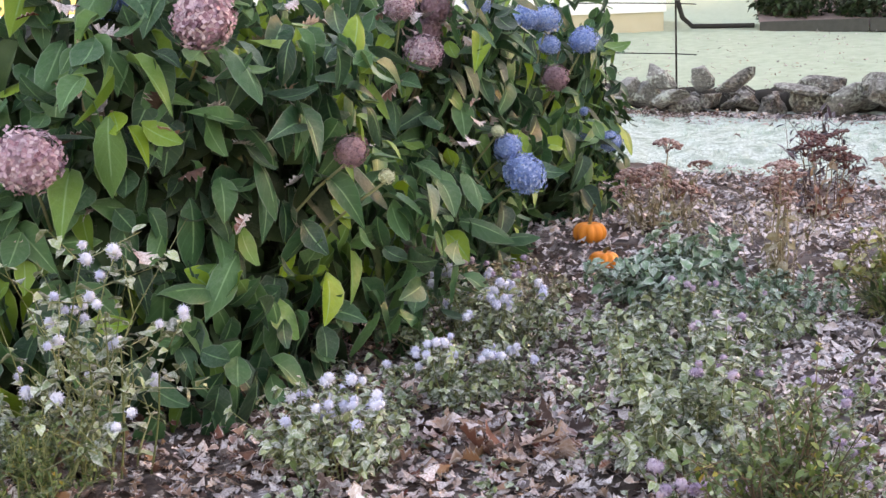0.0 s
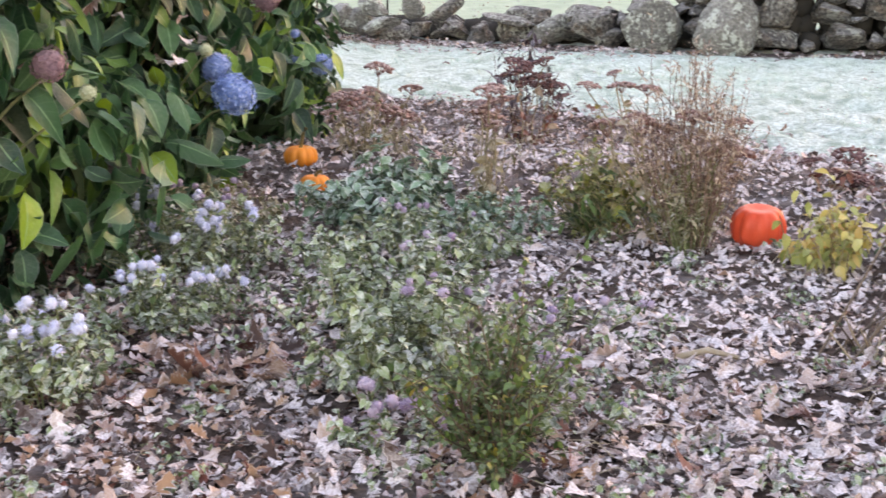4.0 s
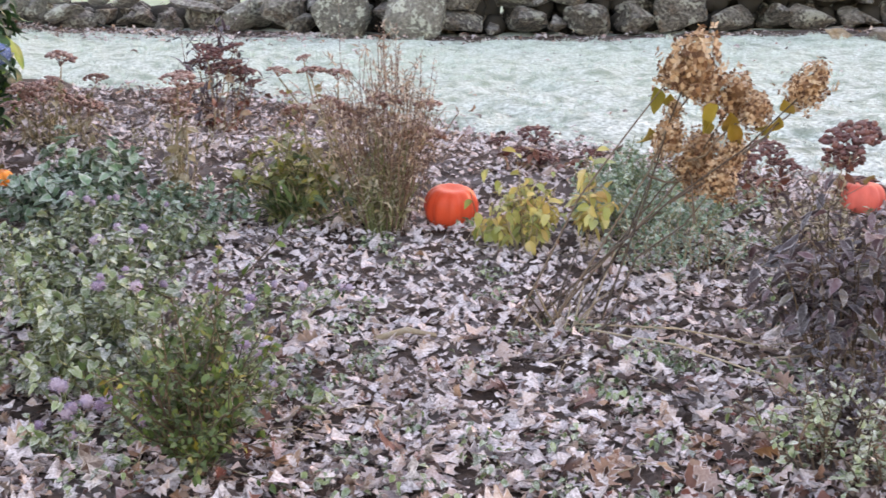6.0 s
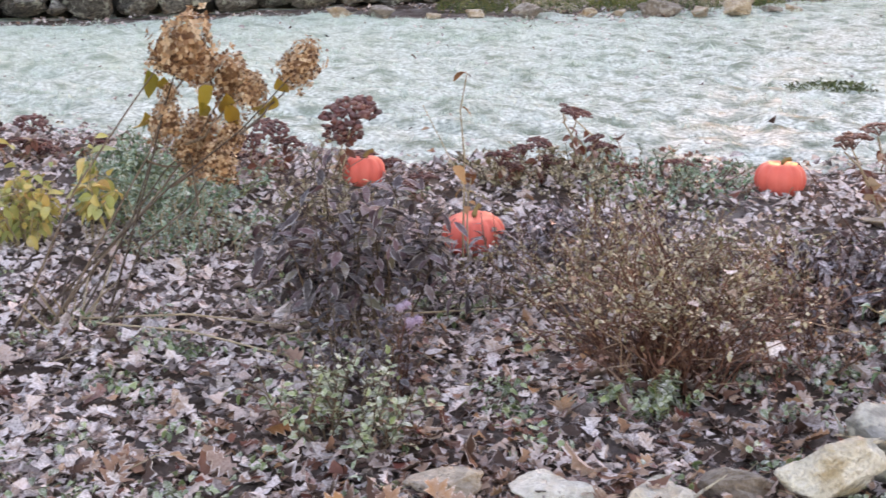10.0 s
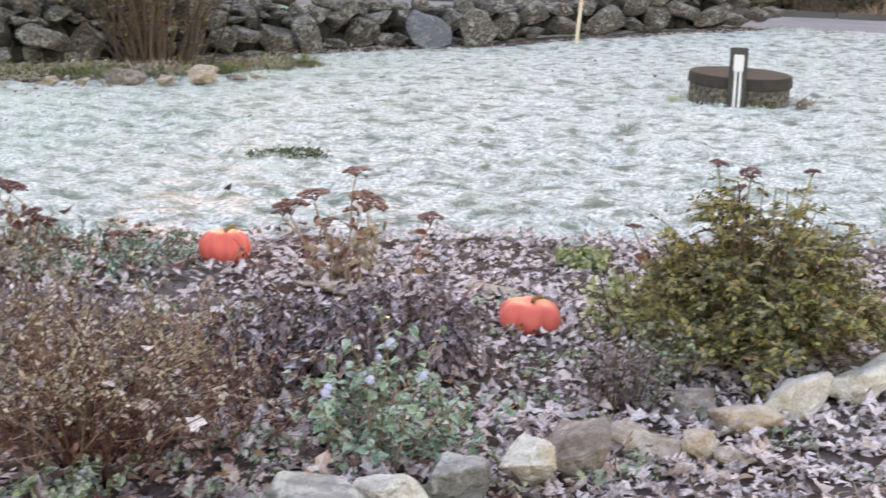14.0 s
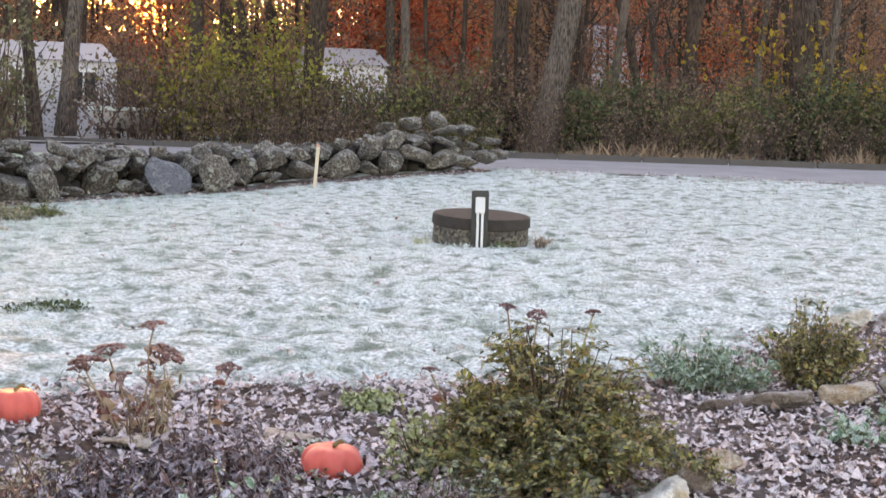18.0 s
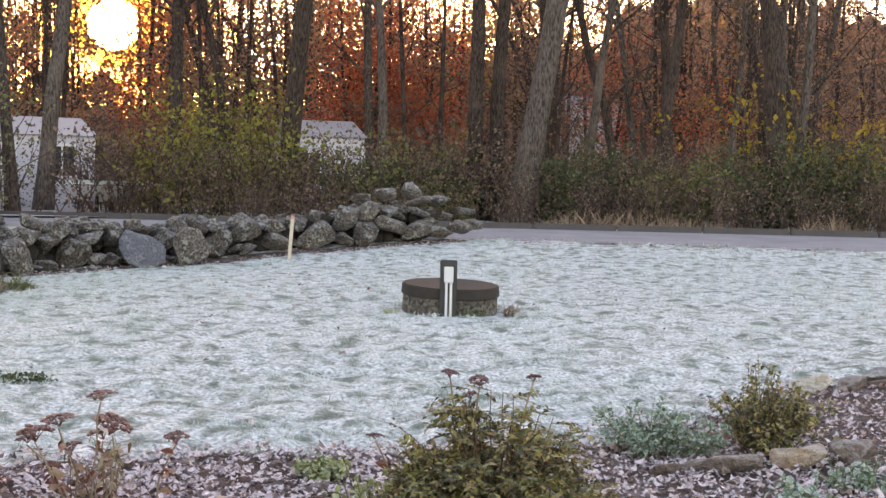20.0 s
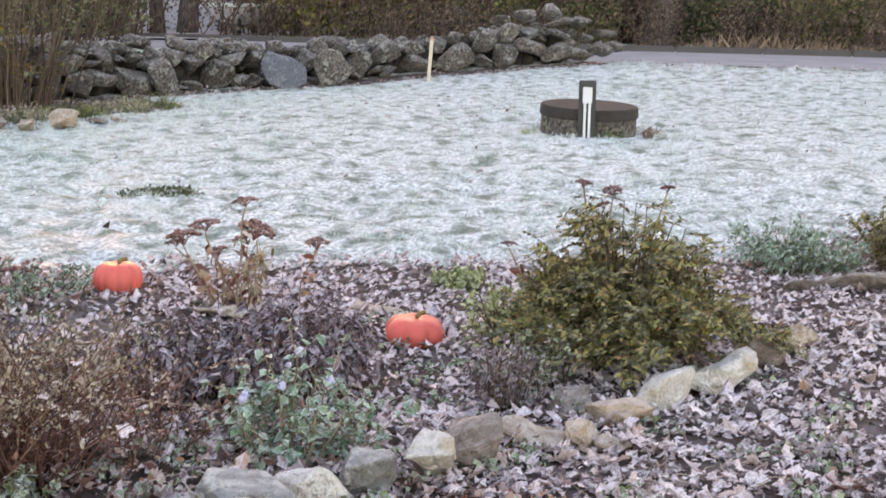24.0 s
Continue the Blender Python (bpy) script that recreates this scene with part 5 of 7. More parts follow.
    n = len(pos)
    solid("foliage", [scatter(TINY, pos, turns(way, up + r.normal(0, 0.3, (n, 3))), r.uniform(0.55, 1.2, n) * leaf)], mat, thing, kind="stuff")
    return thing


def fluff(mat, seed):
    r = np.random.default_rng(seed)
    p = sphere_points(46, r)
    rot = turns(p + r.normal(0, 0.2, p.shape), np.cross(p, r.normal(size=p.shape)))
    me = np_mesh("flower_head", [scatter(LANCE, p * 0.3, rot, 0.75), (ball(8, 6, 0.12, seed)[0] * 0.72, ball(8, 6)[1])])
    me.materials.append(mat)
    return smooth(me)


LILAC, PURPLE = [fluff(MAT_AGER, i) for i in (1, 2, 3)], [fluff(MAT_AGER_PURPLE, i) for i in (4, 5)]
LIL = "fluffy lilac-blue flower tuft"
PUR = "fluffy purple flower tuft"
G_AGER = "ageratum plants in the bed"
herb("ageratum_plant", -4.35, -0.3, "tall frosted ageratum with lilac-blue tufts", "plant", G_AGER, 0.24, 0.8, 20, ROUND, 0.040, 20, MAT_AGER_LEAF, MAT_STEM_GREEN, 101, 0.1, 0.15, heads=(LILAC, 20, 0.023, LIL), foot=0.5)
herb("ageratum_plant", -4.5, -0.55, "low frosted ageratum foliage", "plant", G_AGER, 0.28, 0.32, 26, ROUND, 0.029, 26, MAT_AGER_LEAF, MAT_STEM_GREEN, 102, heads=(LILAC, 2, 0.016, LIL))
herb("ageratum_plant", -4.12, 0.42, "rimed ageratum mound with lilac-blue tufts", "plant", G_AGER, 0.27, 0.33, 44, ROUND, 0.029, 26, MAT_AGER_LEAF, MAT_STEM_GREEN, 103, 0.25, heads=(LILAC, 17, 0.02, LIL), foot=0.45)
herb("ageratum_plant", -4.72, 0.93, "ageratum mound with pale lilac tufts", "plant", G_AGER, 0.26, 0.26, 40, ROUND, 0.029, 25, MAT_AGER_LEAF, MAT_STEM_GREEN, 104, heads=(LILAC, 19, 0.021, LIL), foot=0.5)
herb("ageratum_plant", -5.5, 1.3, "spreading ageratum with many lilac tufts", "plant", G_AGER, 0.36, 0.33, 60, ROUND, 0.029, 26, MAT_AGER_LEAF, MAT_STEM_GREEN, 105, heads=(LILAC, 26, 0.021, LIL), foot=0.6)
herb("ageratum_plant", -6.3, 1.62, "frost-nipped ageratum with purple tufts", "plant", G_AGER, 0.34, 0.24, 40, ROUND, 0.025, 24, MAT_OLIVE, MAT_STEM_GREEN, 106, heads=(PURPLE, 9, 0.02, PUR), foot=0.6)
herb("ageratum_plant", -4.45, 1.72, "green frosted ageratum mound with purple tufts", "plant", G_AGER, 0.36, 0.3, 60, ROUND, 0.033, 26, MAT_AGER_LEAF, MAT_STEM_GREEN, 107, heads=(PURPLE, 6, 0.02, PUR), foot=0.6)
herb("ageratum_plant", -3.75, 1.48, "green frosted ageratum beside the dark herb", "plant", G_AGER, 0.32, 0.34, 54, ROUND, 0.033, 26, MAT_AGER_LEAF, MAT_STEM_GREEN, 108, heads=(PURPLE, 4, 0.02, PUR), foot=0.55)
herb("ageratum_plant", -3.35, 1.25, "low ageratum with purple tufts among fallen leaves", "plant", G_AGER, 0.2, 0.14, 16, ROUND, 0.024, 15, MAT_AGER_LEAF, MAT_STEM_GREEN, 109, heads=(PURPLE, 9, 0.022, PUR), foot=0.7)
herb("ageratum_plant", -4.05, 2.1, "thin frosted ageratum with purple tufts", "plant", G_AGER, 0.34, 0.17, 16, ROUND, 0.026, 16, MAT_AGER_LEAF, MAT_STEM_GREEN, 110, heads=(PURPLE, 9, 0.02, PUR), foot=0.75)
herb("ageratum_plant", -3.3, 1.72, "low frosted ageratum with purple tufts", "plant", G_AGER, 0.24, 0.18, 13, ROUND, 0.029, 17, MAT_AGER_LEAF, MAT_STEM_GREEN, 112, heads=(PURPLE, 8, 0.02, PUR), foot=0.7)
herb("ageratum_plant", -0.76, 3.85, "frosted ageratum behind the edging stones", "plant", G_AGER, 0.21, 0.34, 34, ROUND, 0.027, 26, MAT_MINT, MAT_STEM_TAN, 111, heads=(LILAC, 5, 0.016, LIL), foot=0.5)
G_HERB = "low herbs in the bed"
herb("green_herb", -2.98, 1.36, "upright fine-leaved dark green herb", "plant", G_HERB, 0.17, 0.46, 62, SMALL, 0.024, 44, MAT_HERB, MAT_TWIG, 121, 0.25, 0.1, spiky=1.0, foot=0.02)
herb("green_herb", -4.2, -0.5, "fine-leaved green herb at the shrub's foot", "plant", G_HERB, 0.2, 0.3, 44, SMALL, 0.017, 52, MAT_HERB, MAT_STEM_GREEN, 122, 0.1, 0.1, spiky=1.0, foot=0.5)
herb("frosted_mint", -5.98, 2.38, "blue-green mint mound white with frost", "plant", G_HERB, 0.31, 0.32, 64, ROUND, 0.048, 36, MAT_MINT, MAT_STEM_GREEN, 123, foot=0.5)
herb("frosted_mint", -5.3, 2.15, "pale frosted mint foliage on leaf litter", "plant", G_HERB, 0.42, 0.24, 56, ROUND, 0.029, 26, MAT_AGER_LEAF, MAT_STEM_GREEN, 124, foot=0.7, heads=(PURPLE, 5, 0.018, PUR))
herb("frosted_mint", -5.75, 2.75, "sparse mint whitened by frost", "plant", G_HERB, 0.34, 0.2, 30, ROUND, 0.030, 28, MAT_MINT, MAT_STEM_GREEN, 125, foot=0.7)
herb("catmint", -4.15, 4.25, "frosted grey catmint sprawl", "plant", G_HERB, 0.42, 0.27, 80, SMALL, 0.024, 40, MAT_MINT, MAT_STEM_GREEN, 126, foot=0.6)
herb("catmint", -4.55, 4.45, "dark green catmint tuft with frost", "plant", G_HERB, 0.2, 0.25, 46, SMALL, 0.024, 40, MAT_MINT, MAT_STEM_GREEN, 127, foot=0.5)
herb("catmint", -3.7, 3.9, "thin frosted catmint stems", "plant", G_HERB, 0.34, 0.24, 46, SMALL, 0.020, 32, MAT_MINT, MAT_STEM_TAN, 128, foot=0.6)
herb("catmint", 1.32, 7.85, "frosted grey-green catmint by the lawn", "plant", G_HERB, 0.34, 0.28, 80, SMALL, 0.030, 40, MAT_MINT, MAT_STEM_GREEN, 129, foot=0.5)
herb("lime_stonecrop", -0.52, 6.92, "low lime-green stonecrop cushion", "plant", G_HERB, 0.15, 0.1, 46, ROUND, 0.023, 28, MAT_LIME, MAT_STEM_GREEN, 130, foot=0.8)
herb("frosted_rosette", 1.85, 6.55, "frosted grey-green rosette on fallen leaves", "plant", G_HERB, 0.18, 0.1, 26, OVATE, 0.045, 6, MAT_MINT, MAT_STEM_GREEN, 131, foot=0.5)
herb("frosted_rosette", 2.25, 6.95, "frosted leafy weed by the edging", "plant", G_HERB, 0.22, 0.14, 34, OVATE, 0.045, 7, MAT_MINT, MAT_STEM_GREEN, 132, foot=0.6)
herb("frosted_rosette", -1.4, 3.25, "small frosted weed among the leaves", "plant", G_HERB, 0.13, 0.12, 16, ROUND, 0.023, 18, MAT_AGER_LEAF, MAT_STEM_GREEN, 133, foot=0.6)
herb("withered_plant", -2.0, 2.65, "brown withered plant with a few frosted leaves", "plant", G_HERB, 0.2, 0.26, 30, SMALL, 0.026, 24, MAT_AGER_LEAF, MAT_TWIG, 134, 0.2, 0.2, foot=0.6)
herb("withered_plant", -2.25, 3.05, "dark withered purple plant", "plant", G_HERB, 0.22, 0.24, 30, SMALL, 0.030, 20, MAT_DARKLEAF, MAT_TWIG, 135, 0.2, 0.2, foot=0.6)
herb("withered_plant", -0.14, 4.58, "small withered plant with frosted leaves", "plant", G_HERB, 0.15, 0.26, 30, SMALL, 0.024, 28, MAT_WITHERED, MAT_TWIG, 136, 0.2, 0.15, foot=0.5)
herb("withered_plant", -0.02, 4.95, "frosted small weed under the bronze shrub", "plant", G_HERB, 0.18, 0.22, 26, SMALL, 0.024, 24, MAT_AGER_LEAF, MAT_TWIG, 137, 0.2, 0.15, foot=0.6)
G_BUSH = "shrubs of the bed"
herb("dry_bush", -4.97, 3.38, "wiry bush of upright stalks with tan seed tufts", "shrub", G_BUSH, 0.27, 0.88, 84, LANCE, 0.034, 30, MAT_TUFT, MAT_STEM_ROSY, 141, 0.62, 0.07, 0.003, 0.9, foot=0.2, least=0.75, twiggy=0.2)
herb("dry_bush", -4.97, 3.36, "olive leaves on the lower stalks of the wiry bush", "shrub", G_BUSH, 0.14, 0.52, 70, LANCE, 0.046, 16, MAT_OLIVE, MAT_STEM_GREEN, 176, 0.05, 0.06, 0.004, 0.8, foot=0.5, least=0.6, twiggy=0.1)
herb("dry_bush", -5.42, 3.2, "yellow-green leafy stems under drooping russet heads", "shrub", G_BUSH, 0.22, 0.5, 34, OVATE, 0.05, 13, MAT_YELLOW_GREEN, MAT_STEM_TAN, 142, 0.1, 0.1, 0.005, 0.5, foot=0.5)
herb("dry_bush", -5.36, 3.18, "green strappy foliage under a dry bush", "shrub", G_BUSH, 0.26, 0.26, 40, LANCE, 0.09, 8, MAT_HERB, MAT_STEM_GREEN, 143, 0.05, foot=0.3, spiky=1.4)
herb("purple_stems", -7.9, 4.2, "upright stems clothed in dark purple leaves", "plant", G_BUSH, 0.3, 0.72, 16, NARROW, 0.065, 22, MAT_DARKLEAF, MAT_REDTWIG, 177, 0.25, 0.06, 0.004, 0.3, foot=0.5)
herb("yellow_plant", -4.3, 3.62, "low plant with clear yellow autumn leaves", "plant", G_BUSH, 0.12, 0.38, 18, OVATE, 0.05, 12, MAT_YELLOW, MAT_STEM_TAN, 144, 0.25, foot=0.4, drop=0.45, spiky=0.2)
herb("yellow_plant", -4.52, 3.62, "yellow leaves drooping over a pumpkin", "plant", G_BUSH, 0.12, 0.19, 6, OVATE, 0.080, 5, MAT_YELLOW, MAT_STEM_TAN, 145, 0.4, foot=0.4, drop=1.0, spiky=0.2)
herb("yellow_plant", -4.12, 3.78, "thin stem with yellow leaves", "plant", G_BUSH, 0.08, 0.4, 5, OVATE, 0.075, 9, MAT_YELLOW, MAT_STEM_TAN, 146, 0.5, foot=0.4, drop=0.5, spiky=0.2)
herb("dark_leaved_plant", -2.5, 3.4, "purple-black leafy plant edged with frost", "plant", G_BUSH, 0.27, 0.5, 40, DARK_OVATE, 0.07, 20, MAT_DARKLEAF, MAT_TWIG, 147, 0.5, 0.05, spiky=0.0, foot=0.45, least=0.7)
herb("dark_leaved_plant", -2.85, 3.95, "dark frosted plant with green undergrowth", "plant", G_BUSH, 0.34, 0.42, 18, DARK_OVATE, 0.065, 14, MAT_DARKLEAF, MAT_TWIG, 148, 0.4, 0.06, spiky=0.0, foot=0.45, least=0.65)
herb("dark_leaved_plant", -3.3, 4.2, "olive and yellow leafy plant", "plant", G_BUSH, 0.3, 0.34, 30, SMALL, 0.028, 28, MAT_OLIVE, MAT_TWIG, 149, 0.1, 0.1, foot=0.4)
herb("dark_leaved_plant", -2.45, 4.1, "frosted purple-grey leaves round a pumpkin", "plant", G_BUSH, 0.4, 0.25, 28, NARROW, 0.05, 12, MAT_WITHERED, MAT_TWIG, 150, 0.2, 0.15, foot=0.7)
herb("dark_leaved_plant", -2.3, 4.75, "frost-whitened low leaves at the lawn's edge", "plant", G_BUSH, 0.5, 0.16, 70, WILT, 0.04, 14, MAT_WITHERED, MAT_TWIG, 151, 0.2, 0.15, foot=0.8)
herb("russet_bush", -1.5, 3.55, "twiggy bush with small russet leaves", "shrub", G_BUSH, 0.42, 0.52, 90, SMALL, 0.016, 30, MAT_OLIVE, MAT_REDTWIG, 152, 0.6, 0.3, 0.0034, 0.7, foot=0.25, arch=0.12)
herb("russet_bush", -1.48, 3.5, "dark red-brown twigs at the russet bush's foot", "shrub", G_BUSH, 0.3, 0.32, 70, SMALL, 0.02, 12, MAT_DARK_RUSSET, MAT_REDTWIG, 179, 0.1, 0.3, 0.0036, 0.7, foot=0.4, arch=0.1)
herb("russet_bush", -1.95, 4.12, "twiggy bush with olive-yellow small leaves", "shrub", G_BUSH, 0.42, 0.42, 70, SMALL, 0.0135, 56, MAT_OLIVE, MAT_REDTWIG, 153, 0.1, 0.3, 0.003, 0.9, foot=0.5)
herb("russet_bush", -1.3, 3.95, "low russet twigs with frosted leaves", "shrub", G_BUSH, 0.4, 0.3, 60, SMALL, 0.015, 36, MAT_RUSSET, MAT_REDTWIG, 154, 0.1, 0.35, 0.003, 0.9, foot=0.6)
herb("russet_bush", -1.6, 4.5, "olive frosted foliage beside a pumpkin", "shrub", G_BUSH, 0.36, 0.3, 50, SMALL, 0.018, 40, MAT_OLIVE, MAT_REDTWIG, 155, 0.05, 0.3, 0.003, 0.9, foot=0.5)
herb("low_frosted_tuft", -2.5, 5.75, "low frosted tuft at the lawn's edge", "plant", G_HERB, 0.45, 0.15, 60, SMALL, 0.024, 28, MAT_MINT, MAT_TWIG, 156, foot=0.8)
herb("low_frosted_tuft", -3.0, 5.5, "frosted grey tuft under sedum heads", "plant", G_HERB, 0.4, 0.17, 60, SMALL, 0.024, 28, MAT_OLIVE, MAT_TWIG, 157, foot=0.8)
herb("withered_perennial", -0.97, 4.62, "withered mauve-grey perennial rimed with frost", "plant", G_BUSH, 0.34, 0.37, 120, WILT, 0.036, 32, MAT_WITHERED, MAT_REDTWIG, 158, 0.3, 0.16, spiky=0.3, foot=0.5, arch=0.12, drop=0.1)
herb("withered_perennial", -1.27, 4.55, "low withered frosted leaves", "plant", G_BUSH, 0.28, 0.27, 60, WILT, 0.034, 26, MAT_WITHERED, MAT_REDTWIG, 159, 0.3, 0.16, spiky=0.3, foot=0.5, arch=0.12, drop=0.1)
spray_shrub("bronze_shrub", 0.31, 5.38, "dense shrub with bronze and yellow-green leaf sprays", 0.56, 0.48, 0.78, 130, 0.03, MAT_SPIREA, 160)
herb("bronze_shrub", -0.16, 5.5, "yellow-green low branches at the shrub's side", "shrub", G_BUSH, 0.22, 0.3, 40, SMALL, 0.03, 40, MAT_LIME, MAT_TWIG, 162, 0.05, 0.1, 0.004, 0.8, foot=0.3)
herb("small_olive_shrub", 2.0, 8.05, "small olive shrub dusted with frost", "shrub", G_BUSH, 0.36, 0.4, 90, SMALL, 0.030, 56, MAT_SPIREA, MAT_TWIG, 163, 0.05, 0.12, 0.004, 0.8, foot=0.3)
herb("bare_forsythia", -7.35, 17.6, "tall many-stemmed shrub with thin leaves before the wall", "shrub", G_BUSH, 1.35, 3.0, 70, SMALL, 0.075, 30, MAT_GREY_GREEN, MAT_TWIG, 164, 0.45, 0.05, 0.014, 0.8, foot=0.4)
herb("bare_forsythia", -7.3, 17.4, "low yellowing twigs at the shrub's foot", "shrub", G_BUSH, 0.8, 1.3, 30, SMALL, 0.055, 5, MAT_WOOD_GOLD, MAT_TWIG, 178, 0.3, 0.07, 0.008, 0.8, foot=0.6)
herb("bare_forsythia", -16.7, 5.5, "tan twiggy shrub by the wall's end", "shrub", G_BUSH, 0.7, 0.9, 90, LANCE, 0.06, 10, MAT_STRAW, MAT_STEM_TAN, 165, 0.2, 0.1, 0.006, 0.8, foot=0.4)

herb("withered_stalks", -1.42, 5.83, "brown and yellow withered leaves on upright stalks", "plant", G_HERB, 0.15, 0.34, 9, NARROW, 0.045, 9, MAT_OLIVE, MAT_STEM_TAN, 170, 0.1, 0.08, spiky=0.0, foot=0.7, drop=0.8)
herb("withered_stalks", -5.95, 2.86, "yellow-brown stalks under sedum heads", "plant", G_HERB, 0.14, 0.42, 9, NARROW, 0.05, 10, MAT_OLIVE, MAT_STEM_TAN, 171, 0.1, 0.08, spiky=0.0, foot=0.7, drop=0.8)
herb("withered_stalks", -7.6, 2.95, "tan and green stalks under russet heads", "plant", G_HERB, 0.28, 0.32, 16, NARROW, 0.05, 10, MAT_OLIVE, MAT_STEM_TAN, 172, 0.1, 0.1, spiky=0.1, foot=0.7, drop=0.5)
herb("withered_stalks", -6.9, 3.2, "dry grassy stalks by the lawn's edge", "plant", G_HERB, 0.4, 0.28, 13, LANCE, 0.05, 9, MAT_OLIVE, MAT_STEM_TAN, 173, 0.1, 0.1, spiky=0.6, foot=0.8)
herb("bare_sapling", -2.62, 4.22, "thin bare stem with a few tan leaves", "plant", G_HERB, 0.05, 0.78, 2, OVATE, 0.05, 7, MAT_TAN_LEAF, MAT_STEM_TAN, 174, 0.45, 0.05, 0.005, foot=0.3, drop=0.6)
herb("bare_sapling", -2.1, 3.0, "thin stems with small purple flower heads", "plant", G_HERB, 0.14, 0.32, 6, SMALL, 0.025, 8, MAT_DARKLEAF, MAT_REDTWIG, 175, 0.2, 0.1, 0.003, heads=(PURPLE, 4, 0.016, PUR), foot=0.5)


def sedum_head(name, mat, seed):
    """A flat-topped cluster of tiny seed pods, one unit in radius."""
    r = np.random.default_rng(seed)
    n = 90
    a, k = r.uniform(0, 2 * np.pi, n), np.sqrt(r.uniform(0, 1, n))
    p = np.stack([k * np.cos(a), k * np.sin(a), 0.45 * (1 - k * k) + r.normal(0, 0.07, n)], -1)
    rot = turns(r.normal(size=(n, 3)) + (0, 0, 1.2), r.normal(size=(n, 3)))
    chunks = [scatter(ball(4, 4, 0.2, seed), p, rot, r.uniform(0.09, 0.18, n))]
    for i in range(9):
        q = p[r.integers(n)] * (0.8, 0.8, 0.6)
        chunks.append(tube([(0, 0, -0.8), q * 0.45 - (0, 0, 0.35), q], [0.05, 0.035, 0.03], 4))
    me = np_mesh(name, chunks)
    me.materials.append(mat)
    return me


SEDUM_HEADS = {MAT_SEDUM: [sedum_head("seed_head", MAT_SEDUM, i) for i in (1, 2, 3)], MAT_SEDUM_TAN: [sedum_head("seed_head", MAT_SEDUM_TAN, i) for i in (4, 5, 6)], MAT_SEDUM_ROSE: [sedum_head("seed_head", MAT_SEDUM_ROSE, i) for i in (7, 8, 9)]}


def sedum(x, y, heads, mat, seed, label):
    r = np.random.default_rng(seed)
    thing = root("sedum", x, y, label, "plant", "sedums gone to seed")
    pos, way = [], []
    for hx, hy, hz, hr in heads:
        p0 = np.array([hx * 0.25 + r.normal(0, 0.03), hy * 0.25 + r.normal(0, 0.03), -0.03])
        path = np.linspace(p0, (hx, hy, hz - hr * 0.6), 6)
        path[1:-1] += r.normal(0, 0.012, (4, 3))
        solid("stem", [tube(path, [0.0055, 0.005, 0.0045, 0.004, 0.004, 0.0035], 5)], MAT_STEM_TAN, thing)
        meshes = SEDUM_HEADS[mat]
        hang("seed_head", meshes[r.integers(3)], (hx, hy, hz), (hr * 1.08, hr * 1.08, hr * r.uniform(0.55, 0.85)), thing, "", (r.uniform(-0.35, 0.35), r.uniform(-0.35, 0.35), r.uniform(0, 6)))
        for _ in range(15):
            s = r.uniform(0.05, 0.9)
            pos.append(path[0] + (path[-1] - path[0]) * s)
            way.append(r.normal(0, 1, 3) * (1, 1, 0.4) + (0, 0, -0.2))
    pos, way = np.array(pos), np.array(way)
    solid("foliage", [scatter(OVATE, pos, turns(way, r.normal(size=way.shape) + (0, 0, 1)), r.uniform(0.025, 0.06, len(pos)))], MAT_RUSSET if mat is not MAT_SEDUM_ROSE else MAT_OLIVE, thing, kind="stuff")
    return thing


sedum(-3.74, 4.98, [(0.09, -0.08, 0.34, 0.118), (0.02, -0.04, 0.24, 0.082), (0.04, 0.08, 0.11, 0.089), (0.10, 0.22, 0.08, 0.052)], MAT_SEDUM, 300, "dark maroon sedum seed heads above a pumpkin")
sedum(-4.07, 4.85, [(0.08, -0.09, 0.27, 0.076), (0.08, 0.02, 0.18, 0.077), (-0.09, -0.02, 0.18, 0.065), (-0.13, 0.05, 0.09, 0.066)], MAT_SEDUM, 301, "dark sedum heads below the dried hydrangea")
sedum(-2.91, 5.79, [(0.00, -0.14, 0.34, 0.068), (0.04, -0.03, 0.21, 0.044), (0.05, 0.07, 0.15, 0.053), (-0.17, 0.05, 0.34, 0.019)], MAT_SEDUM, 302, "thin sedum stems with small dark heads")
sedum(-3.02, 5.39, [(-0.04, -0.16, 0.16, 0.070), (0.00, -0.04, 0.18, 0.062), (0.03, 0.06, 0.20, 0.051), (0.03, 0.16, 0.10, 0.059), (-0.02, -0.10, 0.11, 0.045)], MAT_SEDUM, 303, "low cluster of maroon sedum heads")
sedum(-3.30, 4.97, [(0.06, -0.11, 0.11, 0.067), (-0.03, -0.07, 0.06, 0.041)], MAT_SEDUM, 304, "low maroon sedum head")
sedum(-2.54, 5.98, [(0.05, -0.11, 0.12, 0.064), (-0.21, -0.15, 0.07, 0.065), (-0.36, -0.14, 0.15, 0.059), (-0.49, -0.12, 0.31, 0.048)], MAT_SEDUM, 305, "low dark sedum heads beside a pumpkin")
sedum(-1.40, 5.85, [(0.03, -0.12, 0.51, 0.054), (0.06, -0.03, 0.37, 0.079), (0.00, 0.04, 0.32, 0.060), (-0.15, 0.08, 0.25, 0.044), (-0.24, -0.16, 0.35, 0.071), (-0.17, -0.05, 0.39, 0.067), (-0.23, 0.02, 0.17, 0.049), (-0.26, -0.21, 0.33, 0.042)], MAT_SEDUM_TAN, 306, "tall browned sedum stems with flat seed heads")
sedum(-1.21, 5.84, [(0.16, -0.08, 0.35, 0.049)], MAT_SEDUM_TAN, 307, "leaning stem with one sedum head")
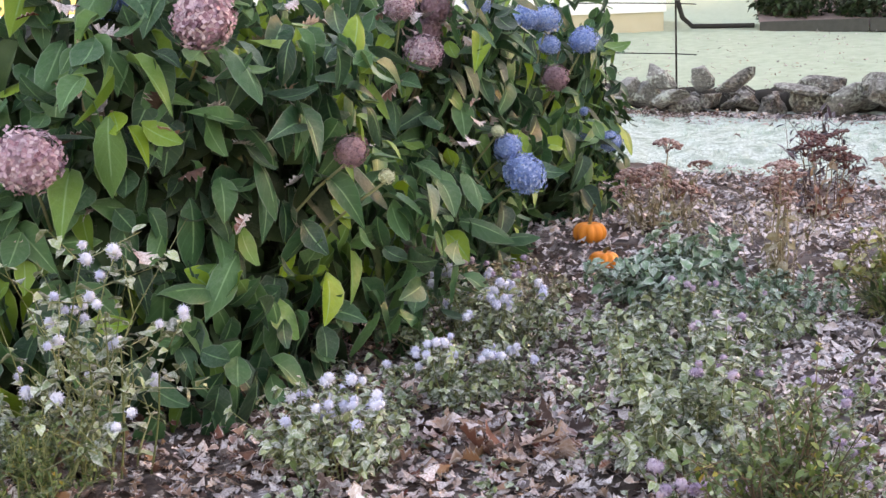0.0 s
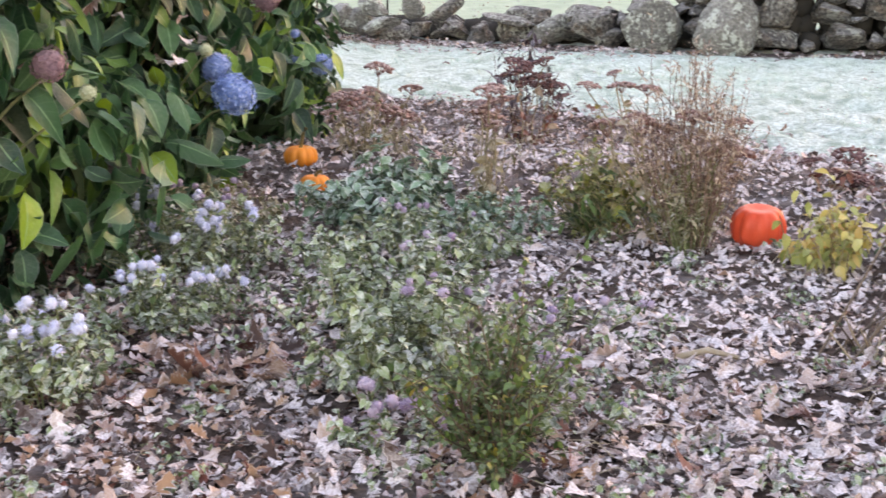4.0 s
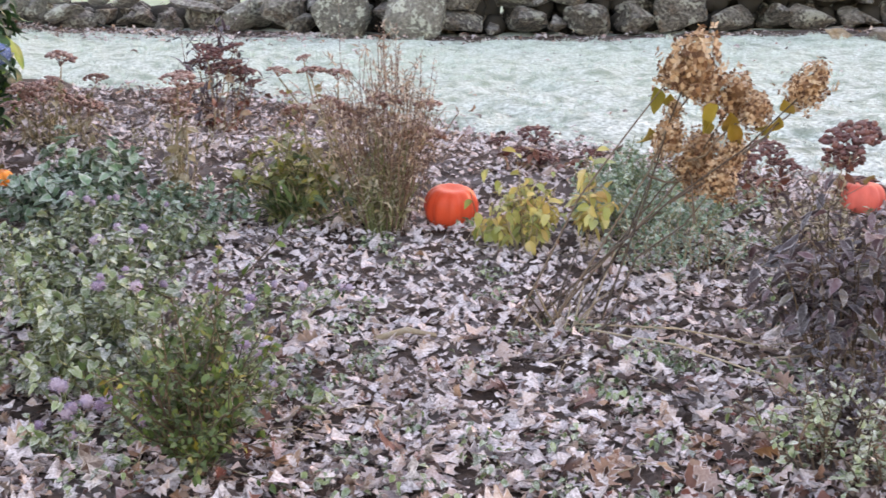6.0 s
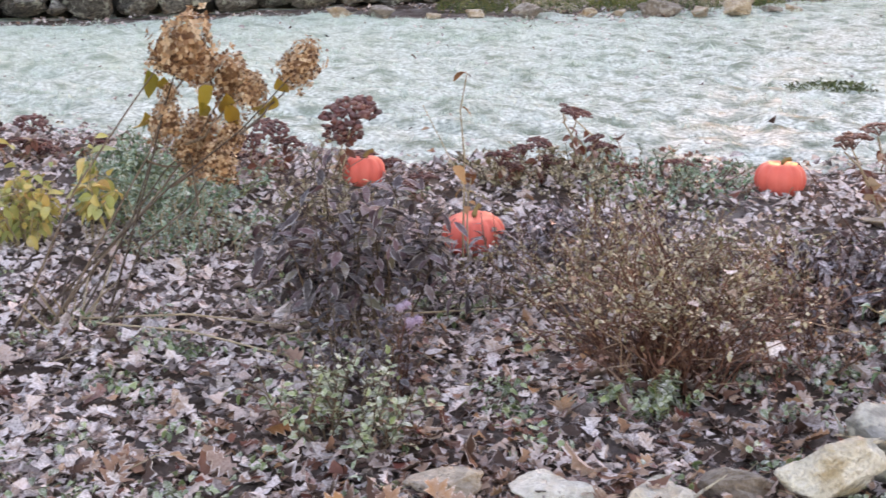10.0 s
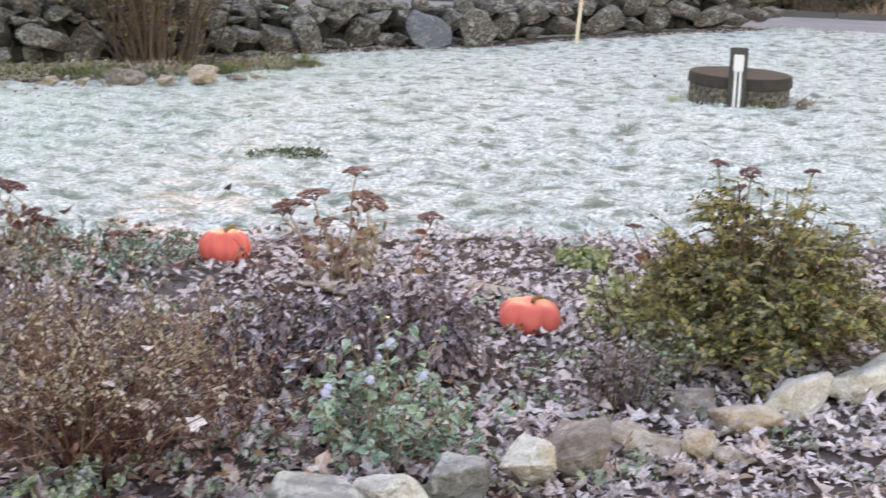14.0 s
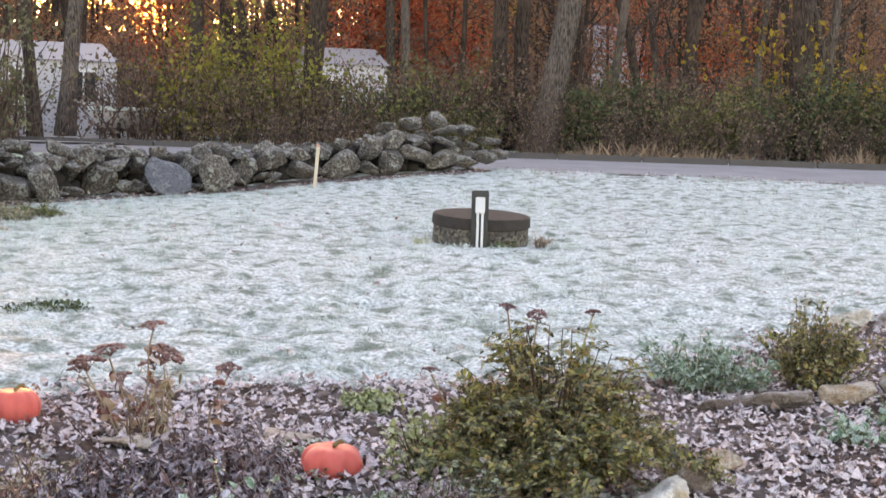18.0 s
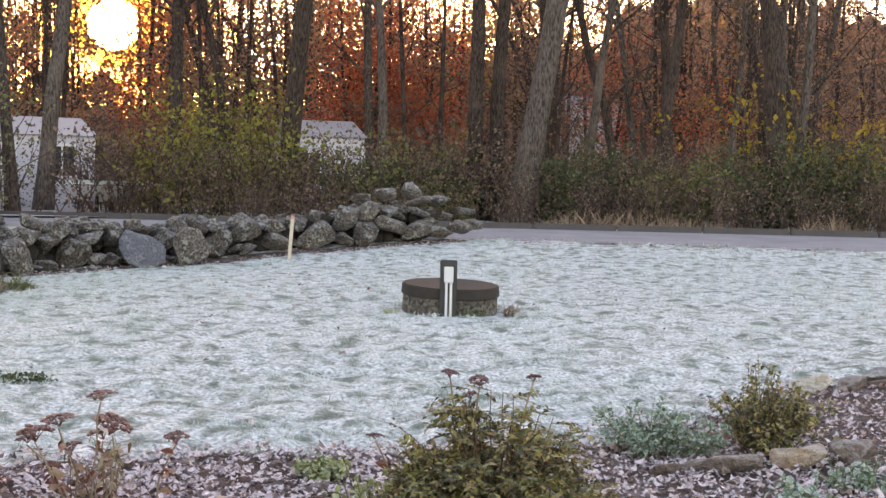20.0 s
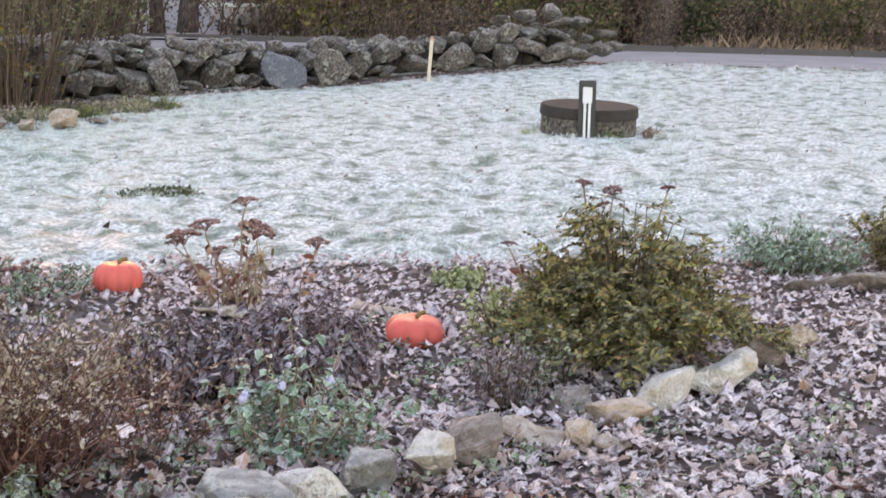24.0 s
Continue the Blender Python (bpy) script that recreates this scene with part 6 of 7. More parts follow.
sedum(-5.43, 4.52, [(0.16, 0.00, 0.20, 0.080), (0.06, 0.01, 0.10, 0.081), (0.06, 0.13, 0.06, 0.087), (-0.15, 0.01, 0.13, 0.059), (0.32, 0.23, 0.10, 0.051)], MAT_SEDUM, 308, "purple drooping sedum heads")
sedum(-5.97, 2.88, [(0.11, -0.05, 0.64, 0.074), (0.06, 0.02, 0.57, 0.081), (-0.03, 0.02, 0.50, 0.082), (-0.12, 0.03, 0.55, 0.055), (0.09, 0.00, 0.47, 0.053)], MAT_SEDUM_ROSE, 309, "tall maroon sedum by the frosted mint")
sedum(-7.75, 4.08, [(0.08, -0.10, 0.53, 0.087), (0.06, 0.02, 0.43, 0.106), (0.04, 0.15, 0.38, 0.089), (-0.15, -0.03, 0.44, 0.083), (0.12, 0.05, 0.55, 0.070), (0.11, 0.19, 0.32, 0.053)], MAT_SEDUM, 310, "dark purple-leaved stems with seed heads")
sedum(-7.65, 2.92, [(0.15, 0.05, 0.50, 0.075), (0.04, -0.02, 0.30, 0.116), (0.03, 0.17, 0.23, 0.100), (-0.01, 0.28, 0.19, 0.094), (0.03, -0.14, 0.33, 0.082), (-0.06, -0.16, 0.23, 0.066), (0.04, 0.30, 0.36, 0.067), (0.13, 0.01, 0.38, 0.049)], MAT_SEDUM_ROSE, 311, "russet sedum clump at the bed's end")
sedum(-5.11, 3.41, [(-0.13, -0.41, 0.72, 0.050), (-0.12, -0.25, 0.71, 0.058), (-0.12, -0.11, 0.69, 0.058), (-0.29, -0.21, 0.51, 0.077), (-0.04, -0.19, 0.56, 0.074), (-0.05, -0.07, 0.51, 0.075), (0.06, 0.22, 0.40, 0.102), (0.12, -0.03, 0.59, 0.074), (0.18, 0.17, 0.56, 0.062), (-0.21, -0.23, 0.76, 0.033)], MAT_SEDUM_ROSE, 312, "dry sedum heads among wiry twigs")
sedum(0.21, 5.45, [(-0.09, 0.02, 0.74, 0.033), (0.03, 0.02, 0.71, 0.039), (0.25, 0.01, 0.73, 0.028), (-0.01, 0.02, 0.65, 0.033), (-0.39, 0.0, 0.48, 0.033)], MAT_SEDUM, 313, "maroon seed heads above the bronze shrub")

# ---- dried panicle hydrangea ----
panicle = root("panicle_hydrangea", -3.37, 2.95, "leggy hydrangea with dried tan flower panicles and yellowing leaves", "shrub", "shrubs of the bed")
r = np.random.default_rng(9)
PANICLE_HEADS = [(0.13, 0.47, 0.91, 0.076), (0.04, 0.59, 0.83, 0.065), (0.05, 0.47, 0.87, 0.054), (0.11, 0.72, 0.76, 0.065), (0.23, 0.69, 0.73, 0.049), (0.43, 0.73, 0.84, 0.054), (0.30, 0.82, 0.79, 0.043), (0.04, 0.46, 0.63, 0.054), (0.03, 0.65, 0.56, 0.06), (0.17, 0.65, 0.58, 0.045), (0.21, 0.54, 0.50, 0.05), (0.02, 0.58, 0.52, 0.045), (0.05, 0.47, 0.73, 0.026), (0.01, 0.63, 0.46, 0.043)]
for i, (hx, hy, hz, hr) in enumerate(PANICLE_HEADS):
    hang("flower_head", TAN_HEADS[i % 3], (hx, hy, hz), (hr, hr, hr * 1.15), panicle, "papery tan flower panicle", (r.uniform(-0.5, 0.5), r.uniform(-0.5, 0.5), r.uniform(0, 6)))
    p0 = np.array([r.normal(0, 0.09), r.normal(0, 0.09), -0.03])
    tip = np.array([hx, hy, hz])
    if i in (1, 4, 6, 9, 11, 13):
        p0 = np.array(PANICLE_HEADS[i - 1][:3]) * 0.72 + (r.normal(0, 0.03), r.normal(0, 0.03), 0)
    mid = p0 + (tip - p0) * 0.55 + np.array([r.normal(0, 0.05), r.normal(0, 0.05), -0.02])
    path = [p0, p0 + (mid - p0) * 0.5 + r.normal(0, 0.012, 3), mid, mid + (tip - mid) * 0.5 + r.normal(0, 0.015, 3), tip]
    solid("stem", [tube(path, [0.0048, 0.0042, 0.0035, 0.003, 0.002], 6)], MAT_TWIG, panicle)
leaf_me = smooth(np_mesh("leaf", [OVATE_B]))
leaf_me.materials.append(leafy("yellowing_hydrangea_leaf", [(0, (0.16, 0.20, 0.03)), (0.5, (0.42, 0.33, 0.05)), (1, (0.50, 0.30, 0.05))], 0.08, 50, 0.5, 0.25))
for lx, ly, lz in ((0.00, 0.42, 0.78), (0.04, 0.45, 0.82), (0.04, 0.46, 0.76), (0.13, 0.54, 0.67), (0.19, 0.60, 0.70), (0.19, 0.60, 0.66), (0.29, 0.68, 0.66), (0.33, 0.71, 0.75), (0.32, 0.70, 0.69), (-0.01, 0.41, 0.64), (0.16, 0.57, 0.72)):
    m = Matrix(turns(np.array([[r.normal(0, 0.4), r.normal(0, 0.4), -1.0]]), np.array([[0.75, -0.65, 0.3]]) + r.normal(0, 0.3, (1, 3)))[0].tolist()).to_4x4()
    m.translation = (lx, ly, lz + 0.03)
    ob = new("leaf", leaf_me)
    ob.parent, ob.matrix_basis = panicle, m @ Matrix.Scale(r.uniform(0.07, 0.1), 4)
for i in range(16):
    a = r.uniform(0, 2 * np.pi)
    ln = r.uniform(0.15, 0.6)
    p0 = np.array([r.normal(0, 0.04), r.normal(0, 0.04), -0.02])
    tip = p0 + np.array([math.cos(a) * ln * 0.6, math.sin(a) * ln * 0.6, ln * r.uniform(0.2, 0.9)])
    solid("twig", [tube([p0, (p0 + tip) / 2 + r.normal(0, 0.015, 3), tip], [0.005, 0.004, 0.0025], 5)], MAT_STEM_TAN if i % 2 else MAT_TWIG, panicle)

# ---- edging stones ----
def edging(x, y, wide, high, mat, seed, deep=0.0, turn=0.0, tip=0.0, group="edging stones of the bed", label="rough field stone edging the flower bed"):
    me = stone_mesh("edging_stone", seed, 13, 0.025, 0.03)
    me.materials.append(mat)
    ob = new("edging_stone", me)
    ob.matrix_basis = pose(x, y, float(gz(x, y)) + high * 0.45, 0, tip, math.degrees(turn)) @ Matrix.Diagonal((wide * 1.12, (deep or wide * 0.75) * 1.1, high * 1.25, 1))
    sub = ob.modifiers.new("facets", "SUBSURF")
    sub.subdivision_type, sub.levels, sub.render_levels = "SIMPLE", 1, 1
    tex = bpy.data.textures.get("stone_relief") or bpy.data.textures.new("stone_relief", "CLOUDS")
    tex.noise_scale = 0.32
    dis = ob.modifiers.new("relief", "DISPLACE")
    dis.texture, dis.strength, dis.mid_level = tex, 0.13, 0.5
    return tagged(ob, label, "stone", group)


GREY, PALE, TAN, BROWN = "grey rounded edging stone with lichen", "pale cream quartz edging stone", "tan sandstone edging stone", "brown-grey angular edging stone"
for i, (x, y, w, h, mat, turn, tip, lab) in enumerate([
        (-1.62, 2.52, 0.2, 0.07, MAT_EDGE_TAN, 0.6, 0, TAN), (-1.37, 2.62, 0.22, 0.07, MAT_EDGE_PALE, 0.5, 4, PALE), (-1.17, 2.7, 0.2, 0.11, MAT_EDGE_PALE, 0.7, -4, PALE), (-1.02, 2.88, 0.19, 0.09, MAT_EDGE_BROWN, 0.5, 0, BROWN),
        (-0.84, 3.0, 0.27, 0.16, MAT_EDGE_PALE, 0.6, -14, PALE), (-0.73, 3.24, 0.3, 0.18, MAT_EDGE_GREY, 0.5, 4, GREY), (-0.6, 3.43, 0.23, 0.14, MAT_EDGE_PALE, 0.4, 10, PALE), (-0.48, 3.6, 0.23, 0.15, MAT_EDGE_GREY, 0.3, 0, GREY),
        (-0.31, 3.72, 0.2, 0.2, MAT_EDGE_PALE, 0.2, 24, "pointed pale stone leaning in the edging"), (-0.19, 3.97, 0.3, 0.16, MAT_EDGE_BROWN, 0.3, -6, BROWN), (0.0, 4.16, 0.27, 0.12, MAT_EDGE_TAN, 0.2, 3, TAN), (0.14, 4.2, 0.16, 0.1, MAT_EDGE_TAN, 0.9, 0, TAN),
        (0.24, 4.18, 0.15, 0.06, MAT_EDGE_TAN, 0.2, 0, TAN), (0.11, 4.64, 0.24, 0.08, MAT_EDGE_BROWN, 0.5, -14, "dark brown slab tilted in the edging"), (0.29, 4.52, 0.27, 0.1, MAT_EDGE_TAN, 0.4, 6, TAN), (0.45, 4.74, 0.36, 0.15, MAT_EDGE_PALE, 0.7, -26, PALE),
        (0.68, 5.06, 0.38, 0.15, MAT_EDGE_PALE, 0.75, -16, "white quartz edging stone with frost"), (0.86, 5.42, 0.24, 0.19, MAT_EDGE_BROWN, 0.4, 12, BROWN), (1.06, 5.74, 0.21, 0.14, MAT_EDGE_TAN, 0.3, 0, TAN), (1.26, 7.2, 0.22, 0.1, MAT_EDGE_BROWN, 0.1, 0, BROWN),
        (1.6, 7.26, 0.46, 0.12, MAT_EDGE_BROWN, 0.05, 0, "long flat brown edging stone"), (2.05, 7.5, 0.4, 0.15, MAT_EDGE_TAN, 0.2, 0, "rounded brown stone in the edging"), (2.4, 7.66, 0.34, 0.16, MAT_EDGE_BROWN, 0.3, 0, BROWN),
        (2.92, 10.7, 0.34, 0.18, MAT_EDGE_PALE, 0.3, -10, PALE), (3.2, 10.8, 0.36, 0.15, MAT_EDGE_BROWN, 0.3, 0, BROWN), (3.6, 11.2, 0.34, 0.16, MAT_EDGE_GREY, 0.3, 0, GREY)]):
    edging(x, y, w, h, mat, 500 + i, deep=0.17 if w > 0.35 and h < 0.16 else 0.0, turn=turn, tip=tip, label=lab)
r = np.random.default_rng(12)
for i, (x, y, w) in enumerate([(-9.6, 12.75, 0.3), (-9.15, 12.95, 0.35), (-8.6, 13.2, 0.2), (-8.25, 13.5, 0.24), (-7.7, 13.75, 0.42), (-7.2, 14.15, 0.26), (-6.9, 14.4, 0.24), (-6.55, 14.65, 0.5), (-6.15, 14.85, 0.28), (-5.8, 15.05, 0.52), (-5.55, 15.5, 0.24), (-5.45, 16.0, 0.3)]):
    edging(x, y, w, w * 0.42, [MAT_EDGE_TAN, MAT_EDGE_BROWN, MAT_EDGE_TAN][i % 3], 560 + i, turn=r.uniform(0, 3), group="small stones edging the far bed", label="small tan stone edging the far bed")
for i, (x, y, w) in enumerate([(-0.88, 6.12, 0.34), (-1.46, 5.64, 0.26)]):
    edging(x, y, w, 0.05, MAT_EDGE_TAN, 580 + i, deep=w * 0.7, group="stepping stones", label="flat pinkish stepping stone lightly frosted")

# ---- the house beyond the wall, its bed and the iron arch ----
house = root("house", -31.2, 13.0, "white clapboard house on a cream foundation", "house", z=0.66, rz=radians(247))
W, DEEP = 12.0, 8.0
part("foundation", box(W, DEEP, 0.75, x=W / 2, y=-DEEP / 2, z=-0.3, bevel=0.01), MAT_FOUND, house, "cream painted foundation")
part("wall", box(W + 0.04, DEEP + 0.04, 4.6, x=W / 2, y=-DEEP / 2, z=0.45, bevel=0), MAT_SIDING, house)
for k in range(27):
    bm = box(W + 0.08, 0.03, 0.165, x=W / 2, y=0.035, z=0.44 + 0.165 * k, bevel=0.004)
    for v in bm.verts:
        if v.co.z < 0.5 + 0.165 * k:
            v.co.y += 0.018 if v.co.y > 0.03 else 0
    part("clapboard", bm, MAT_SIDING, house)
part("corner_board", box(0.14, 0.14, 4.6, x=0.0, y=0.03, z=0.45, bevel=0.005), MAT_SIDING, house)
bm = bmesh.new()
vs = [bm.verts.new(c) for c in ((-0.5, 0.5, 5.0), (W + 0.5, 0.5, 5.0), (W + 0.5, -DEEP - 0.5, 5.0), (-0.5, -DEEP - 0.5, 5.0), (-0.5, -DEEP / 2, 7.6), (W + 0.5, -DEEP / 2, 7.6))]
for ids in ((0, 1, 5, 4), (2, 3, 4, 5), (0, 4, 3), (1, 2, 5), (3, 2, 1, 0)):
    bm.faces.new([vs[i] for i in ids])
part("roof", bm, plain("dark_shingle", (0.05, 0.05, 0.055), (0.12, 0.12, 0.125), 4), house, "dark shingled roof")
drain = root("drain_pipe", -30.9, 13.5, "black corrugated drain pipe at the house corner", "pipe")
solid("pipe", [tube([(0.05, -0.3, 0.7), (0.1, -0.2, 0.3), (0.2, 0, 0.09), (0.5, 0.7, 0.07), (0.75, 1.3, 0.06)], 0.06, 10)], MAT_IRON, drain)
timber = root("raised_bed_timber", -29.7, 14.7, "dark weathered timber edging a raised bed", "timber", rz=radians(65))
for i in range(5):
    part("timber", box(2.38, 0.14, 0.3, x=1.2 + 2.4 * i, z=-0.1, bevel=0.015), MAT_DARKWOOD, timber)
r = np.random.default_rng(77)
mu, mv = np.meshgrid(np.linspace(0, 12, 40), np.linspace(0.1, 5, 16), indexing="ij")
mz = 0.16 + 0.5 * (mv / 5) + r.normal(0, 0.02, mu.shape)
ca, sa = math.cos(radians(65)), math.sin(radians(65))
mx, my = -29.7 + mu * ca - mv * sa, 14.7 + mu * sa + mv * ca
mq = np.stack(np.meshgrid(np.arange(39), np.arange(15), indexing="ij"), -1).reshape(-1, 2)
mf = np.stack([mq[:, 0] * 16 + mq[:, 1], (mq[:, 0] + 1) * 16 + mq[:, 1], (mq[:, 0] + 1) * 16 + mq[:, 1] + 1, mq[:, 0] * 16 + mq[:, 1] + 1], -1)
solid("mulch_bed", [(np.stack([mx, my, mz + gz(mx, my)], -1).reshape(-1, 3), mf)], plain("leafy_mulch", (0.12, 0.08, 0.07), (0.36, 0.27, 0.26), 2.5, 0.95, fine=14), label="raised bed strewn with fallen leaves", kind="structure")
for i, (u, v, s) in enumerate([(0.6, 1.6, 1.0), (2.2, 1.9, 1.1), (3.8, 2.2, 1.0), (5.2, 2.6, 0.9)]):
    x, y = -29.7 + u * ca - v * sa, 14.7 + u * sa + v * ca
    herb("dark_shrub", x, y, "dark green clipped shrub in the raised bed", "shrub", "shrubs by the house", 0.9 * s, 1.3 * s, 60, ROUND, 0.13, 20, MAT_HYD_DARK, MAT_TWIG, 700 + i, 0.05, foot=0.5)
yard_tree = root("young_tree", -29.2, 18.9, "slim dark trunk in the raised bed", "tree")
solid("trunk", [tube([(0, 0, -0.1), (0.02, 0, 1.5), (-0.03, 0.03, 3), (0, 0, 5)], [0.12, 0.1, 0.09, 0.05], 10)], MAT_BARK, yard_tree)
arch = root("iron_trellis", -16.9, 6.8, "thin black iron trellis with two posts", "trellis", z=0.0)
TP = ((-0.1, 0.35), (-0.55, -0.45))
for px, py in TP:
    solid("post", [tube([(px, py, 0.0), (px, py, 1.0), (px, py, 2.1)], 0.014, 8)], MAT_IRON, arch)
for z in (0.72, 1.36):
    solid("cross_bar", [tube([(0.02, 0.58, z - 0.02), (TP[0][0], TP[0][1], z), (TP[1][0], TP[1][1], z + 0.04), (-0.75, -0.8, z + 0.05)], 0.008, 6)], MAT_IRON, arch)

# ---- parked car behind the shrubs ----
def car(x, y, turn):
    thing = root("parked_car", x, y, "white car parked behind the hydrangeas", "car", rz=turn)
    paint = plain("white_car_paint", (0.78, 0.79, 0.80), (0.82, 0.83, 0.84), 2.0, 0.25, bump=0.0)
    glass = plain("tinted_car_glass", (0.02, 0.022, 0.022), (0.035, 0.037, 0.036), 2.0, 0.06, bump=0.0)
    tyre = plain("tyre_rubber", (0.015, 0.015, 0.015), (0.03, 0.03, 0.03), 20, 0.9)

    def loft(sections):
        bm = bmesh.new()
        rings = [[bm.verts.new((px, s * w, z)) for s, w, z in ((-1, w0, z0), (-1, w1, z1), (1, w1, z1), (1, w0, z0))] for px, w0, z0, w1, z1 in sections]
        for a, b in zip(rings[:-1], rings[1:]):
            for i in range(4):
                bm.faces.new((a[i], a[(i + 1) % 4], b[(i + 1) % 4], b[i]))
        bm.faces.new(rings[0][::-1]), bm.faces.new(rings[-1])
        bmesh.ops.recalc_face_normals(bm, faces=bm.faces)
        bmesh.ops.bevel(bm, geom=bm.edges[:], offset=0.05, segments=3, affect="EDGES")
        return bm

    part("body", loft([(-2.2, 0.78, 0.42, 0.76, 0.72), (-2.0, 0.88, 0.28, 0.84, 0.88), (-0.9, 0.9, 0.25, 0.88, 1.0), (1.2, 0.9, 0.25, 0.88, 1.04), (2.05, 0.88, 0.28, 0.84, 1.02), (2.2, 0.8, 0.4, 0.78, 0.8)]), paint, thing)
    part("windows", loft([(-1.0, 0.84, 0.97, 0.8, 1.0), (-0.35, 0.86, 0.98, 0.68, 1.42), (1.2, 0.86, 1.0, 0.68, 1.44), (1.95, 0.84, 1.0, 0.74, 1.08)]), glass, thing, "dark tinted car windows")
    part("roof", loft([(-0.4, 0.6, 1.4, 0.56, 1.45), (0.3, 0.69, 1.41, 0.62, 1.5), (1.25, 0.66, 1.41, 0.58, 1.48)]), paint, thing)
    for wx in (-1.4, 1.35):
        for wy in (-0.82, 0.82):
            bm = bmesh.new()
            bmesh.ops.create_cone(bm, cap_ends=True, segments=28, radius1=0.32, radius2=0.32, depth=0.2)
            bmesh.ops.bevel(bm, geom=[g for g in bm.edges if g.calc_face_angle(0) > 1], offset=0.04, segments=2, affect="EDGES")
            wheel = part("wheel", bm, tyre, thing)
            wheel.matrix_basis = pose(wx, wy, 0.31, 90)
            bm = bmesh.new()
            bmesh.ops.create_cone(bm, cap_ends=True, segments=20, radius1=0.19, radius2=0.17, depth=0.22)
            part("rim", bm, MAT_PVC, wheel, "grey wheel rim")


car(-11.4, -1.0, radians(80))

# ---- far houses, a boat and the sun ----
def far_house(deg, d, wide, high, label, seed, roof=(0.5, 0.49, 0.52), windows=2):
    x, y = bearing(deg, d)
    h = root("house", x, y, label, "house", "houses in the wood", rz=radians(-deg + 8))
    part("wall", box(wide, 6, high + 0.22, y=3, z=-0.2, bevel=0), MAT_SHED, h)
    for k in range(int(high / 0.25)):
        part("clapboard", box(wide + 0.06, 0.05, 0.235, y=-0.02, z=-0.1 + 0.25 * k, bevel=0.01), MAT_SHED, h)
    bm = bmesh.new()
    e = wide / 2 + 0.08
    vs = [bm.verts.new(c) for c in ((-e, -0.15, high), (e, -0.15, high), (e, 6.15, high), (-e, 6.15, high), (-e, 3, high + 0.7), (e, 3, high + 0.7))]
    for ids in ((0, 1, 5, 4), (2, 3, 4, 5), (0, 4, 3), (1, 2, 5), (3, 2, 1, 0)):
        bm.faces.new([vs[i] for i in ids])
    part("roof", bm, plain("pale_roof", tuple(c * 0.8 for c in roof), roof, 3), h, "pale frosted roof")
    for i in range(windows):
        wx = -wide * 0.28 + i * wide * 0.5
        win = part("window", box(0.9, 0.08, 1.1, x=wx, y=-0.06, z=0.9, bevel=0.01), MAT_SIDING, h, "white framed window")
        glass = plain("window_glass", (0.02, 0.022, 0.025), (0.04, 0.043, 0.047), 3, 0.4, bump=0)
        for px in (-0.2, 0.2):
            part("pane", box(0.34, 0.03, 0.9, x=wx + px, y=-0.1, z=1.0, bevel=0.005), glass, win, "dark glass pane")
    return h


far_house(-16.6, 45.5, 3.6, 2.25, "white cottage seen through the trees", 1)
far_house(-5.2, 47.6, 2.4, 2.45, "small white outbuilding among the trees", 2, (0.42, 0.40, 0.42), windows=1)
far_house(5.2, 72, 3.4, 5.0, "grey-roofed house deep in the wood", 3, (0.24, 0.25, 0.30), 1)
boat = root("covered_boat", *bearing(-13.4, 41), "small pale boat on a trailer among the trees", "boat", rz=0.2)
bu, bv = np.meshgrid(np.linspace(-1, 1, 17), np.linspace(-1, 1, 9), indexing="ij")
keel = np.stack([bu * 1.5, bv * 0.75 * np.sqrt(np.clip(1 - bu**4, 0.02, 1)), 0.75 - 0.45 * (1 - bv**2) * np.sqrt(np.clip(1 - bu**4, 0, 1))], -1)
bq = np.stack(np.meshgrid(np.arange(16), np.arange(8), indexing="ij"), -1).reshape(-1, 2)
bf = np.stack([bq[:, 0] * 9 + bq[:, 1], (bq[:, 0] + 1) * 9 + bq[:, 1], (bq[:, 0] + 1) * 9 + bq[:, 1] + 1, bq[:, 0] * 9 + bq[:, 1] + 1], -1)
deck = keel.copy()
deck[..., 2] = 0.78 + 0.12 * (1 - bv**2)
solid("hull", [(keel.reshape(-1, 3), bf)], MAT_SIDING, boat)
solid("cover", [(deck.reshape(-1, 3), bf)], plain("pale_green_tarp", (0.45, 0.52, 0.45), (0.6, 0.66, 0.58), 4), boat, "pale green tarpaulin cover")
for bx in (-0.6, 0.4):
    solid("trailer_leg", [tube([(bx, -0.4, -0.05), (bx, -0.4, 0.5)], 0.05, 8)], MAT_IRON, boat)


def shine_through(nt, glow):
    """Glowing air: adds its light to what lies behind and holds no light back."""
    clear, both = nt.nodes.new("ShaderNodeBsdfTransparent"), nt.nodes.new("ShaderNodeAddShader")
    nt.links.new(glow.outputs[0], both.inputs[0])
    nt.links.new(clear.outputs[0], both.inputs[1])
    nt.links.new(both.outputs[0], nt.nodes["Material Output"].inputs[0])


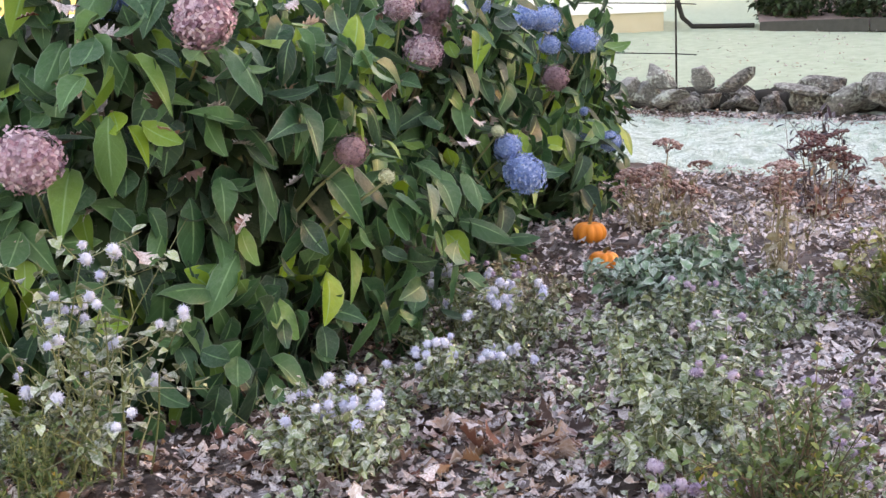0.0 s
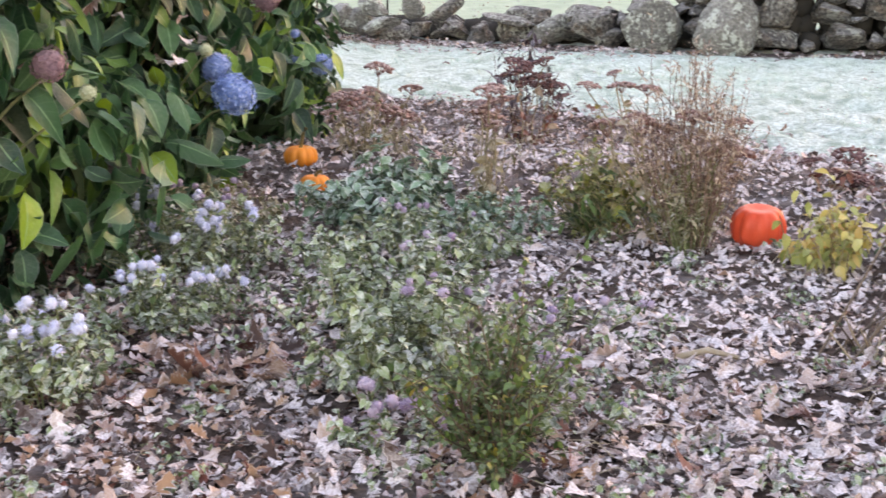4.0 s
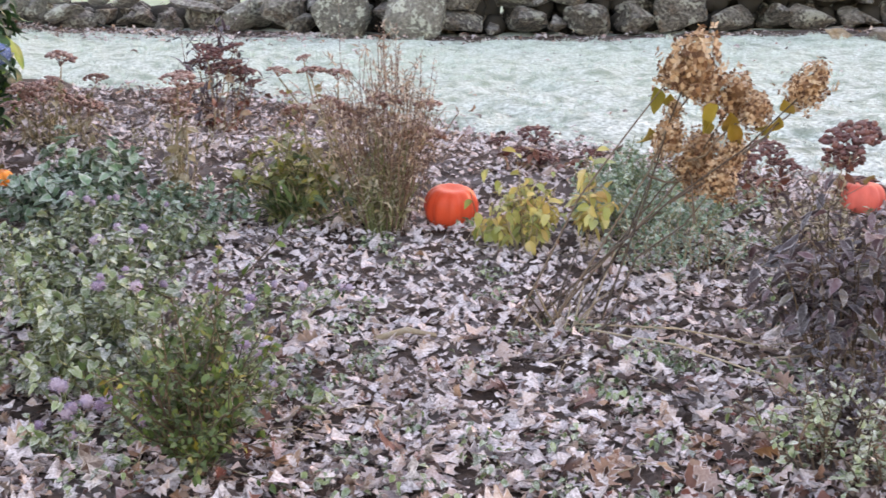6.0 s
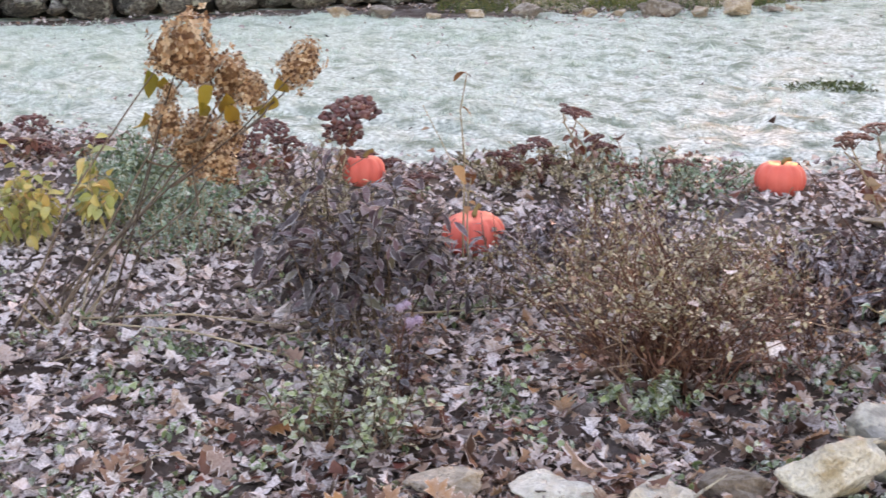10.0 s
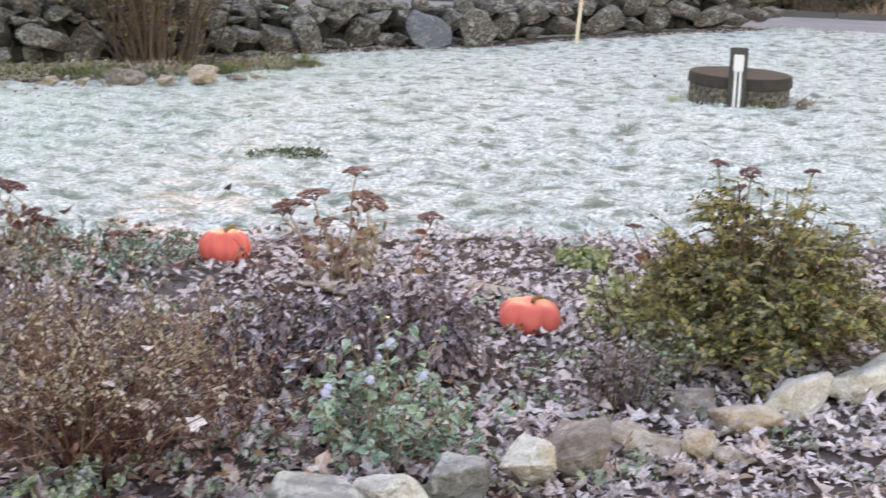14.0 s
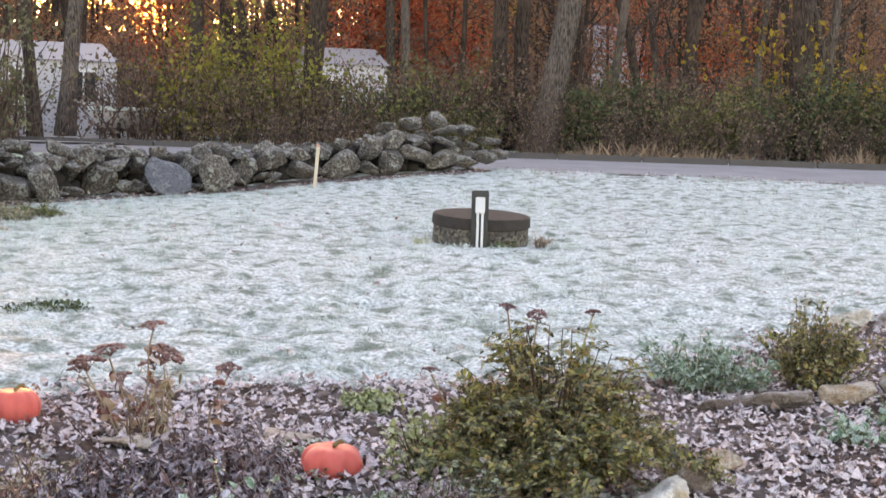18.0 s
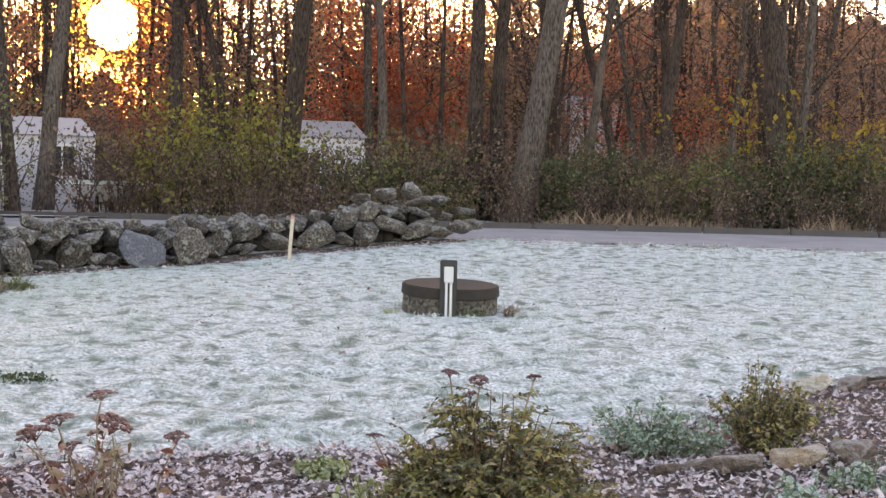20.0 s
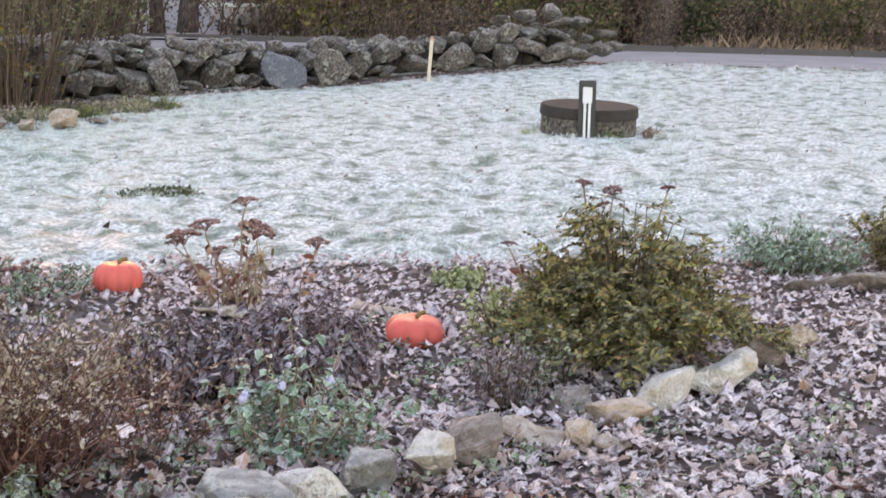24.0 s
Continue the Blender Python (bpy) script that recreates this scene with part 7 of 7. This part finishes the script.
sm, snt, sb = material("sun_disc")
em = snt.nodes.new("ShaderNodeEmission")
em.inputs[0].default_value, em.inputs[1].default_value = (1.0, 0.62, 0.2, 1), 8
shine_through(snt, em)
bm = bmesh.new()
bmesh.ops.create_uvsphere(bm, u_segments=32, v_segments=16, radius=2.95)
sun_ball = part("backdrop_sun", bm, sm, None)
sun_ball.location = Vector((0.17, -0.36, 1.44)) + SUN * 165
tagged(sun_ball, "low sun glowing behind the trees", kind="structure")
# nested clear shells whose tint paints an orange glow round the sun
for radius, deep, tint in ((5.0, 172, (0.98, 0.84, 0.6)), (9.5, 178, (0.97, 0.84, 0.66)), (16.0, 188, (0.96, 0.86, 0.74))):
    hm, hnt, hb = material("sun_glow_tint")
    clear = hnt.nodes.new("ShaderNodeBsdfTransparent")
    clear.inputs[0].default_value = (*tint, 1)
    hnt.links.new(clear.outputs[0], hnt.nodes["Material Output"].inputs[0])
    bm = bmesh.new()
    bmesh.ops.create_uvsphere(bm, u_segments=64, v_segments=32, radius=radius)
    tint_shell = part("backdrop_tint_shell", bm, hm, None)
    tint_shell.location = Vector((0.17, -0.36, 1.44)) + SUN * deep
    tagged(tint_shell, "clear tinted shell added to colour the sky orange round the sun", kind="structure")

# ---- far woods that close the view beyond the road ----
r = np.random.default_rng(55)


def far_wood(name, n, d0, d1, top, mats, seed, leaf, label, a0=-26, a1=26, base=0.0, poles=60, clumps=0):
    r = np.random.default_rng(seed)
    thing = root(name, 0, 0, label, "woods", z=0, kind="stuff")
    for j, m in enumerate(mats):
        k = n // len(mats)
        deg, d = np.radians(r.uniform(a0, a1, k)), r.uniform(d0, d1, k)
        clump = np.sin(deg * 60 + j * 2) * 0.5 + np.sin(deg * 137 + j) * 0.5
        tall = top * (0.72 + 0.28 * clump)
        x, y = 0.17 + d * np.sin(deg), -0.36 + d * np.cos(deg)
        z = gz(x, y) + base + tall * r.beta(1.0, 1.35, k)
        pos = np.stack([x, y, z], -1)
        if not clumps:
            lot = (np.degrees(deg) > -18.0) & (np.degrees(deg) < -11.9) & (d < 44.5)
            pos = pos[~lot]
            k = len(pos)
        if clumps:
            pos = pos[r.integers(k // clumps, size=k)] + r.normal(0, leaf * 2.7, (k, 3)) * (1, 1, 0.7)
        side = np.degrees(np.arctan2(pos[:, 0] - 0.17, pos[:, 1] + 0.36))
        pos = pos[~sunlit_gap(pos) & ((r.uniform(0, 1, k) > np.interp(side, [1, 5, 9], [0, 0.5, 0.3])) | (pos[:, 2] < 3.2))]
        k = len(pos)
        toward = unit(pos - (0.17, -0.36, 1.44)) @ np.array(SUN)
        off = np.degrees(np.arccos(np.clip(toward, -1, 1)))
        pos = pos[(off > 0.95) & (pos[:, 2] > 0.1) & (r.uniform(0, 1, k) > 0.3 * np.exp(-((off / 4.0) ** 2)))]
        k = len(pos)
        rot = turns(r.normal(size=(k, 3)), r.normal(size=(k, 3)))
        solid("foliage", [scatter(FLAKE, pos, rot, r.uniform(0.6, 1.5, k) * leaf)], m, thing, soft=False, kind="stuff")
    trunks = []
    for _ in range(poles):
        deg, d = radians(r.uniform(a0, a1) + r.normal(0, 0.8)), r.uniform(d0, d1)
        if abs(math.degrees(deg) + 13.7) < 0.9:
            continue
        x, y = 0.17 + d * math.sin(deg), -0.36 + d * math.cos(deg)
        z = float(gz(x, y))
        dx, tall, girth = r.normal(0, 0.5), r.uniform(9, 14), r.uniform(0.05, 0.17)
        trunks.append(tube([(x, y, z - 0.2), (x + dx * 0.4, y, z + 5), (x + dx, y, z + tall)], [girth, 0.08, 0.03], 5))
        for _ in range(7):
            f = r.uniform(0.12, 0.9)
            p = np.array([x + dx * f, y, z + tall * f])
            w = np.array([r.normal(0, 1), r.normal(0, 0.4), r.uniform(0.3, 1.3)]) * r.uniform(0.5, 1.5)
            trunks.append(tube([p, p + w * 0.6 + (0, 0, 0.1), p + w * 1.3 + (0, 0, 0.5)], [0.028, 0.02, 0.01], 3))
    if trunks:
        solid("trunks", trunks, MAT_BARK, thing, kind="stuff")


far_wood("far_woods", 220000, 50, 80, 11, [MAT_WOOD_BROWN, MAT_BRUSH, MAT_WOOD_BROWN, MAT_WOOD_ORANGE], 81, 0.12, "brown and orange autumn woods", poles=150, clumps=60)
far_wood("far_woods", 210000, 80, 125, 22, [MAT_WOOD_BROWN, MAT_BRUSH, MAT_WOOD_BROWN, MAT_WOOD_ORANGE], 82, 0.29, "distant autumn woods on rising ground", poles=330, clumps=90)
# out-of-view stretch, added to block low sun from the lawn behind the wall
far_wood("far_woods", 26000, 55, 120, 22, [MAT_WOOD_BROWN, MAT_BRUSH], 84, 0.9, "unseen woods added to keep the sun off the lawn behind the wall", -56, -26)
far_wood("undergrowth", 60000, 37.2, 47, 2.9, [MAT_BRUSH, MAT_BRUSH_GREEN, MAT_BRUSH, MAT_WOOD_BROWN], 83, 0.075, "tangled brown undergrowth below the trees", -24, 24, 0.0, 0)

# ---- wooded hillside that closes the view ----
hu, hv = np.meshgrid(np.radians(np.linspace(-62, 30, 520)), np.linspace(0, 1, 40), indexing="ij")
hr = np.random.default_rng(66)
swell = 1 + 0.07 * np.sin(hu * 17) + 0.06 * np.sin(hu * 41 + 1) + 0.06 * np.sin(hu * 97 + 2) + 0.05 * np.sin(hu * 230)
crest = np.interp(np.degrees(hu), [-60, -9, -4.5, 0, 5, 9, 30], [8.5, 8.5, 11.5, 14.5, 16.5, 21, 22]) * swell + hr.normal(0, 0.45, hu.shape) * hv
hd = 134 + 16 * hv + hr.normal(0, 0.9, hu.shape)
hx, hy = 0.17 + hd * np.sin(hu), -0.36 + hd * np.cos(hu)
hz = gz(hx, hy) - 1.5 + crest * np.sin(hv * 1.57) ** 0.8
hi, hk = np.meshgrid(np.arange(519), np.arange(39), indexing="ij")
hq = np.stack([hi * 40 + hk, (hi + 1) * 40 + hk, (hi + 1) * 40 + hk + 1, hi * 40 + hk + 1], -1).reshape(-1, 4)
hm, hnt, hb = material("wooded_hillside", 0.95)
tone = mix(hnt, ramp(hnt, noise_at(hnt, 0.16, 6.0), [(0.38, (0,) * 3), (0.6, (1,) * 3)]), (0.21, 0.135, 0.115), (0.38, 0.225, 0.17))
tone = mix(hnt, ramp(hnt, noise_at(hnt, 0.5, 4.0), [(0.5, (0,) * 3), (0.7, (0.7,) * 3)]), tone, (0.34, 0.22, 0.14))
hnt.links.new(tone, hb.inputs["Base Color"])
relief(hnt, hb, noise_at(hnt, 0.8, 6.0), 0.9, 1.2)
solid("backdrop_hillside", [(np.stack([hx, hy, hz], -1).reshape(-1, 3), hq)], hm, label="distant hillside of red and brown autumn woods", soft=False, kind="structure")

# ---- grass and fallen leaves ----
def bumpy(x, y):
    ripple = np.sin(x * 7.3 + 2 * np.sin(y * 3.1)) * np.sin(y * 8.7 + 2 * np.sin(x * 2.3)) + 0.7 * np.sin(x * 17 + y * 5) * np.sin(y * 19 - x * 7)
    hummock = 0
    for kx, ky, ph, amp in ((2.3, 3.9, 0.3, 1.0), (4.6, 6.1, 1.9, 0.8), (-3.4, 7.7, 4.0, 0.7), (8.3, 9.9, 2.2, 0.6), (-9.1, 12.7, 5.1, 0.5), (13.1, 15.3, 0.9, 0.4)):
        hummock = hummock + amp * np.sin(kx * x + ky * y + ph + 1.7 * np.sin(0.8 * x - 1.1 * y + ph)) * np.sin(0.7 * ky * x - 0.6 * kx * y + 2 * ph)
    turf = np.clip(0.5 + lawn_side(x, y) * 2.2, 0, 1)
    near = np.exp(-((np.hypot(x, y) / 30) ** 2))
    return gz(x, y) + (0.034 * hummock * turf + np.where(turf > 0.5, 0.007, 0.014) * ripple) * near


r = np.random.default_rng(91)
tufts, blades = 54000, 8
deg, d = np.radians(r.uniform(-84, 20, tufts)), 4.8 + 24 * r.uniform(0, 1, tufts) ** 1.25
x, y = 0.1 + d * np.sin(deg), -0.2 + d * np.cos(deg)
wd, ws = along(WALL_LINE, x, y)
lump = np.sin(x * 2.1 + 3 * np.sin(y * 1.3)) * np.sin(y * 2.6 + 2 * np.sin(x * 0.9))
ok = (lawn_side(x, y) > -0.05 + r.normal(0, 0.1, tufts)) & ~((ws > 0) & (wd > 0)) & (y < road_y(x) - 0.2) & (far_bed(x, y) > 0.5) & (np.hypot(x - 0.08, y - 16.25) > 0.6) & (r.uniform(-1.5, 1, tufts) < lump + 0.9)
x, y, d, lump = x[ok], y[ok], d[ok], lump[ok]
tall = r.uniform(0.5, 1.25, len(x)) ** 1.5
ring, out = r.uniform(0, 2 * np.pi, (len(x), blades)), np.abs(r.normal(0, 1, (len(x), blades)))
wide = (0.022 + 0.0016 * d)[:, None]
px, py = (x[:, None] + np.cos(ring) * out * wide).ravel(), (y[:, None] + np.sin(ring) * out * wide).ravel()
n = len(px)
pos = np.stack([px, py, bumpy(px, py) - 0.004], -1)
way = np.stack([(np.cos(ring) * out).ravel() * 0.55 + r.normal(0, 0.35, n), (np.sin(ring) * out).ravel() * 0.55 + r.normal(0, 0.35, n), r.uniform(0.4, 1.1, n)], -1)
SPIKE = (np.array([(-0.07, 0, 0), (0.07, 0, 0), (0.04, 0.6, -0.05), (0.0, 1.0, -0.2)]), np.array([(0, 1, 2, 3)]))
size = r.uniform(0.018, 0.039, n) * np.repeat((1 + 0.35 * lump) * tall * (0.75 + d / 28), blades)
lawn_grass = solid("lawn_grass", [scatter(SPIKE, pos, turns(way, r.normal(size=(n, 3))), size)], MAT_GRASS, label="short lawn grass stiff with white frost", soft=False, kind="stuff")
lawn_grass.data.attributes.new("length", "FLOAT", "POINT").data.foreach_set("value", np.tile([0, 0, 0.6, 1.0], n).astype(np.float32))

herb("grass_tuft", -3.2, 10.45, "dark green unfrosted weed patch in the lawn", "grass", "tufts in the lawn", 0.3, 0.025, 110, SMALL, 0.03, 7, MAT_DARK_BUSH, MAT_HERB, 801, foot=0.9)
for i, (x, y) in enumerate([(-8.6, 14.1), (-7.9, 14.6), (-7.2, 15.2), (-6.6, 15.8), (-6.3, 16.6), (-6.0, 17.5), (-5.8, 18.4), (-7.6, 15.6), (-8.3, 15.0)]):
    herb("grass_tuft", x, y, "olive grass and weeds in the far bed", "grass", "tufts in the far bed", 0.5, 0.14, 90, BLADE, 0.12, 4, MAT_OLIVE if i % 2 else MAT_BRUSH_GREEN, MAT_HERB, 810 + i, foot=0.9)
herb("grass_tuft", 0.3, 15.7, "green weeds at the foot of the well ring", "grass", "tufts in the lawn", 0.22, 0.06, 30, LANCE, 0.06, 4, MAT_HERB, MAT_HERB, 802, foot=0.9)
herb("grass_tuft", 0.78, 16.0, "tan dry grass beside the well ring", "grass", "tufts in the lawn", 0.12, 0.1, 30, BLADE, 0.1, 3, MAT_STRAW, MAT_STRAW, 803, foot=0.6)
herb("grass_tuft", -0.6, 15.95, "green grass beside the well ring", "grass", "tufts in the lawn", 0.12, 0.06, 24, BLADE, 0.06, 3, MAT_LIME, MAT_LIME, 804, foot=0.6)

n = 92000
deg, d = np.radians(r.uniform(-100, 22, n)), 2.3 + 9.7 * r.uniform(0, 1, n) ** 1.2
x, y = 0.1 + d * np.sin(deg), -0.2 + d * np.cos(deg)
side = lawn_side(x, y)
keep = (side < 0.12 + r.exponential(0.12, n)) & (np.hypot(x + 5.85, y + 0.25) > 0.75)
x, y = x[keep], y[keep]
lx, ly = [x], [y]
m = 2600
s = r.uniform(0, seg[-1], m)
off = np.abs(r.normal(0, 0.3, m))
bx, by = np.interp(s, seg, WALL_LINE[:, 0]), np.interp(s, seg, WALL_LINE[:, 1])
lx.append(bx + off * 0.72), ly.append(by - off * 0.62)
m = 1800
s = r.uniform(2, 8.5, m)
off = np.abs(r.normal(0, 0.5, m))
bx, by = np.interp(s, seg, WALL_LINE[:, 0]), np.interp(s, seg, WALL_LINE[:, 1])
lx.append(bx + off * 0.72), ly.append(by - off * 0.62)
m = 1500
lx.append(r.normal(-7.4, 0.7, m)), ly.append(r.normal(15.9, 1.4, m))
m = 1300
lx.append(r.uniform(-14, 6, m)), ly.append(r.uniform(6, 26, m))
m = 900
lx.append(r.uniform(-29, -17, m)), ly.append(r.uniform(6, 18, m))
m = 700
lx.append(r.uniform(0.5, 9, m)), ly.append(np.asarray(road_y(lx[-1])) - np.abs(r.normal(0.2, 0.8, m)))
m = 9000
da, dd = r.uniform(0, 2 * np.pi, m), 5.5 * np.sqrt(r.uniform(0, 1, m))
rx_, ry_ = 0.1 + dd * np.cos(da), -0.2 + dd * np.sin(da)
head = np.degrees(np.arctan2(rx_ - 0.1, ry_ + 0.2))
free = (lawn_side(rx_, ry_) < 0) & ((dd < 2.35) | (head < -98) | (head > 20)) & (np.hypot(rx_ + 5.85, ry_ + 0.25) > 0.75)
lx.append(rx_[free]), ly.append(ry_[free])
x, y = np.concatenate(lx), np.concatenate(ly)
BUSHES = np.array([(-1.5, 3.55, 0.3, 0.45, 34), (-1.95, 4.12, 0.3, 0.34, 16), (-1.3, 3.95, 0.3, 0.25, 16), (-2.5, 3.4, 0.2, 0.4, 12), (-0.92, 4.62, 0.35, 0.3, 12), (-2.45, 4.1, 0.3, 0.22, 10), (-5.0, 3.42, 0.25, 0.5, 8), (-3.37, 2.95, 0.12, 0.2, 8)])
caught = np.repeat(BUSHES, BUSHES[:, 4].astype(int), axis=0)
more = len(caught)
x, y = np.r_[x, caught[:, 0] + r.normal(0, 0.55, more) * caught[:, 2], np.zeros(170)], np.r_[y, caught[:, 1] + r.normal(0, 0.55, more) * caught[:, 2], np.zeros(170)]
n = len(x)
lodged = 170
a, e = r.uniform(-1.6, 1.2, lodged), r.uniform(0.3, 1.45, lodged)
which = r.integers(2, size=lodged)
hx = np.where(which, -7.3, -5.85) + np.where(which, 0.97, 1.07) * np.cos(e) ** 0.6 * np.cos(a)
hy = np.where(which, 1.15, -0.25) + np.where(which, 0.82, 1.17) * np.cos(e) ** 0.6 * np.sin(a)
hz = 0.12 + 1.55 * np.sin(e) ** 0.85
litter = root("leaf_litter", 0, 0, "fallen oak leaves, brown and rimed with frost", "leaves", z=0, kind="stuff")
pos = np.stack([x, y, bumpy(x, y) + r.uniform(0.004, 0.035, n)], -1)
pos[-lodged:] = np.stack([hx, hy, hz], -1)
pos[-lodged - more:-lodged, 2] += r.uniform(0.1, 0.9, more) * caught[:, 3]
a = r.uniform(0, 2 * np.pi, n)
way = np.stack([np.cos(a), np.sin(a), r.normal(0, 0.28, n)], -1)
rot = turns(way, np.stack([r.normal(0, 0.42, n), r.normal(0, 0.42, n), np.where(r.uniform(0, 1, n) < 0.5, 1, -1)], -1))
size = np.where(r.uniform(0, 1, n) < 0.84, r.uniform(0.024, 0.05, n), r.uniform(0.05, 0.09, n))
kind = r.integers(14, size=n)
size[-lodged:], kind[-lodged:] = r.uniform(0.06, 0.1, lodged), r.integers(5, size=lodged)
x, y = pos[:, 0], pos[:, 1]
near = np.minimum(np.hypot(x + 1.5, y - 2.2), np.hypot(x + 4.2, y - 0.95)) + np.where(kind < 5, 0, 2.5)
order = np.argsort(near)
OAK_MESHES = []
for tpl in OAKS:
    me = rims(smooth(np_mesh("leaf", [tpl])))
    me.materials.append(MAT_LITTER)
    OAK_MESHES.append(me)
for i in order[:300]:
    mt = Matrix(rot[i].tolist()).to_4x4()
    mt.translation = pos[i] + (0, 0, 0.008)
    ob = new("leaf", OAK_MESHES[kind[i] % 6])
    ob.parent, ob.matrix_basis = litter, mt @ Matrix.Scale(0.06 + size[i] * 0.85, 4)
rest = order[300:]
oaky, crumpled = rest[kind[rest] < 5], rest[kind[rest] >= 5]


def strew(name, ids, shapes, wide, grow):
    groups = [ids[kind[ids] % len(shapes) == w] for w in range(len(shapes))]
    ob = solid(name, [scatter(tpl, pos[g], rot[g], size[g] * grow) for tpl, g in zip(shapes, groups)], MAT_LITTER, litter, kind="stuff")
    rims(ob.data, wide)
    at = np.concatenate([np.repeat(pos[g], len(tpl[0]), axis=0) for tpl, g in zip(shapes, groups)])
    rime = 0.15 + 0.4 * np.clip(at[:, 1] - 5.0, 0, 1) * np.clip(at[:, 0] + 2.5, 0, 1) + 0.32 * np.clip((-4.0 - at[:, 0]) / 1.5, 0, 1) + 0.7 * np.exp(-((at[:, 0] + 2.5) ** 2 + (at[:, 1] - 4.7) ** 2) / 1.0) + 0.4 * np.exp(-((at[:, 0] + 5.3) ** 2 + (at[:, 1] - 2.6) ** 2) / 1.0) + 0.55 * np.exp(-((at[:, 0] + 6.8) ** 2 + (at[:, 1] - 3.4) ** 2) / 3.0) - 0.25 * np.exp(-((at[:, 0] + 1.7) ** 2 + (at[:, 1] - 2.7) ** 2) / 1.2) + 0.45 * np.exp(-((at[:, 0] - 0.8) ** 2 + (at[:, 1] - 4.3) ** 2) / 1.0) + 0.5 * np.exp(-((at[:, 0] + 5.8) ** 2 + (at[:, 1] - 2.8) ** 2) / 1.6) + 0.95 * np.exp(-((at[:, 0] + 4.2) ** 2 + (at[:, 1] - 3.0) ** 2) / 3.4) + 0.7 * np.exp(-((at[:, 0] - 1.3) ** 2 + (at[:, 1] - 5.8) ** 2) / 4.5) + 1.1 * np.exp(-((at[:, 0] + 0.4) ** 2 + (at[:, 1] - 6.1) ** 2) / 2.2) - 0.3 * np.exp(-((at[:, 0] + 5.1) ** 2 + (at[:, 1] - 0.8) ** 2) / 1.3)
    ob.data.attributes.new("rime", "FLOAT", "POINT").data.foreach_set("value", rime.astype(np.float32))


reach = np.hypot(pos[:, 0] - 0.1, pos[:, 1] + 0.2)
reach[-lodged:] = 0
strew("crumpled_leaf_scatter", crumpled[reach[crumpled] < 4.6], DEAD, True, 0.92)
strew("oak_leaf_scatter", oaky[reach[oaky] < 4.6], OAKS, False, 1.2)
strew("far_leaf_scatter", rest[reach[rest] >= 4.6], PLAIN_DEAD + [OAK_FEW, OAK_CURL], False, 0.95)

# ---- sticks lying in the bed ----
for i, (x0, y0, x1, y1, rad) in enumerate([(-3.62, 2.35, -3.5, 2.52, 0.012), (-3.3, 2.98, -2.5, 3.05, 0.004), (-3.35, 3.0, -2.7, 3.3, 0.004), (-2.7, 3.2, -2.2, 3.9, 0.004)]):
    stick = root("stick", x0, y0, "thin dry stick on the fallen leaves", "stick", "sticks on the bed")
    solid("stick", [tube([(0, 0, 0.03), ((x1 - x0) / 2, (y1 - y0) / 2 + 0.01, 0.06), (x1 - x0, y1 - y0, 0.04)], [rad, rad * 0.9, rad * 0.6], 6)], MAT_STEM_TAN, stick)

# ---- small weeds and twigs among the fallen leaves ----
n = 260
deg, d = np.radians(r.uniform(-84, 12, n)), 2.6 + 3.6 * r.uniform(0, 1, n)
cx, cy = 0.1 + d * np.sin(deg), -0.2 + d * np.cos(deg)
k = 26
wx, wy = np.repeat(cx, k) + r.normal(0, 0.045, n * k), np.repeat(cy, k) + r.normal(0, 0.045, n * k)
wz = bumpy(wx, wy) + r.uniform(0.015, 0.06, n * k)
inside = lawn_side(wx, wy) < 0
wp = np.stack([wx, wy, wz], -1)[inside]
m = len(wp)
rims(solid("ground_weeds", [scatter(ROUND, wp, turns(r.normal(size=(m, 3)) * (1, 1, 0.4), r.normal(0, 0.4, (m, 3)) + (0, 0, 1)), r.uniform(0.012, 0.028, m))], MAT_AGER_LEAF, label="tiny frosted weeds growing through the fallen leaves", kind="stuff").data)
twigs = []
for i in range(420):
    dg, dd = radians(r.uniform(-84, 14)), r.uniform(2.5, 7.0)
    px, py = 0.1 + dd * math.sin(dg), -0.2 + dd * math.cos(dg)
    if lawn_side(np.array(px), np.array(py)) > 0:
        continue
    a, ln = r.uniform(0, 6.28), r.uniform(0.05, 0.2)
    q = np.array([(px, py), (px + math.cos(a) * ln / 2 + r.normal(0, 0.012), py + math.sin(a) * ln / 2), (px + math.cos(a) * ln, py + math.sin(a) * ln)])
    twigs.append(tube(np.c_[q, bumpy(q[:, 0], q[:, 1]) + (0.02, r.uniform(0.03, 0.06), r.uniform(0.02, 0.06))], [0.0018, 0.0016, 0.001], 4))
solid("fallen_twigs", twigs, MAT_STEM_TAN, label="thin dry twigs scattered on the bed", kind="stuff")
